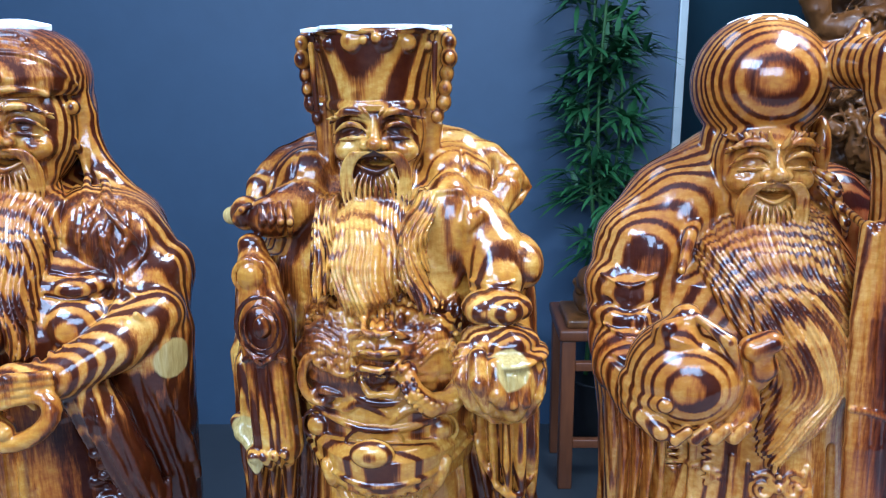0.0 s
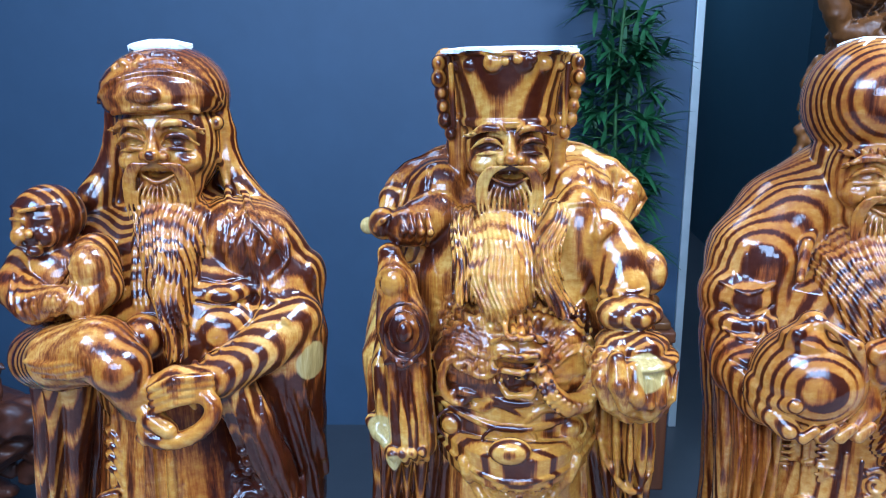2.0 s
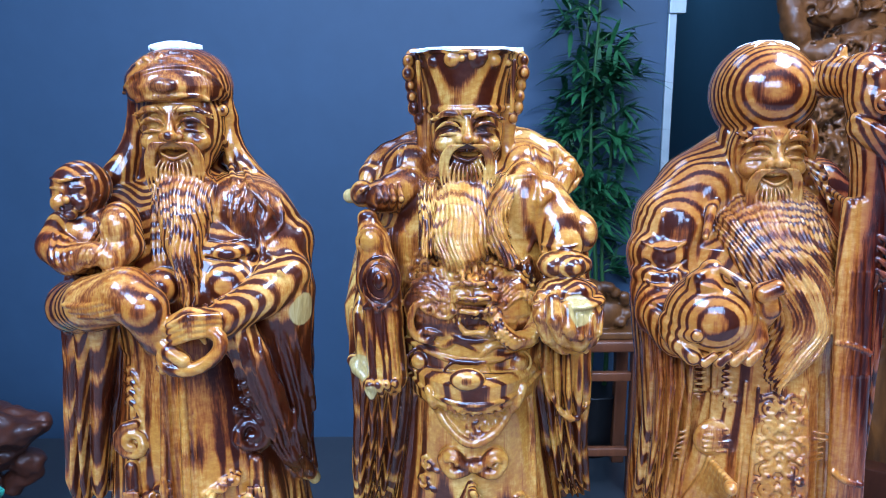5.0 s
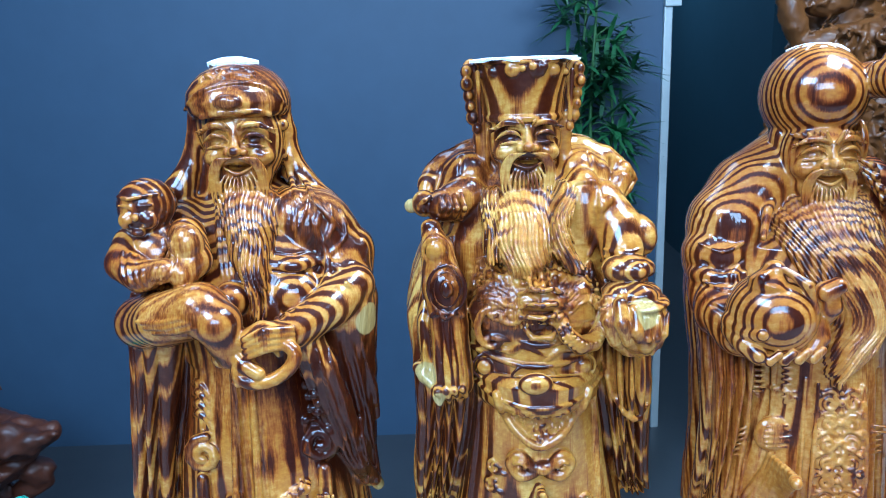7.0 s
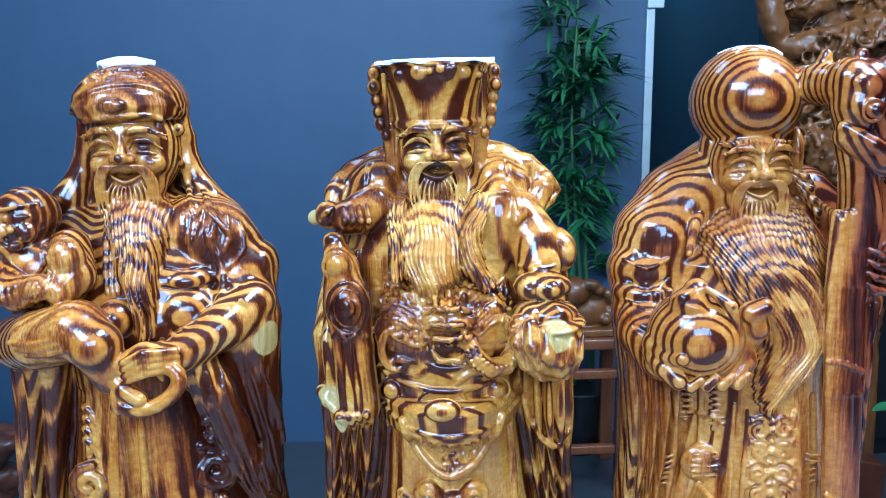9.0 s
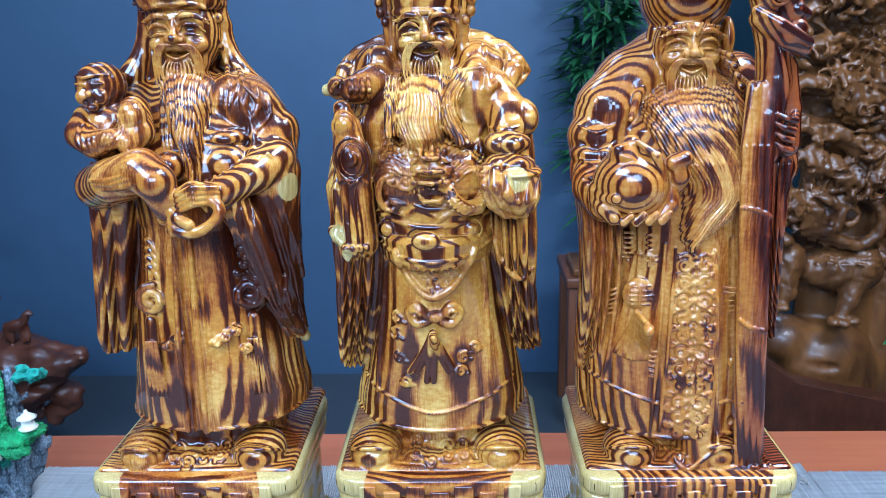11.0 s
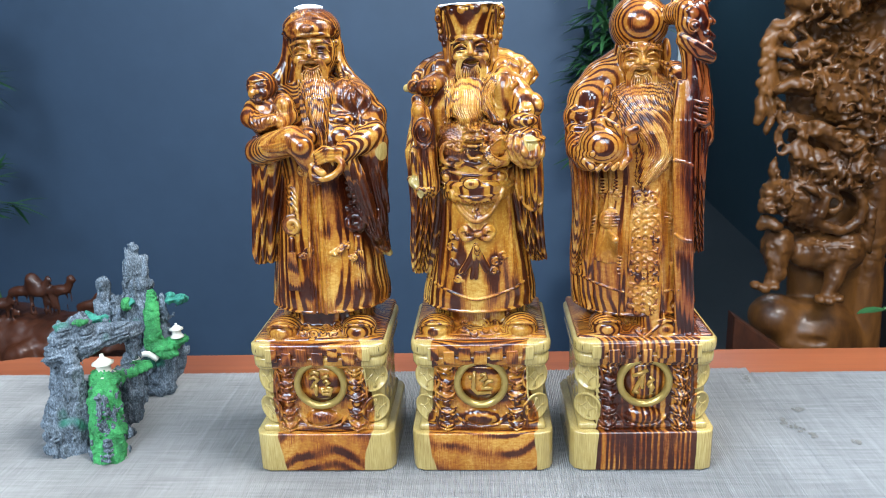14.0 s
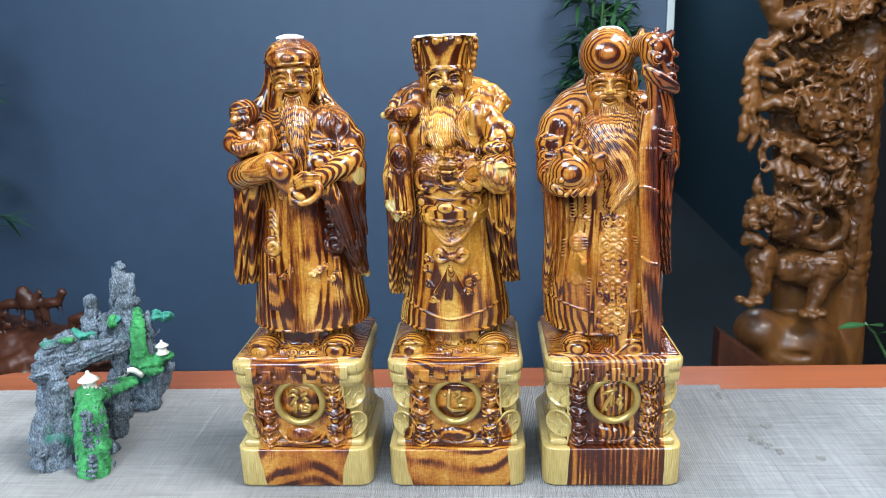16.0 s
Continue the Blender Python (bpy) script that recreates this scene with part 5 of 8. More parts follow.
def official_with_ingot(F):
    mound(F, (-0.038, 0.035), 5)
    F.drape([(0.1472, -0.0006, -0.001, 0.0512, 0.0458), (0.1592, 0.0002, -0.002, 0.0498, 0.045), (0.1862, 0.001, -0.003, 0.0439, 0.043), (0.2127, 0.0008, -0.004, 0.0376, 0.042), (0.2435, 0.0002, -0.005, 0.0333, 0.04), (0.2733, -0.0001, -0.004, 0.0362, 0.04), (0.2974, -0.0001, -0.002, 0.0364, 0.04)], 0.004, 16, 0.002, 0.2, 0.0)
    F.drape([(0.2527, -0.001, 0, 0.0397, 0.04), (0.2874, 0.0009, 0, 0.0428, 0.04), (0.3113, 0.0002, 0.004, 0.0389, 0.036), (0.3301, -0.0005, 0.009, 0.0365, 0.028), (0.3465, -0.0016, 0.013, 0.0267, 0.02), (0.3564, -0.0023, 0.015, 0.0175, 0.016)], 0.006)
    F.drape([(0.2512, -0.0029, 0.008, 0.052, 0.03), (0.2914, -0.0016, 0.007, 0.053, 0.033), (0.3183, -0.0007, 0.006, 0.0496, 0.034), (0.335, -0.0006, 0.008, 0.0462, 0.03), (0.343, -0.0009, 0.01, 0.0462, 0.025), (0.35, -0.0012, 0.012, 0.04, 0.02), (0.356, -0.0014, 0.014, 0.0325, 0.016), (0.3625, -0.002, 0.014, 0.026, 0.016)], 0.005)
    # shoulder cape in overlapping upright folds, with a pointed tip
    for pts, r in (([(-0.0255, 0.006, 0.3612), (-0.0274, -0.001, 0.3531), (-0.0287, -0.01, 0.3444)], 0.0055), ([(-0.0367, 0.004, 0.3561), (-0.0385, -0.003, 0.3489), (-0.0398, -0.009, 0.3417)], 0.0062), ([(-0.0461, 0.003, 0.3509), (-0.0483, -0.003, 0.3452), (-0.0503, -0.008, 0.34)], 0.0066),
                   ([(0.021, 0.007, 0.3616), (0.0229, 0, 0.3543), (0.0227, -0.009, 0.3463)], 0.0056), ([(0.0334, 0.004, 0.3571), (0.0341, -0.005, 0.3484), (0.0309, -0.012, 0.3384)], 0.0055), ([(0.0438, 0.004, 0.3506), (0.0448, -0.001, 0.3442), (0.0417, -0.006, 0.3364)], 0.006)):
        F.tube([(x, y + 0.002, z - 0.001) for x, y, z in pts], [r * 0.62, r * 0.7, r * 0.5], 0.009)
    F.tube([(0.017, 0.011, 0.3625), (0.0275, 0.009, 0.3582), (0.038, 0.007, 0.3535), (0.0465, 0.005, 0.348)], [0.0045, 0.0055, 0.0055, 0.0042], 0.006)
    F.tube([(-0.02, 0.011, 0.3605), (-0.03, 0.009, 0.357), (-0.04, 0.007, 0.3525), (-0.0475, 0.005, 0.347)], [0.0045, 0.0055, 0.0055, 0.0042], 0.006)
    for s in (-1, 1):
        F.ell((-0.003 + s * 0.026, 0.0, 0.3475), (0.0125, 0.0125, 0.0125), 0.008)
    for pts in ([(-0.0325, 0.3583), (-0.0335, 0.351), (-0.0349, 0.3432)], [(-0.0418, 0.353), (-0.0435, 0.3471), (-0.0454, 0.3419)], [(0.0276, 0.359), (0.0281, 0.3522), (0.0265, 0.3432)], [(0.0394, 0.3537), (0.0394, 0.3468), (0.0367, 0.3377)]):
        line(F, pts, 0.0008, 0.0016, 0, True)
    F.tube([(0.0464, 0.003, 0.3475), (0.0506, 0.005, 0.3446), (0.0539, 0.006, 0.3425)], [0.0048, 0.0028, 0.0008], 0.0012)
    F.tube([(0.0536, 0.006, 0.3423), (0.0489, 0.003, 0.3378), (0.043, -0.001, 0.3343)], [0.0008, 0.002, 0.0024], 0.001)
    F.ell((0.0307, -0.022, 0.3357), (0.0042, 0.0042, 0.0042), 0.001)
    F.tube([(0.0286, -0.024, 0.331), (0.0297, -0.026, 0.3349), (0.0334, -0.024, 0.3376), (0.0363, -0.022, 0.3357)], [0.0012, 0.0022, 0.0024, 0.0012], 0.0008)
    # bright shoulder plate, arm and elbow on the ingot side
    F.ell((0.0231, -0.013, 0.3291), (0.0125, 0.0135, 0.0225), 0.004)
    line(F, [(0.017, 0.345), (0.027, 0.3456), (0.0296, 0.3366), (0.0282, 0.3208), (0.0249, 0.3118)], 0.0014, 0.0008)
    F.tube([(0.0322, -0.012, 0.3344), (0.0393, -0.02, 0.3228), (0.0398, -0.026, 0.3151)], [0.011, 0.0115, 0.0105], 0.003)
    F.ell((0.0476, -0.02, 0.3198), (0.0088, 0.011, 0.0105), 0.001)
    F.tube([(0.0416, -0.012, 0.3071), (0.0429, -0.02, 0.2834)], [0.0125, 0.012], 0.006)
    for i in range(3):
        line(F, [(0.0305, 0.3165 - i * 0.0035), (0.038, 0.3155 - i * 0.0038), (0.0455, 0.317 - i * 0.0038)], [0.0008, 0.0016, 0.0008], 0.0006)
    # round rolls above the cupped hand
    for c, w in (((0.041, -0.038, 0.309), 0.0098), ((0.0412, -0.042, 0.2986), 0.011)):
        F.ell(c, (w * 1.05, w, 0.0066), 0.001)
        F.ell((c[0] - 0.0078, c[1] - 0.001, c[2] + 0.0002), (w * 0.62, w * 0.85, 0.0056), 0.0008)
    F.ell((0.0416, -0.042, 0.2867), (0.0145, 0.0165, 0.0155), 0.001)
    F.ell((0.0416, -0.042, 0.295), (0.0148, 0.0168, 0.0034), 0.001)
    for i in range(6):
        x = -0.0135 + i * 0.0052
        c = (0.0416, -0.042, 0.2867)
        F.tube([(c[0] + x, c[1] - 0.0155 * math.sqrt(max(0.1, 1 - (x / 0.0155) ** 2)), c[2] + 0.005), (c[0] + x * 0.85, c[1] - 0.0165 * math.sqrt(max(0.1, 1 - (x / 0.017) ** 2)), c[2] - 0.004), (c[0] + x * 0.4 + 0.001, c[1] - 0.009, c[2] - 0.0135)], [0.0012, 0.002, 0.0012], 0.0008)
    F.tube([(0.0513, -0.046, 0.2825), (0.0492, -0.05, 0.2777)], [0.0042, 0.0036], 0.0006)
    for pts in ([(0.0277, -0.05, 0.2978), (0.0274, -0.054, 0.2899), (0.0308, -0.052, 0.2804), (0.0371, -0.048, 0.2734)], [(0.0324, -0.054, 0.2975), (0.0326, -0.058, 0.2899), (0.0359, -0.056, 0.2813), (0.0424, -0.05, 0.2736)], [(0.0379, -0.056, 0.2947), (0.0381, -0.059, 0.2866), (0.043, -0.054, 0.2781), (0.0481, -0.048, 0.2733)]):
        F.tube(pts, [0.0032, 0.0036, 0.0032, 0.0022], 0.0009)
    # raised fist with a pale knob; ringed cuff
    F.tube([(-0.0305, -0.008, 0.3395), (-0.036, -0.012, 0.3374)], [0.0105, 0.0095], 0.003)
    F.ell((-0.0406, -0.013, 0.3358), (0.0105, 0.0115, 0.0082), 0.001)
    for i in range(4):
        F.tube([(-0.0335 - i * 0.0034, -0.021, 0.3425 - i * 0.0004), (-0.0322 - i * 0.0034, -0.0265 + 0.0005 * i, 0.3365), (-0.0338 - i * 0.0034, -0.021, 0.3305 + i * 0.0003)], [0.001, 0.0014, 0.001], 0.0007)
    F.ell((-0.0508, -0.014, 0.3372), (0.0058, 0.007, 0.0064), 0.0008)
    for i in range(3):
        F.tube([(-0.048, -0.02, 0.3412), (-0.0504, -0.022, 0.34), (-0.0532, -0.02, 0.3371)], 0.0012, 0.0004) if i == 0 else F.tube([(-0.0475 - i * 0.0022, -0.02, 0.3415 - i * 0.0012), (-0.0492 - i * 0.002, -0.0205, 0.338 - i * 0.001), (-0.0485 - i * 0.002, -0.0195, 0.3345)], 0.0012, 0.0004)
    F.tube([(-0.054, -0.013, 0.3366), (-0.0568, -0.012, 0.3359)], [0.0036, 0.0034], 0.0005)
    # sceptre: flat board with round and oval bosses, hand below
    F.tube([(-0.0478, -0.022, 0.326), (-0.0457, -0.027, 0.3168), (-0.043, -0.031, 0.301), (-0.0409, -0.033, 0.2825), (-0.0395, -0.035, 0.2565)], [0.0055, 0.0078, 0.0105, 0.0088, 0.0092], 0.0016, 0.7)
    x, z = (-0.0461, 0.3184)
    bead(F, x, z, 0.0046, 0.0046, 0.0025)
    F.ring((x, F.front(x + 0.0055, z) - 0.0005, z), 0.0058, 0.0011, 0.0004)
    x, z = (-0.0418, 0.3022)
    y = F.front(x, z)
    for u, w, g in ((0.0083, 0.0112, 0.0012), (0.0058, 0.0082, 0.001)):
        F.tube([(x + u * math.cos(a), y - 0.0008, z + w * math.sin(a)) for a in [i * math.pi / 10 for i in range(21)]], g, 0.0005)
    bead(F, x, z, 0.0034, 0.005, 0.003)
    for i in range(4):
        line(F, [(-0.0485 + i * 0.0038, (-0.0432, 0.29)[1]), (-0.046 + i * 0.0036, 0.262), (-0.0465 + i * 0.0042, 0.246)], [0.0008, 0.0015, 0.0009], 0.0006)
    line(F, [(-0.0491, 0.2894), (-0.0453, 0.2912), (-0.0427, 0.2884), (-0.0389, 0.291), (-0.0348, 0.2891)], 0.0013)
    fingers(F, [(-0.0474, -0.037, 0.2561), (-0.0472, -0.0425, 0.2546), (-0.0458, -0.04, 0.2503)], 4, (0.0038, 0.0003, 0.0003), 0.0018)
    F.tube([(-0.0555, -0.028, 0.2612), (-0.053, -0.032, 0.2587), (-0.0502, -0.035, 0.2558)], [0.0034, 0.0038, 0.0028], 0.0008)
    F.tube([(-0.0495, -0.037, 0.255), (-0.0475, -0.04, 0.2524), (-0.0468, -0.04, 0.2481)], [0.002, 0.0022, 0.0018], 0.0006)
    # wide sleeves
    F.drape([(0.1743, -0.0514, -0.006, 0.0081, 0.012), (0.1939, -0.0487, -0.008, 0.0114, 0.018), (0.2254, -0.0448, -0.01, 0.0137, 0.024), (0.2555, -0.0432, -0.01, 0.0155, 0.028), (0.2843, -0.0443, -0.004, 0.0172, 0.03), (0.3052, -0.0433, 0.004, 0.014, 0.026), (0.3218, -0.0398, 0.006, 0.011, 0.022)], 0.003, 14, 0.0036, 0.3)
    F.drape([(0.1835, 0.0527, -0.006, 0.007, 0.011), (0.1973, 0.048, -0.008, 0.01, 0.016), (0.2235, 0.0447, -0.01, 0.0115, 0.022), (0.2486, 0.0425, -0.01, 0.0141, 0.027), (0.2772, 0.0415, -0.004, 0.015, 0.03), (0.3029, 0.0427, 0.004, 0.0134, 0.028), (0.322, 0.0393, 0.006, 0.0096, 0.022)], 0.003, 14, 0.0036, 0.8)
    line(F, [(0.0311, 0.2618), (0.0346, 0.2479), (0.041, 0.2372), (0.0485, 0.2334), (0.0547, 0.2381)], [0.0008, 0.0016, 0.0018, 0.0018, 0.0008], 0.0008)
    hem(F, 0.1484, -0.0006, -0.001, 0.0509, 0.0456)
    cloth(F, 2.0)
    # belt: a raised band with three bosses
    F.drape([(0.244, -0.0003, -0.007, 0.0304, 0.0435), (0.247, 0.0002, -0.007, 0.0327, 0.0465), (0.258, 0.0004, -0.007, 0.0336, 0.0465), (0.2614, 0.0004, -0.007, 0.0316, 0.044)], 0.0006)
    for x, z, w in ((*(-0.0244, 0.2633), 0.0048), (*(-0.0037, 0.2609), 0.0078), (*(0.0192, 0.2637), 0.0048)):
        bead(F, x, z, w, min(w, 0.0052), 0.0042, 0.0004)
        y = F.front(x, z + 0.0072)
        F.tube([(x + 1.3 * w * math.cos(a), y - 0.0002, z + (min(w, 0.0052) + 0.0012) * math.sin(a)) for a in [i * math.pi / 9 for i in range(19)]], 0.0007, 0.0003)
    line(F, [(-0.0308, 0.2714), (-0.0189, 0.2683), (-0.0028, 0.2661), (0.0148, 0.2675), (0.0286, 0.2714)], 0.0015)
    line(F, [(-0.0295, 0.2544), (-0.0193, 0.2514), (-0.0031, 0.2496), (0.0155, 0.2511), (0.0303, 0.255)], 0.0013)
    # the relief mask on the belly: snout, whorled eyes, teeth, radiating mane
    F.ell((-0.0007, -0.033, 0.2884), (0.031, 0.012, 0.0215), 0.003)
    F.ell((-0, -0.041, 0.2967), (0.0125, 0.0075, 0.0058), 0.0012)
    F.ell((-0.0001, -0.041, 0.3003), (0.006, 0.0065, 0.005), 0.0012)
    for pts, r in (([(-0.0103, -0.044, 0.3002), (-0.0051, -0.048, 0.3037), (-0.0004, -0.0495, 0.3032), (0.0044, -0.048, 0.3037), (0.0095, -0.044, 0.3001)], 0.0013), ([(-0.0099, -0.045, 0.2944), (-0.0051, -0.049, 0.2971), (-0.0004, -0.05, 0.2966), (0.0044, -0.049, 0.2971), (0.0095, -0.045, 0.2944)], 0.0012), ([(-0.0116, -0.044, 0.288), (-0.0056, -0.048, 0.2913), (-0.0003, -0.049, 0.2908), (0.0053, -0.048, 0.2913), (0.0116, -0.044, 0.2879)], 0.0014)):
        F.tube(pts, [r * 0.7, r, r * 1.1, r, r * 0.7], 0.0005)
    for u in range(9):
        F.ell((-0.0118 + 0.0025 * u, -0.047 + 0.00018 * (u - 4) ** 2, 0.2865 - 0.00008 * (u - 4) ** 2), (0.0011, 0.0011, 0.0018), 0.0003)
    F.ell((-0.0003, -0.05, 0.2849), (0.0085, 0.005, 0.0026), 0.0005, cut=True)
    F.tube([(-0.0079, -0.043, 0.2846), (-0.0043, -0.047, 0.2808), (0.0037, -0.047, 0.2808), (0.0078, -0.043, 0.2846)], 0.0015, 0.0006)
    for c, n in (((-0.0138, -0.043, 0.2902), -1), ((0.0083, -0.043, 0.2887), 1)):
        F.curl(c[0], c[2], 0.0052, 0.0013, 1.4, 1.2, n)
        F.ell((c[0], c[1] - 0.001, c[2]), (0.0017, 0.0018, 0.0017), 0.0004)
    for i, (u, v) in enumerate(((-0.0196, 0.3046), (-0.0221, 0.297), (-0.0166, 0.3097), (-0.026, 0.3016), (-0.0197, 0.2906), (-0.0079, 0.3076), (-0.0238, 0.3092), (0.0071, 0.3076), (-0.0026, 0.3066), (0.0022, 0.3084))):
        F.curl(u, v, 0.0036, 0.0011, 1.3, i * 1.9, (-1) ** i)
    for i in range(9):
        u = i / 8
        line(F, [(0.0085 + 0.004 * u, 0.305 - 0.015 * u), (0.0155 + 0.004 * u, 0.3085 - 0.013 * u), (0.0205 + 0.004 * u, 0.3065 - 0.012 * u), (0.0262 + 0.0016 * u, 0.3105 - 0.014 * u)], [0.0008, 0.0014, 0.0013, 0.0005], 0.0004)
        line(F, [(-0.013 - 0.003 * u, 0.307 - 0.014 * u), (-0.019 - 0.003 * u, 0.309 - 0.013 * u), (-0.0265 - 0.002 * u, 0.3065 - 0.012 * u)], [0.0008, 0.0013, 0.0005], 0.0004)
        line(F, [(-0.017 + 0.0235 * u, 0.3045), (-0.0185 + 0.0255 * u, 0.3095 + 0.001 * math.sin(i * 2.1)), (-0.0165 + 0.0265 * u, 0.315)], [0.0012, 0.0014, 0.0005], 0.0004)
    F.emboss((-0.034, -0.08, 0.271), (0.03, -0.02, 0.3135), lambda x, y, z: 0.0011 * (ridges(x, y, z, 300, 4.0) - 0.42), 0.004)
    # scaly collar, dark ring opposite, leaves below
    arc = [(0.0086, -0.0455, 0.2869), (0.011, -0.0475, 0.2815), (0.0165, -0.047, 0.2767), (0.023, -0.0445, 0.2773), (0.0273, -0.0405, 0.2821), (0.0286, -0.037, 0.2896)]
    F.tube(arc, [0.0032, 0.0038, 0.0042, 0.0042, 0.0036, 0.003], 0.0008)
    for a, b in zip(arc, arc[1:]):
        for i in range(3):
            for o in (-0.002, 0.0, 0.002):
                c = [a[j] + (b[j] - a[j]) * (i + 0.3) / 3 for j in range(3)]
                F.ell((c[0] + o, c[1] - 0.0034, c[2] + o * 0.6), (0.0009, 0.0009, 0.0009), 0.0003)
    c = (-0.0223, -0.037, 0.2842)
    F.ell((c[0], -0.049, c[2]), (0.0042, 0.008, 0.0066), 0.0006, cut=True)
    F.tube([(c[0] + 0.0062 * math.cos(a), c[1] - 0.0035, c[2] + 0.009 * math.sin(a)) for a in [i * math.pi / 10 for i in range(21)]], 0.0017, 0.0006)
    for pts in ([(-0.0239, 0.2757), (-0.014, 0.2728), (-0.0079, 0.2757), (0.0018, 0.2709)], [(0.0181, 0.2704), (0.0092, 0.2737), (0.0019, 0.2684)], [(-0.0104, 0.2784), (-0.0019, 0.276), (0.0092, 0.2768)], [(-0.0277, 0.2763), (-0.0214, 0.2796), (-0.0133, 0.2781)]):
        line(F, pts, [0.0006, 0.002, 0.0018, 0.0006], 0.0006)
    # apron edged with a cord, dark texture inside; bow with three ribbons
    for i in range(24):
        u, w = (i % 6) / 5 - 0.5, i // 6
        F.curl(-0.0005 + u * (0.028 - 0.0055 * w) + 0.003, 0.2445 - w * 0.0042, 0.0024, 0.0008, 1.1, i * 1.9)
    line(F, [(-0.0207, 0.2533), (-0.0181, 0.2451), (-0.0118, 0.2349), (-0.0012, 0.228), (0.0106, 0.235), (0.0173, 0.2448), (0.0216, 0.2542)], 0.0021, 0.0006, 0.0006)
    for s in (-1, 1):
        c = (-0.0009, 0.2187)
        line(F, [(c[0] + s * 0.004, c[1] - 0.001), (c[0] + s * 0.0095, c[1] + 0.0042), (c[0] + s * 0.0135, c[1] + 0.0005), (c[0] + s * 0.0095, c[1] - 0.0052), (c[0] + s * 0.003, c[1] - 0.004)], [0.0024, 0.003, 0.003, 0.003, 0.0022], 0.0006)
        F.curl(c[0] + s * 0.0095, c[1], 0.003, 0.001, 1.0, 0.5, s)
    bead(F, *(0, 0.2173), 0.0052, 0.0036, 0.005)
    for ex, ez in ((-0.0135, 0.1838), (-0.0041, 0.1792), (0.008, 0.185)):
        x, z = (-0.0016, 0.2085)
        for o in (-0.0013, 0.0013):
            line(F, [(x + o * 0.5, z), (0.6 * x + 0.4 * ex + o, 0.5 * (z + ez)), (ex + o * 1.5, ez)], [0.0016, 0.0018, 0.0018], 0.0005)
    for x, z in ((-0.023, 0.204), (-0.021, 0.191), (0.0148, 0.1924), (0.0205, 0.1972), (-0.018, 0.1779), (0.0128, 0.1844), (-0.0213, 0.2138)):
        F.curl(x, z, 0.0036, 0.001, 1.3, x * 500)
        bead(F, x + 0.004, z - 0.002, 0.0018, 0.0014, 0.0014)
    # panel edges and hem
    line(F, [(-0.0274, 0.2477), (-0.0296, 0.2237), (-0.034, 0.1892), (-0.0357, 0.1665)], 0.0012)
    line(F, [(0.0261, 0.2489), (0.0278, 0.2226), (0.0285, 0.1881), (0.0298, 0.167)], 0.0014)
    line(F, [(-0.0443, 0.1707), (-0.0314, 0.1669), (-0.017, 0.1626), (-0.0025, 0.1593), (0.0144, 0.1631), (0.0312, 0.1669), (0.0442, 0.1718)], 0.0010)
    # head, hat
    face(F, (-0.0027, -0.002, 0.3632), 0.0178, 1.15, 1.3)
    hx, hy = -0.003, 0.006
    F.drape([(0.372, hx, hy, 0.0192, 0.024), (0.3745, hx, hy, 0.0202, 0.0252), (0.378, hx, hy, 0.0206, 0.0257), (0.385, hx, hy, 0.021, 0.026), (0.393, hx, hy, 0.0222, 0.027), (0.3985, hx, hy, 0.0232, 0.0276), (0.4008, hx, hy, 0.0226, 0.027)], 0.0016)
    F.drape([(0.3735, hx, hy, 0.0208, 0.0262), (0.3755, hx, hy, 0.0212, 0.0266), (0.3768, hx, hy, 0.0207, 0.026)], 0.0006)
    # beads and a flower under the rim, low lip above
    F.drape([(0.3993, hx, hy, 0.0238, 0.0282), (0.4003, hx, hy, 0.0242, 0.0286), (0.4012, hx, hy, 0.0236, 0.028)], 0.0005)
    for x, z, r in ((*(-0.022, 0.3953), 0.0026), (*(-0.017, 0.3959), 0.0034), (*(-0.0089, 0.3968), 0.0042), (*(-0.005, 0.3972), 0.002), (*(0.0015, 0.3965), 0.0042), (*(-0.0004, 0.3979), 0.0026), (*(0.004, 0.3979), 0.0026), (*(0.009, 0.3963), 0.0036), (*(0.0155, 0.3952), 0.0026)):
        F.ell((x, F.front(x, z - 0.004, -0.015) + 0.0006, z), (r, 0.0026, r * 0.9), 0.0006)
    # side wings: a column of knobs down each side
    for s in (-1, 1):
        for i, (dx, dz, r) in enumerate(((0.0262, 0.3965, 0.004), (0.0262, 0.391, 0.0044), (0.0252, 0.3855, 0.004), (0.0246, 0.3805, 0.0038), (0.0238, 0.3755, 0.0044), (0.0215, 0.3705, 0.0038))):
            F.ell((hx + s * dx, hy - 0.008 - 0.0012 * (i % 2), dz), (r * 0.72, r * 1.4, r * 0.85), 0.0012)
        F.tube([(hx + s * 0.0236, hy - 0.005, 0.398), (hx + s * 0.0226, hy - 0.006, 0.384), (hx + s * 0.0205, hy - 0.005, 0.371)], [0.0044, 0.004, 0.0034], 0.0015)
        F.tube([(hx + s * 0.0215, -0.012, 0.396), (hx + s * 0.021, -0.012, 0.384), (hx + s * 0.0205, -0.012, 0.374)], 0.0011, 0.0005)
        # hair and cap flap framing the face
        F.tube([(hx + s * 0.0196, -0.003, 0.374), (hx + s * 0.0192, -0.003, 0.36), (hx + s * 0.0186, -0.006, 0.346)], [0.0034, 0.0036, 0.003], 0.0015)
        F.ell((hx + s * 0.0208, 0.0, 0.3655), (0.003, 0.0055, 0.0062), 0.001)
    F.tube([(-0.0021, 0.018, 0.3676), (-0.0027, 0.02, 0.339)], [0.018, 0.026], 0.006)
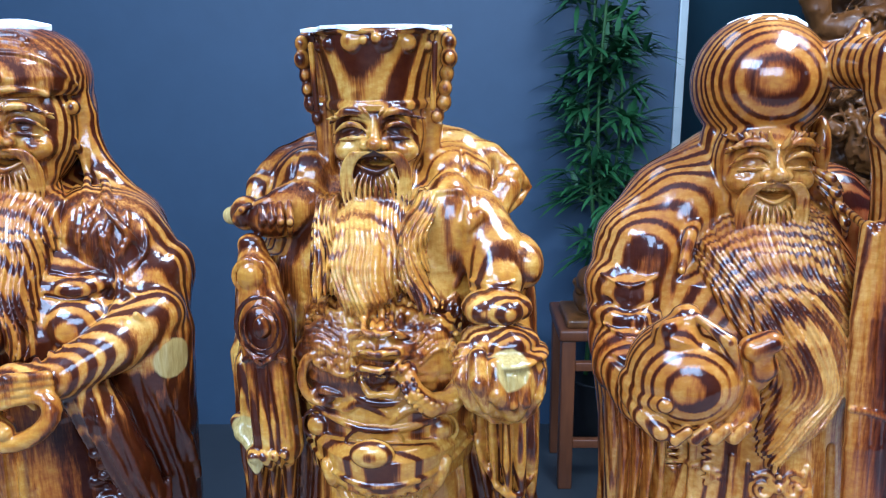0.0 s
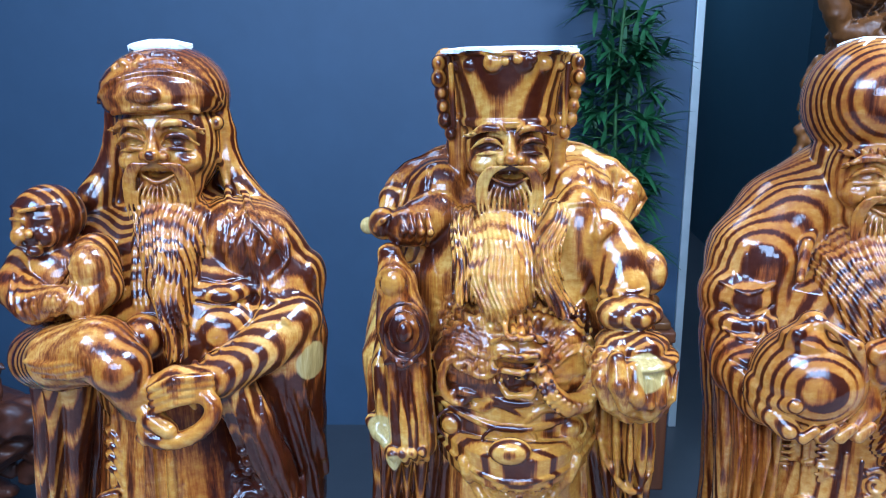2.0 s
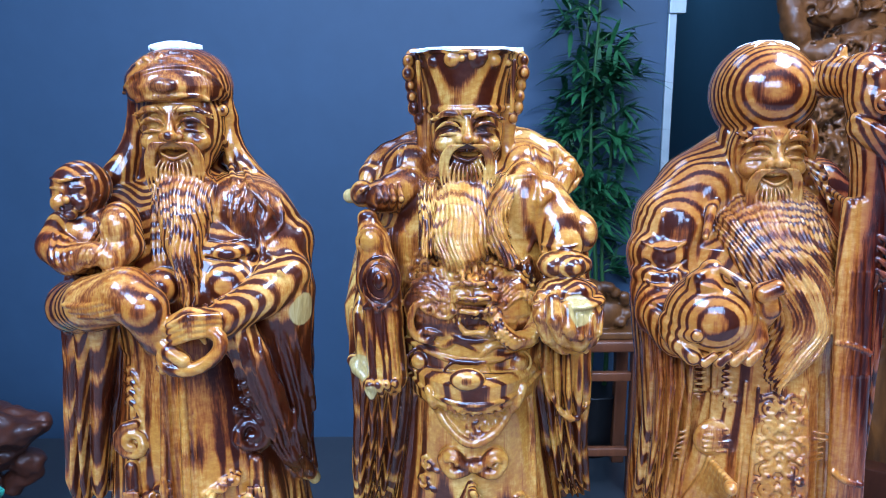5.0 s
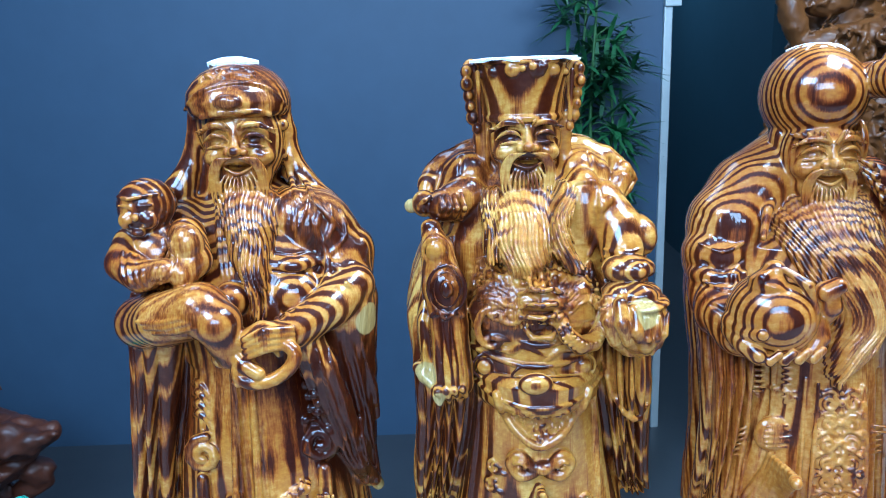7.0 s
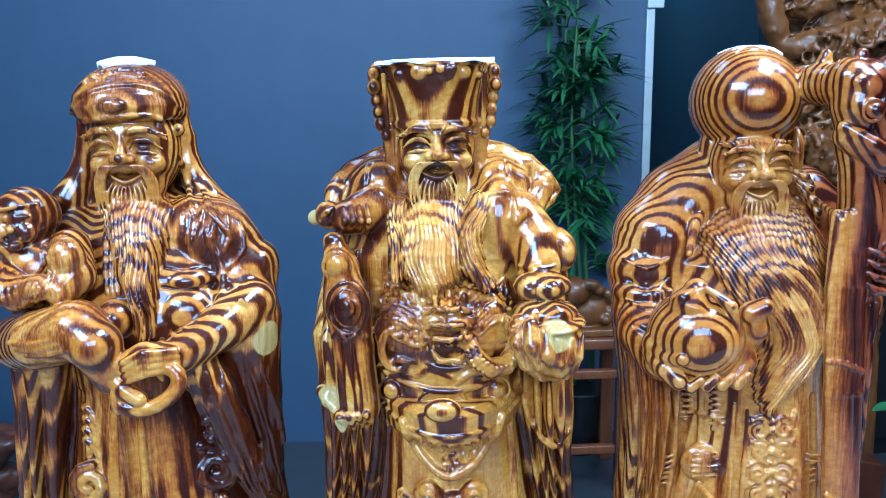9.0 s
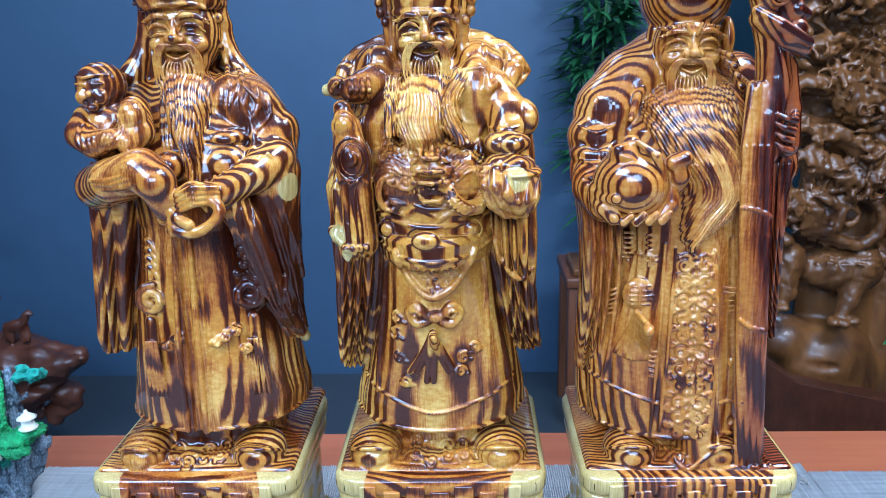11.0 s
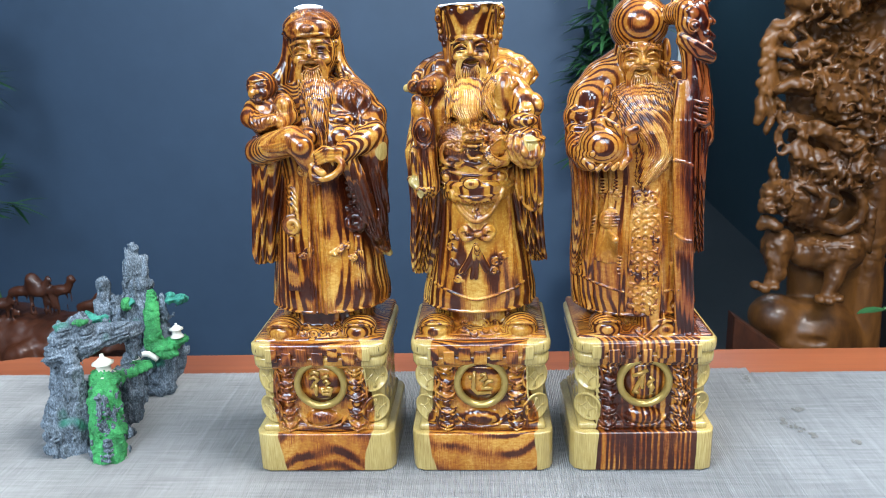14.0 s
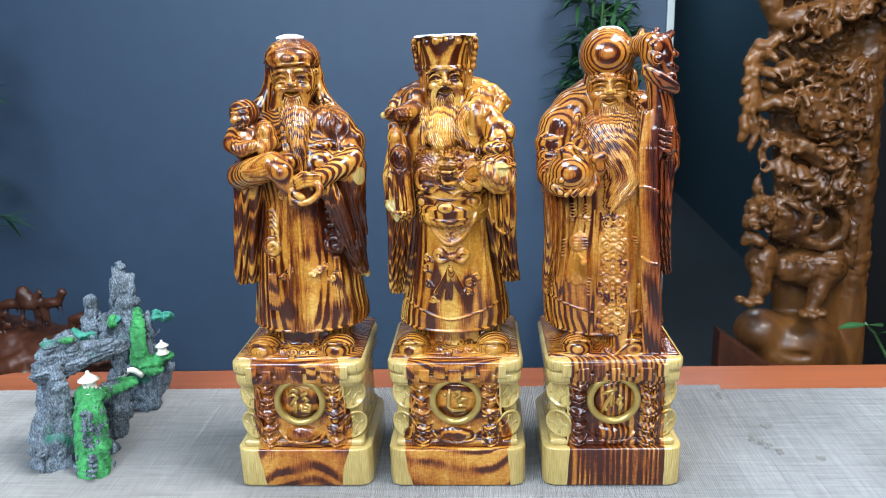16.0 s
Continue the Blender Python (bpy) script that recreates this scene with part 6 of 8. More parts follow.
    # beard: a broad wavy fall, side locks
    hair(F, [(0.3069, -0.0071, -0.032, 0.006, 0.0115), (0.3126, -0.0056, -0.03, 0.012, 0.0145), (0.3235, -0.0059, -0.024, 0.0144, 0.0165), (0.3343, -0.0048, -0.016, 0.0145, 0.0165), (0.3417, -0.0033, -0.009, 0.0141, 0.0135), (0.3465, -0.0033, -0.004, 0.0104, 0.0115)],
         [(-0.0029, 0.3518), (-0.0049, 0.3382), (-0.0043, 0.3231), (0, 0.3088)], 0.0019, 0.001, 1.0)
    hair(F, [(0.3095, 0.0159, -0.036, 0.005, 0.0095), (0.317, 0.0113, -0.033, 0.0053, 0.0105), (0.3279, 0.0095, -0.028, 0.005, 0.0115), (0.3387, 0.0129, -0.022, 0.0051, 0.011), (0.3459, 0.0159, -0.014, 0.0042, 0.01)],
         [(0.0152, 0.3468), (0.0094, 0.3334), (0.0092, 0.3224), (0.0171, 0.3104)], 0.0019, 0.001, 2.0)
    hair(F, [(0.3135, -0.0208, -0.034, 0.0032, 0.008), (0.3287, -0.0215, -0.026, 0.0041, 0.0095), (0.3438, -0.0201, -0.014, 0.0037, 0.0095)],
         [(-0.0195, 0.3469), (-0.0209, 0.332), (-0.019, 0.3146)], 0.0018, 0.001, 3.0)


def elder_with_staff(F):
    mound(F, (-0.030, 0.016), 6)
    F.drape([(0.1422, -0.0022, -0.001, 0.0542, 0.0468), (0.1569, -0.0038, -0.002, 0.0536, 0.046), (0.189, -0.0046, -0.003, 0.0524, 0.044), (0.22, -0.003, -0.003, 0.0465, 0.043), (0.2501, -0.0029, -0.003, 0.04, 0.041), (0.2792, -0.0045, 0, 0.0384, 0.04)], 0.004, 16, 0.0022, 1.0, 0.0)
    F.drape([(0.2495, -0.0047, 0, 0.045, 0.041), (0.2888, -0.0042, 0, 0.0472, 0.042), (0.3124, -0.005, 0.004, 0.0429, 0.038), (0.3307, -0.0021, 0.01, 0.0334, 0.029), (0.3456, 0.0006, 0.014, 0.0224, 0.018)], 0.006)
    # shoulder, upper arm and rolled sleeve on the peach side
    F.tube([(-0.013, 0.008, 0.3452), (-0.0299, 0.004, 0.3334), (-0.0422, -0.002, 0.3194), (-0.0472, -0.006, 0.3037)], [0.0195, 0.0205, 0.0205, 0.0185], 0.005)
    F.ell((-0.051, -0.008, 0.3082), (0.0155, 0.017, 0.013), 0.004)
    F.ell((-0.0515, -0.013, 0.299), (0.0145, 0.016, 0.0085), 0.003)
    F.tube([(-0.0522, -0.014, 0.2919), (-0.0529, -0.028, 0.2835), (-0.0507, -0.04, 0.276)], [0.0135, 0.0125, 0.0095], 0.002)
    for i in range(4):
        line(F, [(-0.062, 0.3145 - i * 0.0082), (-0.053, 0.3115 - i * 0.0082), (-0.043, 0.3155 - i * 0.0082)], [0.0007, 0.0014, 0.0007], 0.0008, 0, i % 2 == 1)
    F.drape([(0.169, -0.0508, -0.004, 0.0071, 0.012), (0.1913, -0.048, -0.008, 0.0107, 0.02), (0.2225, -0.0461, -0.01, 0.0112, 0.024), (0.2524, -0.0457, -0.01, 0.013, 0.028), (0.2811, -0.0479, -0.006, 0.0137, 0.03), (0.302, -0.0483, 0, 0.012, 0.028)], 0.003, 14, 0.0036, 0.9)
    # sleeve and arm on the staff side
    F.tube([(0.0258, 0.008, 0.3348), (0.0372, 0.004, 0.323), (0.0478, -0.004, 0.307), (0.0467, -0.012, 0.2891)], [0.016, 0.0145, 0.012, 0.012], 0.004)
    F.drape([(0.1883, 0.0517, -0.004, 0.0057, 0.012), (0.2197, 0.0449, -0.006, 0.0095, 0.02), (0.2598, 0.0419, -0.008, 0.0114, 0.024), (0.2932, 0.0425, -0.006, 0.0131, 0.024), (0.3114, 0.0432, 0, 0.011, 0.02)], 0.003, 12, 0.003, 0.2)
    hem(F, 0.1434, -0.0022, -0.001, 0.0539, 0.0466)
    cloth(F, 3.0)
    # straight staff with a flat striped front and two notched rings
    for o in (-0.0056, -0.0019, 0.0019, 0.0056):
        F.tube([(0.0335 + o, -0.0475, 0.1215), (0.0292 + o, -0.0468, 0.2), (0.0265 + o, -0.045, 0.26), (0.0252 + o, -0.041, 0.305), (0.0262 + o * 0.8, -0.036, 0.335)], 0.0027, 0.001)
    line(F, [(0.0238, 0.15), (0.0205, 0.2), (0.0178, 0.255)], 0.0022, 0.0006, 0, True)
    line(F, [(0.0432, 0.15), (0.0385, 0.2), (0.0358, 0.255)], 0.0028, 0.0006, 0, True)
    for pts in ([(0.0185, 0.2746), (0.025, 0.2735), (0.0332, 0.2701)], [(0.0209, 0.2145), (0.0274, 0.2098), (0.0379, 0.2073)]):
        line(F, pts, 0.0012, 0.0004)
    # raised forearm with a striped sleeve
    F.tube([(0.0306, -0.034, 0.3012), (0.0313, -0.033, 0.3189), (0.034, -0.031, 0.3361), (0.0322, -0.03, 0.3533), (0.0258, -0.03, 0.3667)], [0.0085, 0.0088, 0.0088, 0.0078, 0.0052], 0.002)
    F.tube([(0.0442, -0.028, 0.3046), (0.0436, -0.027, 0.3225), (0.0408, -0.027, 0.3428), (0.0361, -0.028, 0.3554)], [0.0075, 0.0072, 0.006, 0.0045], 0.002)
    line(F, [(0.0278, 0.3647), (0.0346, 0.3469), (0.0373, 0.3322), (0.0369, 0.3199)], [0.0006, 0.0016, 0.0018, 0.0008], 0.0006)
    line(F, [(0.02, 0.3659), (0.0207, 0.3472), (0.0229, 0.3329), (0.0224, 0.3206)], [0.0006, 0.0014, 0.0014, 0.0008], 0.0006)
    # knotted head of the staff: cross bar from the brow, stubs, slanted beam
    F.tube([(0.0176, -0.008, 0.3873), (0.0205, -0.018, 0.388), (0.0247, -0.026, 0.3872), (0.029, -0.03, 0.3862)], [0.0085, 0.0088, 0.0095, 0.0098], 0.0015)
    F.tube([(0.0261, -0.028, 0.3891), (0.0272, -0.031, 0.3798), (0.0286, -0.03, 0.3678)], [0.0095, 0.0092, 0.007], 0.0015)
    F.tube([(0.0344, -0.028, 0.3889), (0.0363, -0.03, 0.3795), (0.0383, -0.03, 0.3676)], [0.009, 0.0085, 0.0075], 0.0015)
    for a, b in (((0.0194, -0.018, 0.3929), (0.0209, -0.018, 0.3997)), ((0.0186, -0.016, 0.3917), (0.0146, -0.018, 0.3927)), ((0.0302, -0.026, 0.3925), (0.0313, -0.026, 0.3997)), ((0.0377, -0.028, 0.3923), (0.0427, -0.028, 0.3975)), ((0.0387, -0.03, 0.3846), (0.0467, -0.03, 0.3802)), ((0.0388, -0.032, 0.3729), (0.0468, -0.032, 0.3689))):
        m = tuple(0.5 * (p + q) for p, q in zip(a, b))
        F.tube([a, m, b], [0.0056, 0.0034, 0.0026], 0.0016)
    for c, r in (((0.031, -0.038, 0.3776), 0.004), ((0.0251, -0.036, 0.3886), 0.0035), ((0.0303, -0.036, 0.3901), 0.003), ((0.0433, -0.032, 0.3805), 0.0036), ((0.0404, -0.034, 0.3713), 0.0048), ((0.0427, -0.028, 0.3968), 0.003)):
        F.ell(c, (r, r, r * 0.9), 0.0012)
    F.ring((0.0301, -0.04, 0.3776), 0.0042, 0.0008, 0.0004)
    F.tube([(0.0212, -0.036, 0.3708), (0.0317, -0.039, 0.3641), (0.0461, -0.039, 0.3558)], [0.003, 0.0036, 0.0026], 0.0006)
    F.tube([(0.0232, -0.034, 0.3673), (0.0363, -0.035, 0.3585), (0.0457, -0.034, 0.3529)], [0.005, 0.0066, 0.0045], 0.001)
    F.tube([(0.0417, -0.033, 0.3618), (0.043, -0.031, 0.3526)], [0.006, 0.0038], 0.0015)
    # hand: slim fingers round the staff
    for i in range(4):
        F.tube([(0.0455 - 0.0004 * i, -0.034, 0.3205 - i * 0.0052), (0.0428 - 0.0002 * i, -0.0405, 0.3178 - i * 0.005), (0.0375, -0.0425, 0.3192 - i * 0.005), (0.034, -0.042, 0.3212 - i * 0.0048)], [0.0021, 0.002, 0.0016, 0.001], 0.0005)
    # large pointed peach with leaf, hand and fingers
    F.ell((-0.0383, -0.046, 0.2881), (0.0198, 0.0185, 0.0192), 0.0008)
    F.tube([(-0.0419, -0.05, 0.3035), (-0.0403, -0.05, 0.3088), (-0.0374, -0.048, 0.3116)], [0.009, 0.005, 0.0015], 0.002)
    F.tube([(-0.0507, -0.05, 0.2975), (-0.047, -0.054, 0.3068), (-0.0389, -0.052, 0.3116)], [0.0018, 0.0028, 0.0012], 0.0008)
    F.tube([(-0.0383, -0.054, 0.3109), (-0.0292, -0.058, 0.3041), (-0.0245, -0.058, 0.2926)], [0.0012, 0.0026, 0.0014], 0.0008)
    F.tube([(-0.018, -0.048, 0.2856), (-0.0163, -0.052, 0.2933), (-0.0178, -0.054, 0.2998)], [0.0055, 0.0058, 0.0042], 0.001)
    F.tube([(-0.0196, -0.054, 0.2999), (-0.0146, -0.055, 0.3025), (-0.0104, -0.052, 0.3003)], [0.0045, 0.0038, 0.0018], 0.0006)
    F.tube([(-0.0205, -0.052, 0.2863), (-0.0198, -0.054, 0.2793), (-0.0244, -0.056, 0.2735)], [0.0045, 0.0042, 0.003], 0.0008)
    F.tube([(-0.0544, -0.046, 0.2853), (-0.0518, -0.054, 0.2828), (-0.0482, -0.06, 0.2837)], [0.006, 0.0046, 0.0034], 0.0008)
    F.tube([(-0.0543, -0.046, 0.2817), (-0.0526, -0.054, 0.2774), (-0.0486, -0.058, 0.2735)], [0.006, 0.005, 0.004], 0.0008)
    for i in range(4):
        F.tube([((-0.048, -0.06, 0.2747)[0] + i * 0.0062, -0.0565, 0.2745 - 0.0004 * i), ((-0.0444, -0.06, 0.2719)[0] + i * 0.0062, -0.0605, 0.2715 + 0.0002 * i), ((-0.0409, -0.06, 0.2741)[0] + i * 0.0062, -0.0615, 0.275 + 0.0004 * i)], [0.0022, 0.0024, 0.0018], 0.0005)
    # head: high domed brow
    F.ell((-0.0041, 0.002, 0.3808), (0.0240, 0.0255, 0.0240), 0.004)
    F.ell((-0.0058, -0.003, 0.3818), (0.0205, 0.0205, 0.0178), 0.004)
    face(F, (-0.0048, -0.006, 0.3518), 0.0178, 1.12, 1.15)
    F.tube([(0.0023, 0.018, 0.3585), (0.0048, 0.02, 0.3299)], [0.018, 0.028], 0.006)
    for s in (-1, 1):
        x, z = (-0.0056, 0.364)
        for i in range(7):
            F.tube([(x + s * (0.0015 + i * 0.0019), -0.0245 + i * 0.0012, z - 0.0035 + 0.0004 * i), (x + s * (0.004 + i * 0.002), -0.0252 + i * 0.0016, z + 0.0018 - 0.0003 * i)], [0.001, 0.0007], 0.0004)
    for c in ((-0.0203, 0, 0.3569), (0.0187, 0, 0.3566)):
        F.ell(c, (0.004, 0.007, 0.0125), 0.0012)
        F.ell((c[0], c[1] - 0.003, c[2] - 0.0125), (0.0046, 0.0052, 0.0068), 0.0015)
    # collar folds
    F.tube([(-0.0238, -0.01, 0.3373), (-0.0316, -0.02, 0.33), (-0.0363, -0.028, 0.3185)], [0.0025, 0.0025, 0.0015], 0.0015)
    for i in range(4):
        F.tube([(0.009 + i * 0.0026, -0.014, 0.353 - i * 0.004), (0.0155 + i * 0.0022, -0.02, 0.349 - i * 0.0052), (0.0215 + i * 0.001, -0.016, 0.344 - i * 0.0055)], [0.0008, 0.0017, 0.0008], 0.0012)
    # sweeping beard
    hair(F, [(0.2518, -0.0054, -0.036, 0.0028, 0.0105), (0.2584, -0.0038, -0.034, 0.0097, 0.0135), (0.2672, 0.001, -0.031, 0.017, 0.0165), (0.2808, 0.0041, -0.029, 0.0193, 0.0185), (0.2967, 0.0008, -0.026, 0.0233, 0.02), (0.3124, -0.0024, -0.021, 0.027, 0.0205), (0.3256, -0.0031, -0.015, 0.0258, 0.019), (0.3347, -0.0011, -0.008, 0.0204, 0.015), (0.3398, 0.0004, -0.002, 0.0117, 0.011)],
         [(-0.0149, 0.3449), (-0.0163, 0.3342), (-0.0124, 0.3212), (-0.0031, 0.3072), (0.0072, 0.2945), (0.0112, 0.2844), (0.0077, 0.2744), (-0.0008, 0.264), (-0.0103, 0.2541)], 0.0019, 0.001, 0.3, 0.001, 0.9)
    # embroidered panel: raised strip full of curls
    F.drape([(0.1106, 0.006, -0.012, 0.002, 0.041), (0.1221, 0.0072, -0.008, 0.018, 0.043), (0.1694, 0.0062, -0.008, 0.0156, 0.0425), (0.2105, 0.006, -0.007, 0.0132, 0.0415), (0.244, 0.0058, -0.006, 0.0115, 0.04)], 0.0006)
    x0 = (-0.0026, 0.1961)[0]
    for i in range(11):
        z = 0.1475 + 0.0096 * i
        for s in (-1, 1):
            F.curl(x0 + s * 0.0052, z, 0.0037, 0.0011, 1.35, 1.2 + 0.9 * (i % 3), s)
            F.curl(x0 + s * 0.0098, z + 0.0046, 0.0025, 0.0009, 1.1, 2.4 - 0.8 * (i % 2), -s)
            line(F, [(x0 + s * 0.0012, z + 0.0032), (x0 + s * 0.0045, z + 0.0056), (x0 + s * 0.0085, z + 0.0044)], [0.0007, 0.0012, 0.0007], 0.0003)
        bead(F, x0, z, 0.0016, 0.0019, 0.0022, 0.0003)
        bead(F, x0, z + 0.0046, 0.0011, 0.0011, 0.0018, 0.0003)
    line(F, [(-0.0175, 0.138), (-0.0156, 0.1815), (-0.0142, 0.2206), (-0.0131, 0.2523)], 0.0011)
    line(F, [(0.0154, 0.1385), (0.0125, 0.181), (0.0097, 0.2201), (0.0079, 0.2509)], 0.0011)
    F.cord([(-0.0175, 0.138), (-0.0012, 0.1248), (0.0154, 0.1385)], 0.0013)
    # cord, hooked bars, round medallion, tassel
    line(F, [(-0.0303, 0.2657), (-0.0297, 0.2447), (-0.0298, 0.2333)], 0.0015)
    for s in (-1, 1):
        c = (-0.0301, 0.2447)
        line(F, [(c[0], c[1] + 0.003), (c[0] + s * 0.0045, c[1] + 0.0035), (c[0] + s * 0.0065, c[1]), (c[0] + s * 0.0045, c[1] - 0.003)], [0.0012, 0.0017, 0.0017, 0.001])
    x, z = (-0.0296, 0.2257)
    bead(F, x, z, 0.0092, 0.0092, 0.0042)
    y = F.front(x, z)
    for i in range(5):
        for s in (-1, 1):
            F.cord([(x + s * 0.001, z - 0.0052 + i * 0.0026), (x + s * (0.0062 - 0.0007 * abs(i - 2)), z - 0.0052 + i * 0.0026)], 0.0006, 0.0003)
    for i in range(9):
        u = (i - 4) / 4
        line(F, [(x + u * 0.0012, z - 0.0105), (x - 0.0008 + u * 0.0032, z - 0.019), (x - 0.003 + u * 0.0085, z - 0.037 + 0.002 * abs(u))], [0.0019, 0.0015, 0.0013], 0.0003)
    bead(F, x, z - 0.0115, 0.003, 0.003, 0.004)
    for i in range(6):
        F.cord([(x - 0.0095, 0.2585 - i * 0.0028), (x - 0.002, 0.2585 - i * 0.0028)], 0.0007)
        F.cord([(x + 0.0025, 0.2585 - i * 0.0028), (x + 0.0095, 0.2585 - i * 0.0028)], 0.0007)
        F.cord([(x - 0.0155, 0.2265 - i * 0.003), (x - 0.0105, 0.228 - i * 0.003)], 0.0008)
        F.cord([(x + 0.0055, 0.1805 + i * 0.003), (x + 0.0105, 0.1795 + i * 0.003)], 0.0008)
        F.cord([((0.0136, 0.2248)[0], 0.2165 + i * 0.0028), ((0.02, 0.2247)[0], 0.2165 + i * 0.0028)], 0.0007)
    # robe edges and hems
    line(F, [(-0.0421, 0.2683), (-0.0403, 0.2307), (-0.0427, 0.1968), (-0.0464, 0.172)], 0.0013)
    line(F, [(-0.0181, 0.2538), (-0.0188, 0.2207), (-0.0203, 0.1816), (-0.0219, 0.1432)], 0.0010)
    line(F, [(-0.0531, 0.1731), (-0.0397, 0.1689), (-0.0188, 0.1645)], 0.0009)
    line(F, [(0.0152, 0.163), (0.0263, 0.1663)], 0.0009)


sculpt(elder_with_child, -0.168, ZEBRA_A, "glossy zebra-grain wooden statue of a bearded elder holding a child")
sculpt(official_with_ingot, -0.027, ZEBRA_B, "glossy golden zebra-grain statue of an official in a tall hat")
sculpt(elder_with_staff, 0.113, ZEBRA_C, "glossy zebra-grain statue of an elder with peach and staff")


# torn white foam pads left on the heads
def foam_pad(x, y, z, w, d, h, seed, tilt=0.0, droop=0.0):
    """A thin torn sheet, sagging by droop towards its ragged rim."""
    bm, rnd = bmesh.new(), random.Random(seed)
    n = 30
    rim = []
    for i in range(n):
        a, g = 2 * math.pi * i / n, rnd.uniform(0.84, 1.06)
        cx, cy = math.cos(a), math.sin(a)
        rim.append((math.copysign(abs(cx) ** 0.6, cx) * w * g, math.copysign(abs(cy) ** 0.6, cy) * d * g, rnd.uniform(0.7, 1.25) * h, rnd.uniform(-0.3, 0.9) * h))
    sheets = []
    for top in (0, 1):
        rows = []
        for f in (0.35, 0.7, 1.0):
            rows.append([bm.verts.new((x + sx * f, y + sy * f, z + tilt * sx * f - droop * f * f - (sag if f == 1.0 and droop else 0) + (t if f == 1.0 else h) * top)) for sx, sy, t, sag in rim])
        for u, v in zip(rows, rows[1:]):
            for i in range(n):
                q = (u[i], u[(i + 1) % n], v[(i + 1) % n], v[i])
                bm.faces.new(q[::-1] if top else q)
        bm.faces.new(rows[0] if top else rows[0][::-1])
        sheets.append(rows[-1])
    for i in range(n):
        k = (i + 1) % n
        bm.faces.new((sheets[0][i], sheets[0][k], sheets[1][k], sheets[1][i]))
    bmesh.ops.recalc_face_normals(bm, faces=bm.faces)
    tagged(mesh_ob("foam_pad", bm, FOAM, None, "", False), "torn white packing foam pad stuck on a statue's head", "packing foam", "foam pads on the heads")


foam_pad(-0.1665, 0.294, 0.4058, 0.0115, 0.0105, 0.0014, 1, 0.0, 0.0026)
foam_pad(-0.0297, 0.2908, 0.4018, 0.0258, 0.0288, 0.0011, 2, 0.004, 0.0007)
foam_pad(0.110, 0.287, 0.4039, 0.0120, 0.0115, 0.0013, 3, 0.0, 0.0030)


# ---- miniature rockery on the runner ----
def crag(amp, seed):
    """Upright cracks and ledges for rock."""
    def f(x, y, z):
        bed = smoothstep(0.084, 0.092, z) * smoothstep(0.128, 0.12, z) * smoothstep(0.35, 0.33, y)
        upright = 0.7 * (ridges(x, y, z * 0.3, 80, seed) - 0.4) + 0.85 * (ridges(x, y, z * 0.4, 190, seed + 1) - 0.42) + 0.28 * (ridges(x, y, z * 0.7, 400, seed + 2) - 0.45)
        layered = 0.5 * (ridges(x * 0.25, y * 0.25, z - 0.12 * x, 170, seed + 4) - 0.42) + 0.6 * (ridges(x * 0.3, y * 0.3, z - 0.12 * x, 330, seed + 5) - 0.45)
        return amp * (upright * (1 - 0.75 * bed) + layered * bed)
    return f


rockery = tagged(new("rockery"), "miniature blue-grey rock landscape with green moss and tiny pavilions", "rockery")
R_LO, R_HI = (-0.475, 0.215, 0.0), (-0.255, 0.46, 0.215)


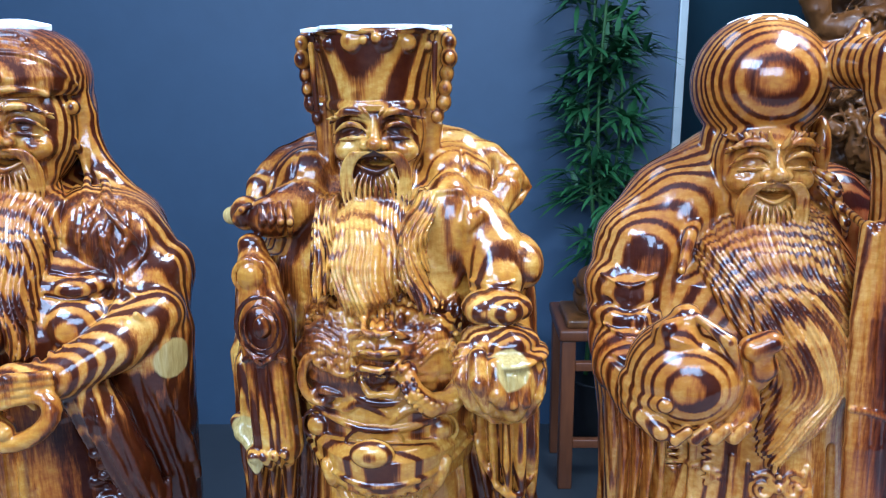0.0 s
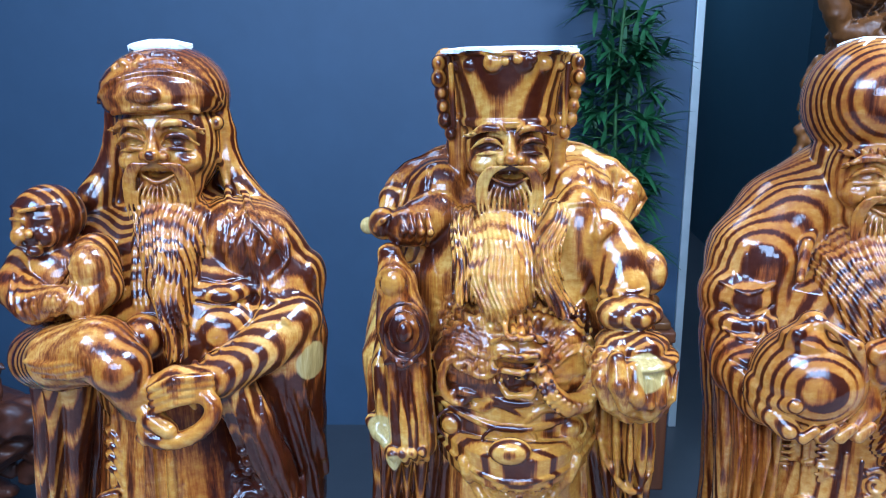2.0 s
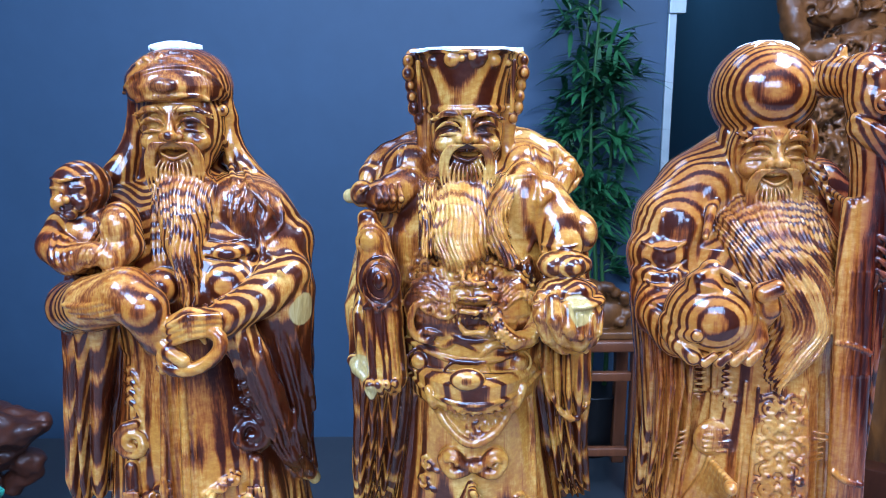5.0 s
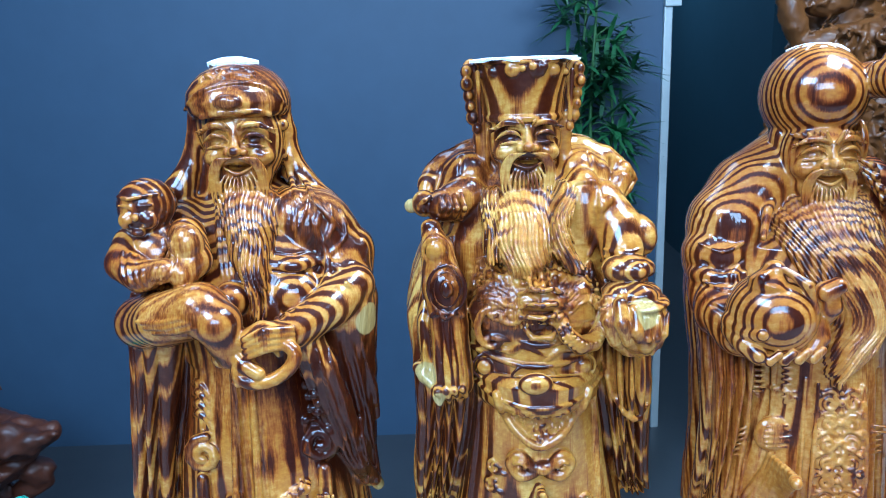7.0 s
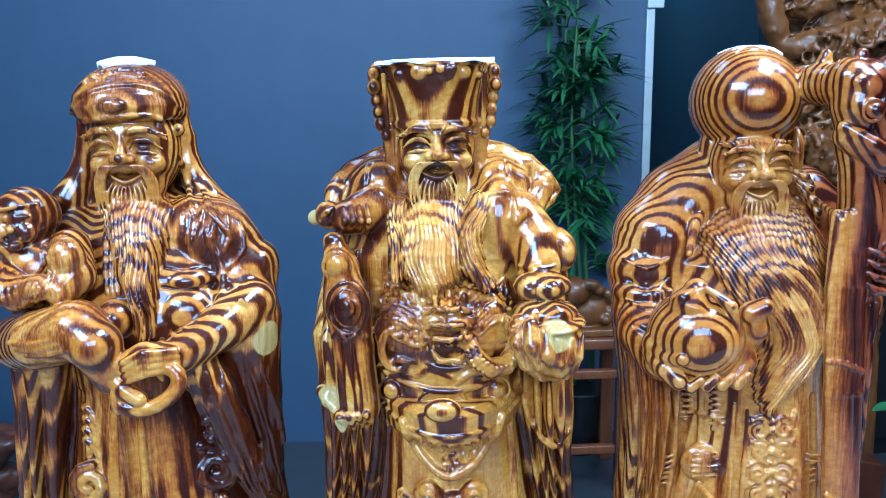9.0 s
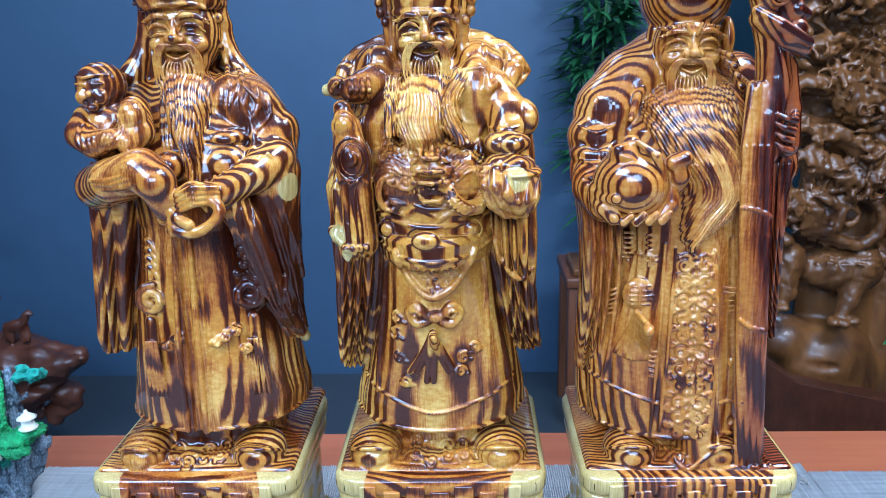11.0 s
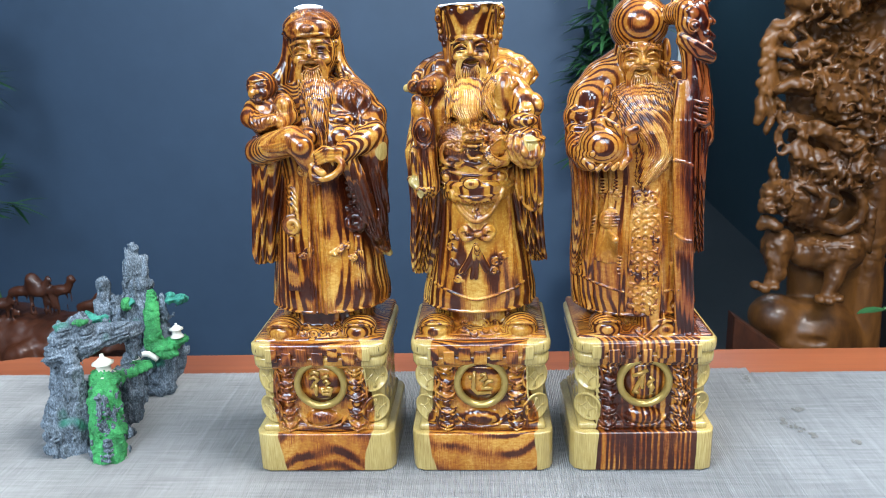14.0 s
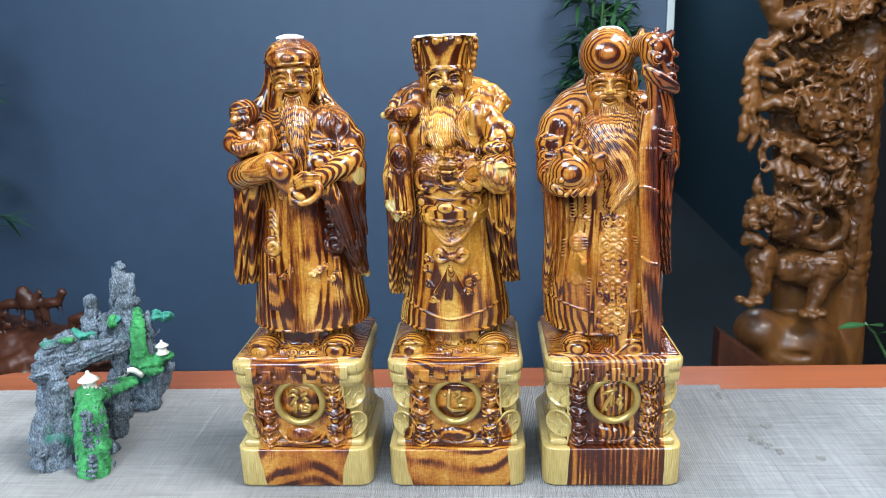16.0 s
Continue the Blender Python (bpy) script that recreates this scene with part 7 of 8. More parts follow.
def rockery_rock():
    F = Clay(R_LO, R_HI, 0.001)
    F.tube([(-0.425, 0.27, -0.0025), (-0.4218, 0.27, 0.0314), (-0.4191, 0.27, 0.0621), (-0.4168, 0.272, 0.0823), (-0.4151, 0.274, 0.0993)], [0.021, 0.0185, 0.0135, 0.009, 0.005], 0.003)
    F.tube([(-0.4336, 0.262, 0.0035), (-0.4315, 0.262, 0.0297), (-0.429, 0.262, 0.0511)], [0.014, 0.0145, 0.011], 0.004)
    F.tube([(-0.417, 0.285, -0.0056), (-0.416, 0.285, 0.0232), (-0.4145, 0.285, 0.0546)], [0.013, 0.012, 0.008], 0.005)
    F.tube([(-0.4456, 0.29, 0.0397), (-0.4437, 0.29, 0.0648), (-0.4377, 0.29, 0.0863)], [0.011, 0.0095, 0.010], 0.003)
    # layered overhang
    F.tube([(-0.4396, 0.28, 0.089), (-0.4239, 0.284, 0.0931), (-0.4093, 0.29, 0.0964)], [0.009, 0.0105, 0.0085], 0.0015)
    F.tube([(-0.4355, 0.278, 0.0995), (-0.4094, 0.292, 0.1028), (-0.3855, 0.31, 0.1047), (-0.3759, 0.322, 0.1046)], [0.0105, 0.012, 0.0105, 0.008], 0.0015)
    F.tube([(-0.4304, 0.28, 0.1093), (-0.4092, 0.294, 0.1104), (-0.3834, 0.312, 0.11)], [0.0105, 0.0115, 0.008], 0.0015)
    F.tube([(-0.4255, 0.284, 0.1183), (-0.4124, 0.29, 0.1205), (-0.4067, 0.292, 0.1196)], [0.011, 0.011, 0.007], 0.0015)
    F.tube([(-0.3791, 0.322, 0.0984), (-0.3808, 0.324, 0.0767)], [0.0075, 0.0065], 0.002)
    # stepped ramp and pillar in front
    F.tube([(-0.3807, 0.248, 0.0018), (-0.3839, 0.258, 0.0255), (-0.3879, 0.268, 0.0507), (-0.3928, 0.28, 0.0661)], [0.0155, 0.0165, 0.0145, 0.013], 0.003, 0.7)
    F.tube([(-0.399, 0.325, 0.0046), (-0.3928, 0.325, 0.0343), (-0.3892, 0.325, 0.0506)], [0.0165, 0.0165, 0.015], 0.003)
    F.tube([(-0.3814, 0.3, -0.006), (-0.3836, 0.29, 0.0042)], [0.006, 0.01], 0.003, 1)
    F.tube([(-0.3974, 0.29, 0.0613), (-0.391, 0.318, 0.0572)], [0.009, 0.011], 0.003)
    # peaks behind
    F.tube([(-0.4081, 0.405, 0.1686), (-0.4096, 0.405, 0.1441), (-0.4116, 0.405, 0.1071), (-0.4122, 0.405, 0.0657), (-0.4129, 0.405, 0.0318)], [0.0065, 0.0105, 0.014, 0.0155, 0.013], 0.004)
    F.tube([(-0.3999, 0.41, 0.1511), (-0.3992, 0.405, 0.1205), (-0.3985, 0.4, 0.0814)], [0.006, 0.009, 0.012], 0.003)
    F.tube([(-0.443, 0.4, 0.1269), (-0.4449, 0.4, 0.106), (-0.4438, 0.4, 0.0875), (-0.4366, 0.4, 0.0736)], [0.007, 0.0115, 0.0135, 0.012], 0.004)
    F.tube([(-0.4299, 0.395, 0.111), (-0.4257, 0.395, 0.0865), (-0.4223, 0.395, 0.0734)], [0.006, 0.009, 0.009], 0.003)
    F.tube([(-0.3826, 0.4, 0.1112), (-0.3844, 0.4, 0.0881), (-0.3864, 0.4, 0.0535)], [0.0045, 0.008, 0.013], 0.003)
    F.tube([(-0.4281, 0.395, 0.0103), (-0.4234, 0.395, 0.0337)], [0.006, 0.012], 0.003)
    F.tube([(-0.4006, 0.385, 0.0072), (-0.3987, 0.39, 0.0231), (-0.3935, 0.392, 0.0432)], [0.013, 0.0145, 0.016], 0.003)
    F.tube([(-0.3818, 0.385, 0.0098), (-0.3786, 0.39, 0.0299), (-0.3729, 0.392, 0.0499)], [0.0125, 0.014, 0.016], 0.003)
    F.tube([(-0.3701, 0.4, 0.0252), (-0.3654, 0.4, 0.0463)], [0.008, 0.01], 0.003)
    F.tube([(-0.369, 0.402, 0.0871), (-0.3649, 0.402, 0.1035)], 0.003, 0.001)
    F.tube([(-0.4548, 0.385, 0.0607), (-0.4524, 0.385, 0.084)], 0.004, 0.001)
    for i in range(13):
        u = i / 12
        x, y, z = -0.3772 - 0.0085 * u, 0.2335 + 0.0205 * u, 0.006 + 0.054 * u
        F.slab((x, y + 0.003, z), (0.0062, 0.0042, 0.0011), 0.0006, 0.0006, (-20, 0, 0))
    F.emboss(R_LO, R_HI, crag(0.0062, 1.0), 0.0001, 0.014)
    F.skin("rock", ROCK, rockery)


def rockery_moss(lo, hi, pads, strips, channel=()):
    """One joined patch of flock: oval pads and strips."""
    F = Clay(lo, hi, 0.0012)
    for c, r in pads:
        F.ell(c, r, 0.004)
    for pts, radii in strips:
        F.tube(pts, radii, 0.003, 0.7)
    for pts, radii in channel:
        F.tube(pts, radii, 0.001, 1.0, True)
    F.emboss(lo, hi, lambda x, y, z: 0.0024 * (lumps(x, y, z, 260, 3.0) - 0.5) + 0.003 * (lumps(x, y, z, 620, 5.0) - 0.5), 0.0001)
    F.skin("moss", MOSS, rockery, "bright green flocked moss")


def rockery_tree(centre, r, seed):
    lo, hi = [c - 2.2 * r for c in centre], [c + 2.2 * r for c in centre]
    F, rnd = Clay(lo, hi, 0.0012), random.Random(seed)
    for i in range(9):
        F.ell((centre[0] + rnd.uniform(-1, 1) * r, centre[1] + rnd.uniform(-0.7, 0.7) * r, centre[2] + rnd.uniform(-0.5, 0.6) * r), (r * 0.5, r * 0.5, r * 0.36), 0.002)
    F.emboss(lo, hi, lambda x, y, z: 0.004 * (lumps(x, y, z, 380, seed) - 0.5), 0.0001)
    F.skin("tree_crown", TEAL, rockery, "teal painted foliage clump")


def pavilion(base, s):
    x, y, z = base
    bm = lathe(bmesh.new(), [(0.85 * s, 0.0), (0.9 * s, 0.15 * s), (0.62 * s, 0.25 * s), (0.55 * s, 1.0 * s), (0.6 * s, 1.15 * s)], (x, y, z), 10)
    hall = part("pavilion", bm, IVORY, rockery, "tiny cream plaster pavilion")
    roof = lathe(bmesh.new(), [(0.85 * s, 1.08 * s), (0.95 * s, 1.16 * s), (0.6 * s, 1.36 * s), (0.34 * s, 1.6 * s), (0.2 * s, 1.66 * s), (0.14 * s, 1.95 * s)], (x, y, z), 8)
    part("roof", roof, IVORY, hall)


rockery_rock()
rockery_moss((-0.43, 0.22, 0.0), (-0.345, 0.345, 0.085),
             [((-0.3902, 0.318, 0.0585), (0.014, 0.012, 0.006)), ((-0.38, 0.33, 0.0592), (0.012, 0.011, 0.0055)), ((-0.3925, 0.298, 0.060), (0.011, 0.014, 0.0075)), ((-0.388, 0.283, 0.0665), (0.011, 0.011, 0.006))],
             [([(-0.3807, 0.2475, 0.0018), (-0.3839, 0.2575, 0.0255), (-0.3879, 0.2675, 0.0507), (-0.3928, 0.2795, 0.0661)], [0.0158, 0.0168, 0.0150, 0.0138])],
             [([(-0.3772, 0.2325, 0.006), (-0.3795, 0.2405, 0.0255), (-0.384, 0.2525, 0.0507), (-0.386, 0.259, 0.062)], [0.0052, 0.0058, 0.0056, 0.004])])
rockery_moss((-0.41, 0.36, 0.03), (-0.335, 0.42, 0.135),
             [((-0.3791, 0.385, 0.0599), (0.02, 0.014, 0.0062)), ((-0.3614, 0.388, 0.0653), (0.011, 0.01, 0.0055)), ((-0.3692, 0.375, 0.0533), (0.011, 0.007, 0.004))],
             [([(-0.3887, 0.396, 0.1154), (-0.3866, 0.386, 0.0936), (-0.387, 0.382, 0.0681)], [0.005, 0.0075, 0.0095])])
for pad in (((-0.4082, 0.284, 0.1264), (0.0075, 0.006, 0.0028)), ((-0.4142, 0.388, 0.1066), (0.006, 0.006, 0.008))):
    rockery_moss([c - 1.8 * r for c, r in zip(*pad)], [c + 1.8 * r for c, r in zip(*pad)], [pad], [])
rockery_tree((-0.452, 0.385, 0.0907), 0.011, 2.0)
rockery_tree((-0.3639, 0.402, 0.1061), 0.0105, 6.0)
rockery_tree((-0.4126, 0.392, 0.1078), 0.006, 9.0)
pavilion((-0.3917, 0.282, 0.0719), 0.0115)
pavilion((-0.3596, 0.382, 0.0705), 0.0082)
arch = bmesh.new()
ax, ay, az = (-0.393, 0.37, 0.0517)
tube_mesh(arch, [(ax - 0.012 + 0.024 * i / 8, ay + 0.003 * i / 8, az - 0.004 + 0.008 * math.sin(math.pi * i / 8)) for i in range(9)], 0.0032, 8)
part("bridge", arch, IVORY, rockery, "cream arched footbridge")


# ---- tall root carving on a base, behind the table ----
def big_carving():
    F = Clay((0.58, 1.5, FLOOR), (1.25, 2.05, 0.95), 0.0048, 0.9)
    rnd = random.Random(21)
    # backing trunk and the plain board edge
    F.tube([(0.8946, 1.79, 0.6527), (0.9217, 1.79, 0.3952), (0.9385, 1.79, 0.1522), (0.953, 1.79, -0.1391), (0.9654, 1.79, -0.4155)], [0.12, 0.125, 0.12, 0.115, 0.11], 0.03, 0.55)
    F.tube([(1.0178, 1.76, 0.6441), (1.0451, 1.76, 0.3326), (1.0604, 1.76, 0.0272), (1.0664, 1.76, -0.2173), (1.0711, 1.76, -0.6217)], [0.04, 0.04, 0.036, 0.036, 0.05], 0.012, 0.8)
    F.ell((1.012, 1.73, 0.1789), (0.055, 0.035, 0.15), 0.012)
    # crossing branches at the top
    swept(F, [(0.7548, 1.67, 0.4348), (0.8146, 1.65, 0.4322), (0.8964, 1.65, 0.4486), (1.0176, 1.68, 0.4842)], [0.02, 0.036, 0.036, 0.03], 0.006)
    swept(F, [(0.7244, 1.68, 0.5645), (0.737, 1.67, 0.4821), (0.7681, 1.68, 0.4208), (0.7812, 1.68, 0.3643)], [0.03, 0.027, 0.022, 0.014], 0.006)
    swept(F, [(0.8822, 1.68, 0.5856), (0.8374, 1.66, 0.532), (0.7908, 1.68, 0.5217), (0.7515, 1.7, 0.5789)], [0.02, 0.03, 0.03, 0.02], 0.006)
    for u, v, r in ((1500, 48, 0.02), (1524, 70, 0.022), (1546, 52, 0.02), (1490, 78, 0.018), (1470, 60, 0.02), (1455, 90, 0.018), (1430, 70, 0.018), (1540, 84, 0.016), (1412, 92, 0.016)):
        x, z = 0.72 + (u - 1310) * 0.00152, 0.52 - (v - 20) * 0.00152
        F.ell((x, F.front(x, z), z), (r, r, r * 0.8), 0.005)
        F.ring((x, F.front(x, z) - 0.002, z), r * 0.95, 0.006, 0.003)
    # column of leaf tips on the outer side, joined by stems
    swept(F, [(0.7277, 1.69, 0.3801), (0.7092, 1.68, 0.3295), (0.7195, 1.68, 0.2279), (0.7314, 1.68, 0.1461)], [0.012, 0.018, 0.02, 0.016], 0.006)
    for q in range(9):
        c = (0.6972, 1.675, 0.3328)
        F.ell((c[0] - 0.002 + 0.004 * (q % 2), c[1], c[2] - q * 0.0245), (0.013, 0.016, 0.018), 0.003, (0, 25, 0))
    swept(F, [(0.7369, 1.68, 0.1504), (0.7209, 1.67, 0.122), (0.7127, 1.67, 0.0921)], [0.015, 0.011, 0.002], 0.004)
    for pts in ([(0.7179, 1.68, 0.369), (0.7454, 1.67, 0.3738), (0.7776, 1.67, 0.398)], [(0.7238, 1.69, 0.2564), (0.7662, 1.7, 0.2458), (0.8232, 1.72, 0.2519)], [(0.738, 1.69, 0.1433), (0.777, 1.69, 0.1363), (0.8322, 1.7, 0.1247)], [(0.7374, 1.68, 0.2038), (0.7654, 1.66, 0.2193), (0.8164, 1.67, 0.2084)]):
        swept(F, pts, [0.012, 0.017, 0.016], 0.006)
    # ball in a claw
    F.ell((0.7931, 1.66, 0.3019), (0.036, 0.036, 0.034), 0.003)
    for a, b, c in (((0.7342, 1.68, 0.343), (0.7396, 1.64, 0.3461), (0.7553, 1.625, 0.3264)), ((0.7337, 1.68, 0.3116), (0.7374, 1.64, 0.3013), (0.7554, 1.625, 0.2901)), ((0.7481, 1.68, 0.2737), (0.7514, 1.64, 0.2669), (0.7702, 1.63, 0.2697)), ((0.8661, 1.68, 0.3105), (0.8256, 1.64, 0.3268), (0.8049, 1.63, 0.3248))):
        swept(F, [a, b, c], [0.015, 0.012, 0.004], 0.004)
    # head below the ball: brow, jaw, fangs, whiskers
    F.ell((0.7948, 1.68, 0.217), (0.062, 0.04, 0.03), 0.01)
    F.ell((0.7706, 1.66, 0.1899), (0.05, 0.03, 0.012), 0.004, (0, 8, 0), True)
    swept(F, [(0.7227, 1.64, 0.2133), (0.7582, 1.635, 0.2299), (0.8004, 1.64, 0.2255), (0.8413, 1.66, 0.2404)], [0.012, 0.016, 0.014, 0.008], 0.004)
    F.ring((0.7963, 1.64, 0.24), 0.016, 0.006, 0.003)
    for q in range(7):
        a = (0.8202, 1.68, 0.2426)
        x, z = a[0] + 0.012 * q, a[2] - 0.006 * q
        swept(F, [(x, 1.67, z + 0.03), (x + 0.02, 1.645, z - 0.01), (x + 0.012, 1.65, z - 0.06), (x + 0.03, 1.67, z - 0.1)], [0.004, 0.012, 0.011, 0.003], 0.003)
    # plume of long leaves sweeping from the board
    for q in range(8):
        a, b, c = (1.0089, 1.69, 0.3289), (0.9394, 1.655, 0.2666), (0.9055, 1.66, 0.1394)
        o = 0.011 * q
        swept(F, [(a[0] - 0.3 * o, a[1], a[2] - o), (b[0] - 0.2 * o, b[1] + 0.002 * q, b[2] - 0.9 * o), (0.5 * (b[0] + c[0]) + 0.4 * o, 1.652, 0.5 * (b[2] + c[2]) - 0.3 * o), (c[0] + 0.9 * o, c[1], c[2] - 0.1 * o)], [0.004, 0.014, 0.013, 0.002], 0.004)
    # streaming band with a ragged fringe below it
    for q in range(8):
        a, b, c, d = (0.7735, 1.67, 0.1267), (0.8443, 1.64, 0.1167), (0.9371, 1.65, 0.0685), (1.0353, 1.69, -0.0197)
        o = 0.0085 * q
        swept(F, [(a[0] + o, a[1], a[2] - 0.6 * o), (b[0] + o, b[1] + 0.002 * q, b[2] - o), (c[0] + 0.3 * o, c[1], c[2] - o), (d[0] - 0.6 * o, d[1], d[2] - 0.3 * o)], [0.006, 0.014, 0.014, 0.003], 0.004)
    for q in range(11):
        a = (0.7841, 1.655, 0.0714)
        x, z = a[0] + 0.0185 * q, a[2] - 0.006 * q
        swept(F, [(x, 1.655, z), (x + 0.004, 1.635, z - 0.035), (x + 0.018, 1.645, z - 0.075 + 0.012 * (q % 3))], [0.011, 0.012, 0.002], 0.004)
    F.ring((0.7707, 1.655, 0.0928), 0.03, 0.012, 0.004)
    F.ell((0.8317, 1.645, 0.1016), (0.018, 0.016, 0.013), 0.004)
    # crouching beast: curled mane, body, legs, ring tail
    F.ell((0.7542, 1.67, -0.0675), (0.04, 0.048, 0.052), 0.01)
    F.ell((0.7186, 1.645, -0.0879), (0.02, 0.026, 0.022), 0.006)
    swept(F, [(0.7493, 1.67, -0.0221), (0.7344, 1.66, 0.0109), (0.7462, 1.67, 0.0396)], [0.016, 0.011, 0.003], 0.005)
    for q in range(22):
        c, a = (0.7507, 1.63, -0.0696), q * 2.4
        R = 0.012 + 0.0026 * q
        x, z = c[0] + R * math.cos(a) * 0.8, c[2] + R * math.sin(a) * 1.1
        if F.front(x, z, 9.0) < 1.72:
            F.ell((x, F.front(x, z), z), (0.0125, 0.012, 0.0125), 0.003)
            F.ring((x, F.front(x, z) - 0.001, z), 0.008, 0.003, 0.002)
    F.tube([(0.7125, 1.65, -0.1489), (0.7295, 1.65, -0.1334), (0.7494, 1.64, -0.1439)], [0.014, 0.02, 0.018], 0.006)
    for q in range(6):
        a = (0.7884, 1.66, 0.0036)
        x, z = a[0] + 0.016 * q, a[2] - 0.004 * q
        swept(F, [(x, 1.67, z), (x + 0.006, 1.645, z - 0.055), (x - 0.002, 1.65, z - 0.115), (x + 0.01, 1.67, z - 0.15)], [0.005, 0.013, 0.012, 0.004], 0.004)
    F.ell((0.906, 1.7, -0.2342), (0.1, 0.07, 0.058), 0.02)
    F.ell((0.9525, 1.68, -0.2291), (0.052, 0.055, 0.06), 0.015)
    F.ell((0.7729, 1.68, -0.2097), (0.045, 0.05, 0.055), 0.015)
    for q in range(60):
        c = (0.826, 1.64, -0.1643)
        x, z = c[0] + 0.0105 * (q % 15), c[2] - 0.014 * (q // 15) - 0.0012 * (q % 3)
        F.ell((x, F.front(x, z), z), (0.0062, 0.0055, 0.0062), 0.002)
    F.tube([(0.7652, 1.66, -0.2412), (0.7673, 1.65, -0.2758), (0.7495, 1.645, -0.3067)], [0.032, 0.026, 0.02], 0.008)
    F.tube([(0.934, 1.66, -0.2522), (0.9192, 1.65, -0.3011), (0.9031, 1.64, -0.337)], [0.034, 0.026, 0.02], 0.008)
    F.ell((0.8378, 1.64, -0.2867), (0.05, 0.07, 0.018), 0.008, (0, 0, 0), True)
    for c in ((0.7064, 1.635, -0.3076), (0.7281, 1.63, -0.3145), (0.7536, 1.63, -0.3083), (0.8766, 1.625, -0.3477), (0.8992, 1.62, -0.3512), (0.9249, 1.625, -0.3451)):
        F.ell(c, (0.016, 0.022, 0.013), 0.005)
    F.ring((0.9177, 1.655, -0.1036), 0.06, 0.015, 0.004)
    F.ring((0.8925, 1.645, -0.0852), 0.022, 0.009, 0.003)
    for q in range(6):
        a = (0.9924, 1.68, -0.0825)
        swept(F, [(a[0], 1.69, a[2] - 0.02 * q), (a[0] + 0.02, 1.675, a[2] - 0.03 - 0.02 * q), (a[0] + 0.035, 1.69, a[2] - 0.06 - 0.02 * q)], [0.004, 0.012, 0.003], 0.004)
    # undercut leaves, curls and flame strokes that crowd the whole relief
    for q in range(230):
        x, z = rnd.uniform(0.75, 1.03), rnd.uniform(-0.05, 0.62)
        y = F.front(x, z, 9.0)
        if y > 1.76:
            continue
        way = 2.2 * math.sin(9 * x + 2) + 1.6 * math.sin(11 * z) + rnd.uniform(-0.4, 0.4)
        far, hook = rnd.uniform(0.03, 0.07), rnd.choice((-1, 1)) * rnd.uniform(0.2, 0.5)
        pts = [(x + far * u * math.cos(way + hook * 2 * u), z + far * u * math.sin(way + hook * 2 * u)) for u in (0, 0.35, 0.7, 1)]
        ys = [min(F.front(px, pz, 9.0), y + 0.02) for px, pz in pts]
        r = rnd.uniform(0.005, 0.009)
        if q % 3 == 0:
            swept(F, [(px, py + 0.002, pz) for (px, pz), py in zip(pts, ys)], [0.003, r, r, 0.003], 0.003, cut=True)
        else:
            swept(F, [(px, py - 0.004, pz) for (px, pz), py in zip(pts, ys)], [0.003, r, r, 0.002], 0.002)
        if q % 9 == 0:
            F.ring((pts[0][0], y - 0.004, pts[0][1]), 0.013, 0.0055, 0.002)
    # scrolls cut into the board
    for q in range(4):
        o = 0.009 * q
        swept(F, [(1.045 - o, F.front(1.045, 0.3) - 0.001, 0.3), (1.02 - 0.3 * o, F.front(1.02, 0.18), 0.19 + o), (1.03, F.front(1.03, 0.1), 0.09 + 1.5 * o), (1.055 - 0.2 * o, F.front(1.055, 0.12), 0.12 + o)], [0.003, 0.005, 0.005, 0.003], 0.003, cut=True)
    # rounded rock and foot
    F.ell((0.9077, 1.74, -0.4881), (0.13, 0.1, 0.1), 0.02)
    F.ell((0.8063, 1.74, -0.439), (0.075, 0.075, 0.065), 0.02)
    for pts in ([(0.7545, 1.66, -0.4332), (0.8126, 1.64, -0.4684), (0.907, 1.64, -0.4814)], [(0.7845, 1.67, -0.3694), (0.8577, 1.65, -0.4051), (0.9343, 1.65, -0.3977)]):
        swept(F, pts, [0.008, 0.014, 0.008], 0.012, cut=True)
    F.tube([(0.9556, 1.78, -0.5744), (0.9894, 1.78, -0.8594)], [0.13, 0.13], 0.03)
    F.emboss((0.6, 1.5, FLOOR), (1.25, 2.0, 0.95), lambda x, y, z: smoothstep(-0.4, -0.25, z) * (0.006 * (ridges(x + 0.3 * z, y, z - 0.3 * x, 30, 2.0) - 0.4) + 0.005 * (ridges(x - 0.4 * z, y, z + 0.2 * x, 75, 6.0) - 0.4)) + 0.002 * (ridges(x, y, z, 18, 3.0) - 0.4), 0.001, 0.02)
    ob = F.skin("root_carving", CARVED)
    return tagged(ob, "tall brown root-wood carving with coils, beast and rock base", "wood carving")


big_carving()
wedge = bmesh.new()
corners = [(0.645, 1.6, FLOOR), (1.06, 1.6, FLOOR), (1.06, 1.6, -0.56), (0.80, 1.6, -0.50), (0.645, 1.6, -0.385)]
near, far = ([wedge.verts.new((x, y, z)) for x, _, z in corners] for y in (1.60, 1.66))
wedge.faces.new(near)
wedge.faces.new(far[::-1])
for i in range(5):
    wedge.faces.new((near[i], far[i], far[(i + 1) % 5], near[(i + 1) % 5]))
bmesh.ops.recalc_face_normals(wedge, faces=wedge.faces)
bmesh.ops.bevel(wedge, geom=list(wedge.edges), offset=0.005, segments=2, profile=0.6, affect="EDGES")
tagged(mesh_ob("carving_stand", wedge, REDWOOD, None, "", False), "dark wooden board stand before the tall carving", "stand")


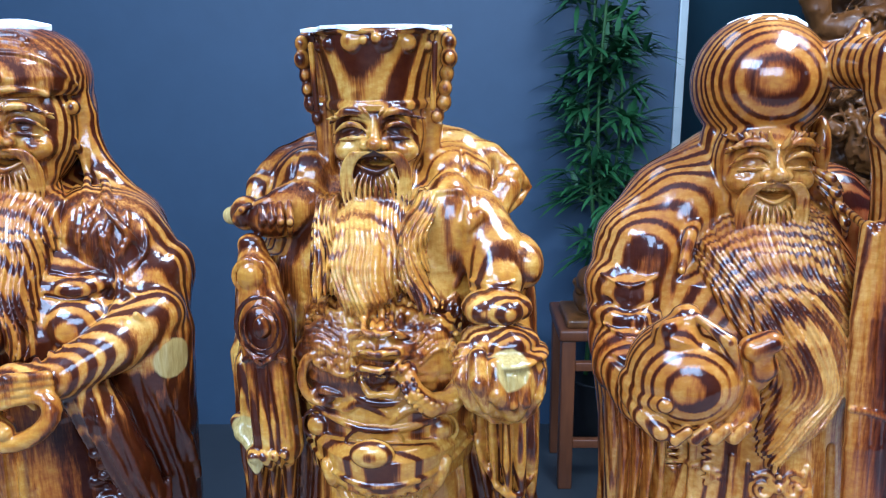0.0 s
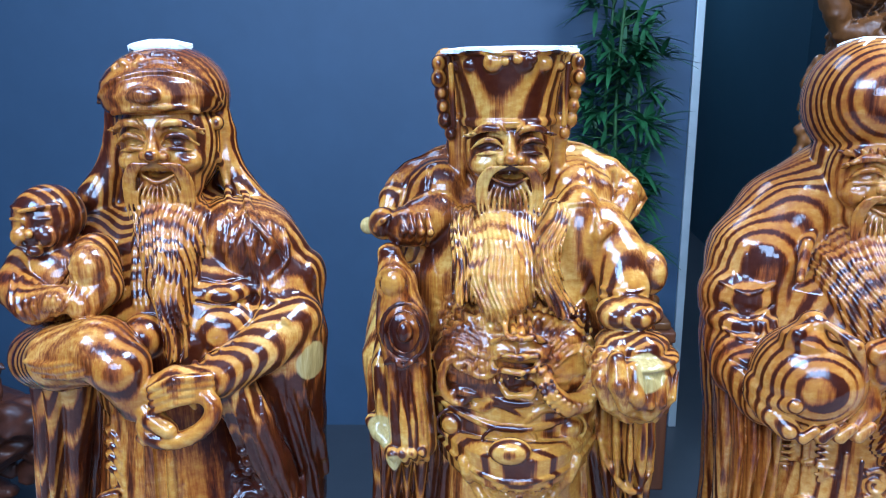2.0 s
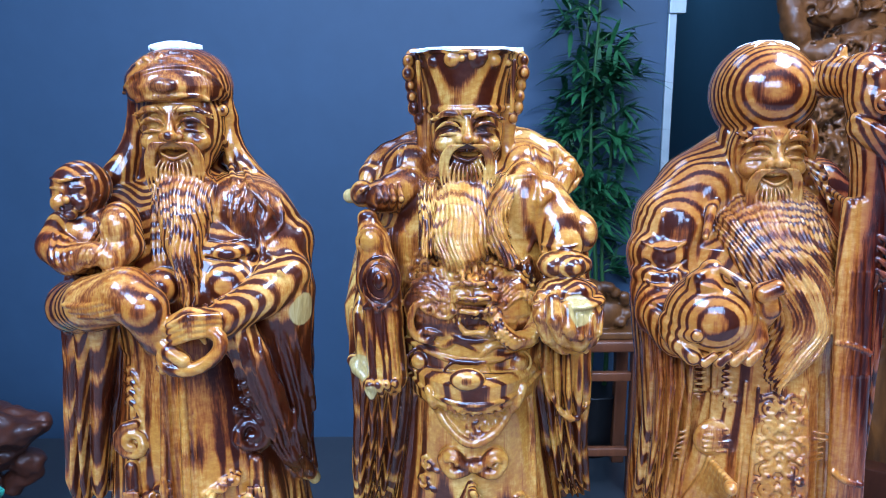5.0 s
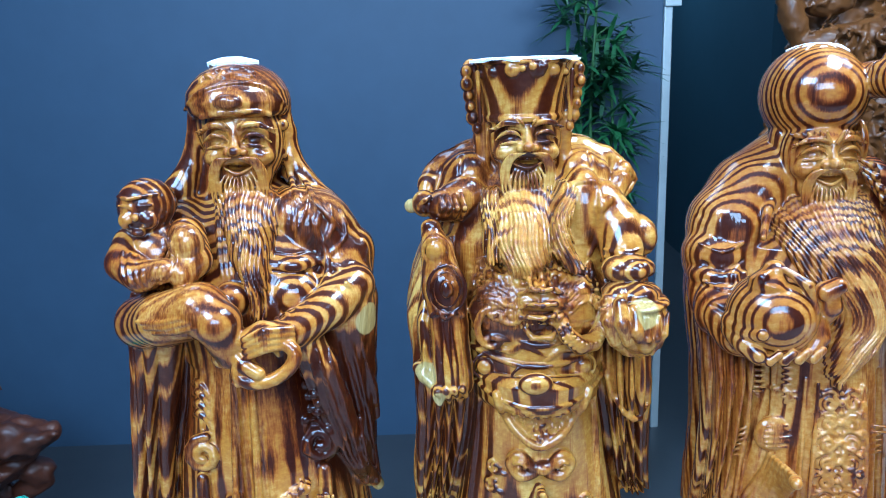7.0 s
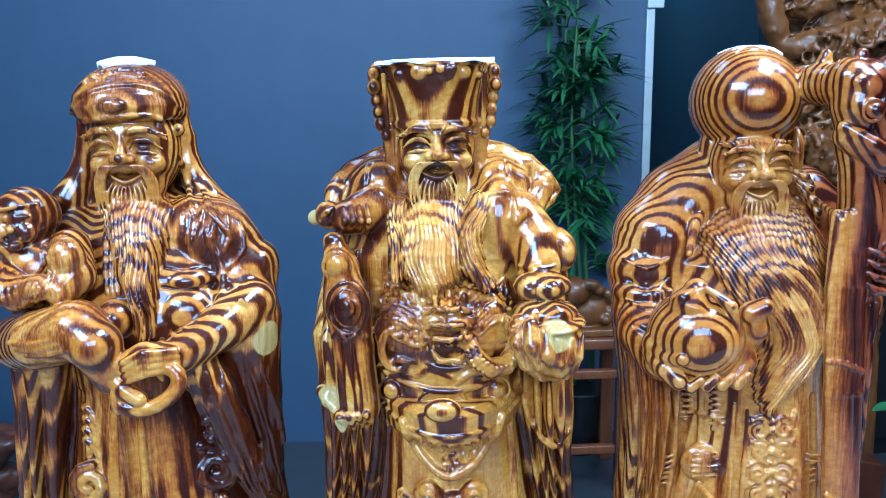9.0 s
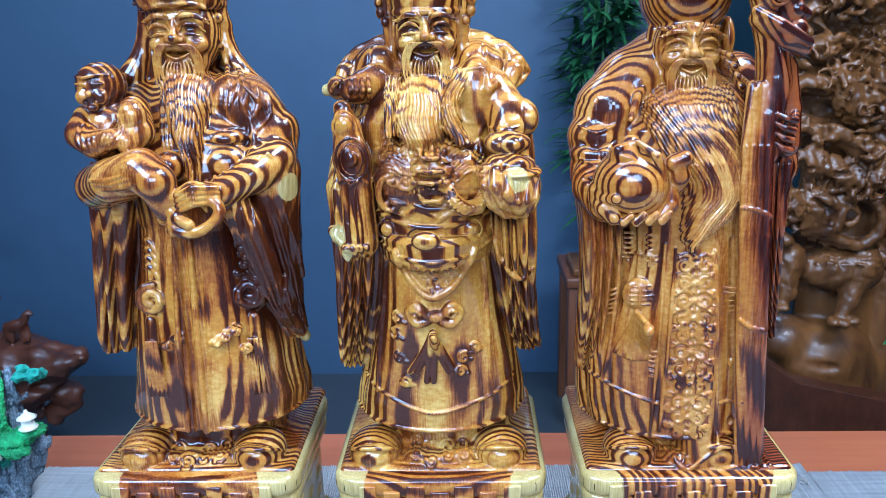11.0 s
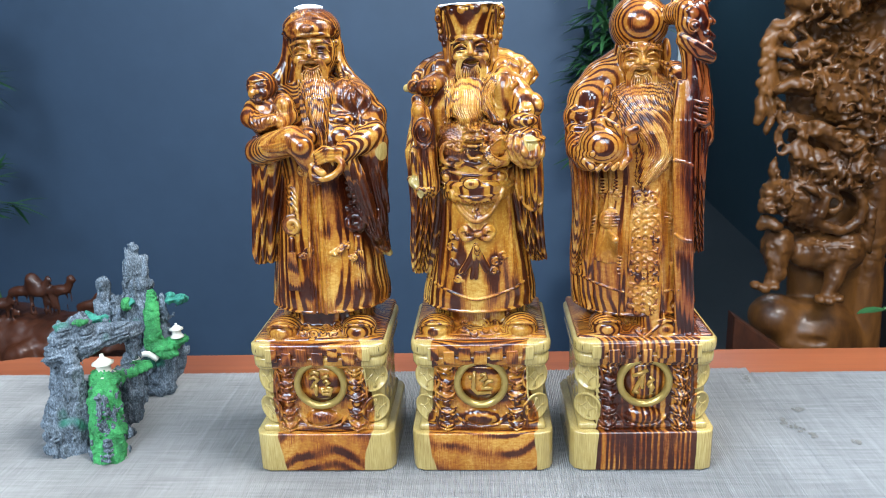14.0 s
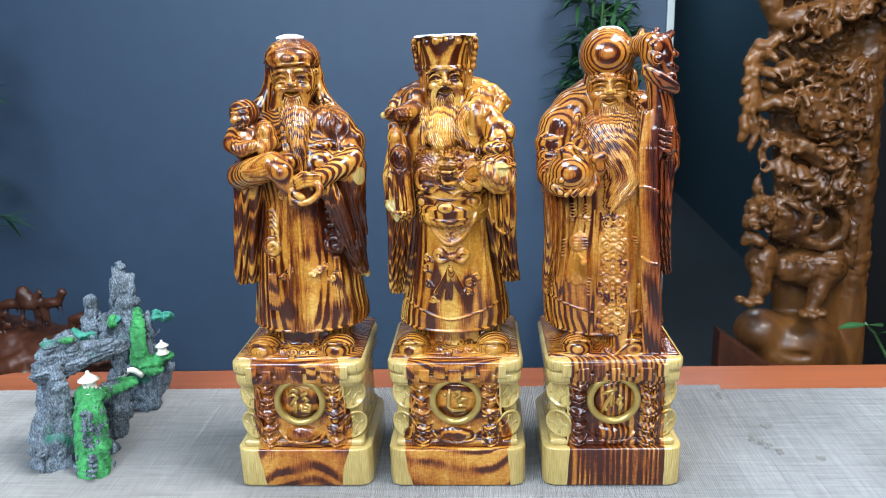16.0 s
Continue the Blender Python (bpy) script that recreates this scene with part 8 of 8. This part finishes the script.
# ---- low dark red root carving with little figures along its top ----
def root_carving():
    F, rnd = Clay((-1.95, 1.4, FLOOR), (-0.9, 1.95, -0.1), 0.006), random.Random(5)
    F.tube([(-1.9, 1.68, -0.42), (-1.5, 1.66, -0.45), (-1.2, 1.64, -0.47), (-1.02, 1.62, -0.42)], [0.12, 0.11, 0.1, 0.03], 0.04)
    F.tube([(-1.5, 1.68, -0.7), (-1.4, 1.68, -0.5)], [0.2, 0.12], 0.05)
    F.tube([(-1.22, 1.6, -0.5), (-1.08, 1.58, -0.44), (-0.98, 1.57, -0.40)], [0.06, 0.035, 0.012], 0.02)
    for i in range(11):
        x = -1.78 + i * 0.062 + rnd.uniform(-0.01, 0.01)
        z = -0.30 + rnd.uniform(-0.012, 0.015) + 0.03 * math.sin(i)
        F.ell((x, 1.6, z), (0.034, 0.02, 0.019), 0.008)
        F.tube([(x + 0.025, 1.6, z + 0.01), (x + 0.04, 1.595, z + 0.035), (x + 0.052, 1.59, z + 0.03)], [0.013, 0.011, 0.007], 0.005)
        for dx in (-0.024, -0.012, 0.014, 0.026):
            F.tube([(x + dx, 1.6 + dx * 0.3, z), (x + dx * 1.1, 1.6, z - 0.07)], [0.008, 0.0055], 0.004)
    F.ell((-1.3, 1.6, -0.255), (0.024, 0.02, 0.035), 0.01)
    for i in range(40):
        x = rnd.uniform(-1.85, -1.05)
        z = rnd.uniform(-0.7, -0.38)
        F.ell((x, F.front(x, z), z), (rnd.uniform(0.02, 0.06), 0.03, rnd.uniform(0.015, 0.04)), 0.015, (0, rnd.uniform(-40, 40), 0), cut=i % 3 == 0)
    F.emboss((-1.95, 1.4, FLOOR), (-0.9, 1.95, -0.1), lambda x, y, z: 0.01 * (ridges(x, y, z, 22, 4.0) - 0.5) + 0.004 * (lumps(x, y, z, 70, 1.0) - 0.5), 0.001, 0.02)
    return tagged(F.skin("root_carving", REDWOOD), "dark reddish gnarled root carving with small figures on top", "wood carving")


root_carving()


# ---- stool with a small carved lump, in front of the bamboo ----
stool = tagged(new("stool"), "plain orange-brown wooden stool standing by the wall", "stool")
part("seat", box((0.25, 1.82, -0.325), (0.50, 2.06, -0.295), 0.006), STOOLM, stool)
for x in (0.275, 0.475):
    for y in (1.845, 2.035):
        part("leg", box((x - 0.018, y - 0.018, FLOOR), (x + 0.018, y + 0.018, -0.325), 0.004), STOOLM, stool)
for z in (-0.40, -0.62):
    part("stretcher", box((0.293, 1.835, z - 0.012), (0.457, 1.855, z + 0.012), 0.003), STOOLM, stool)


def small_carving():
    F, rnd = Clay((0.26, 1.78, -0.296), (0.52, 2.06, -0.08), 0.004), random.Random(8)
    F.ell((0.38, 1.92, -0.235), (0.085, 0.07, 0.06), 0.01)
    F.ell((0.34, 1.87, -0.175), (0.045, 0.045, 0.04), 0.012)
    F.slab((0.38, 1.92, -0.285), (0.11, 0.085, 0.012), 0.006, 0.006)
    for i in range(18):
        a = rnd.uniform(0, 6.28)
        F.ell((0.38 + 0.075 * math.cos(a), 1.9 - 0.05 * abs(math.sin(a)), rnd.uniform(-0.26, -0.15)), (0.016, 0.016, 0.014), 0.006)
    return tagged(F.skin("small_carving", CARVED), "small red-brown carved wooden lump resting on the stool", "wood carving")


small_carving()


# ---- bamboo ----
def leaf(bm, base, way, length, width, droop):
    base, way = Vector(base), Vector(way).normalized()
    side = way.cross(Vector((0, 0, 1))).normalized() if abs(way.z) < 0.95 else Vector((1, 0, 0))
    rows = []
    for u, w in ((0, 0.15), (0.25, 0.85), (0.5, 1.0), (0.78, 0.6), (1.0, 0.03)):
        p = base + way * length * u - Vector((0, 0, droop * length * u * u))
        s = side * width * w * 0.5
        rows.append((bm.verts.new(p - s), bm.verts.new(p - Vector((0, 0, width * 0.12 * w))), bm.verts.new(p + s)))
    for a, b in zip(rows, rows[1:]):
        bm.faces.new((a[0], a[1], b[1], b[0]))
        bm.faces.new((a[1], a[2], b[2], b[1]))


def bamboo(name, label, stems, seed, leaves, pot_at):
    thing, rnd = tagged(new(name), label, "plant"), random.Random(seed)
    stalks, crown = bmesh.new(), bmesh.new()
    for (x0, y0), (x1, y1), z0, z1, spread in stems:
        pts = [(x0 + (x1 - x0) * g + 0.012 * math.sin(g * 9 + x0 * 30), y0 + (y1 - y0) * g, z0 + (z1 - z0) * g) for g in [i / 10 for i in range(11)]]
        tube_mesh(stalks, pts, [0.008 - 0.0005 * i for i in range(11)], 7)
        for b in range(leaves):
            g = rnd.uniform(0.36, 1.0)
            i = min(int(g * 10), 9)
            p = Vector(pts[i]).lerp(Vector(pts[i + 1]), g * 10 - i)
            a = rnd.uniform(0, 6.28)
            out = Vector((math.cos(a), 0.6 * math.sin(a), rnd.uniform(-0.1, 0.5))).normalized() * rnd.uniform(0.3, 1.0) * spread
            tip = p + out
            tube_mesh(stalks, [p, p + out * 0.5 + Vector((0, 0, 0.01)), tip], [0.0022, 0.0016, 0.001], 4)
            for k in range(rnd.randint(6, 10)):
                q = p.lerp(tip, rnd.uniform(0.55, 1.0))
                w = rnd.uniform(0, 6.28)
                leaf(crown, q, out.normalized() + Vector((0.9 * math.cos(w), 0.7 * math.sin(w), rnd.uniform(-0.5, 0.7))), rnd.uniform(0.06, 0.12), rnd.uniform(0.011, 0.018), rnd.uniform(0.1, 0.5))
    part("stalk", stalks, STALK, thing)
    part("foliage", crown, LEAF, thing, "", False)
    if pot_at:
        part("pot", lathe(bmesh.new(), [(0.07, 0.0), (0.085, 0.1), (0.10, 0.2), (0.105, 0.21), (0.095, 0.21)], pot_at, 24), BLACK, thing)
    return thing


bamboo("bamboo_plant", "leafy green bamboo plant growing before the blue wall",
       [((0.40, 2.1), (0.37, 2.06), -0.56, 0.78, 0.10), ((0.44, 2.12), (0.42, 2.08), -0.56, 0.45, 0.08), ((0.38, 2.11), (0.345, 2.08), -0.56, 0.66, 0.09)], 21, 44, (0.41, 2.115, FLOOR))
bamboo("bamboo_plant", "dark leafy plant leaning into view by the side wall",
       [((-1.62, 1.9), (-1.60, 1.85), FLOOR + 0.2, 0.62, 0.13)], 33, 30, (-1.62, 1.9, FLOOR))

# trailing green leaf beside the carving
vine = tagged(new("potted_vine"), "thin-stemmed vine with green leaves in a dark pot", "plant")
stem = bmesh.new()
tube_mesh(stem, [(1.02, 1.32, FLOOR + 0.2), (1.0, 1.31, -0.46), (0.9326, 1.3, -0.3346), (0.9007, 1.3, -0.278), (0.8751, 1.3, -0.2527)], 0.0035, 6)
part("stem", stem, STALK, vine)
blades = bmesh.new()
leaf(blades, (0.8778, 1.3, -0.2541), (-1, -0.3, 0.1), 0.075, 0.034, 0.15)
leaf(blades, (0.8819, 1.3, -0.257), (0.25, -0.8, 0.5), 0.05, 0.04, 0.3)
leaf(blades, (0.9036, 1.3, -0.2809), (0.3, -0.6, 0.6), 0.05, 0.035, 0.3)
part("leaf", blades, LEAF, vine, "", False)
part("pot", lathe(bmesh.new(), [(0.06, 0.0), (0.08, 0.12), (0.09, 0.2), (0.08, 0.2)], (1.02, 1.32, FLOOR), 20), BLACK, vine)

# dark furniture in the recess
cab = tagged(new("cabinet"), "tall black lacquered cabinet standing behind the carving", "cabinet")
part("body", box((1.16, 2.0, FLOOR), (1.9, 2.5, 1.4), 0.004), BLACK, cab)
for x in (1.18, 1.545):
    part("door", box((x, 1.982, FLOOR + 0.06), (x + 0.345, 1.998, 1.36), 0.003), BLACK, cab)
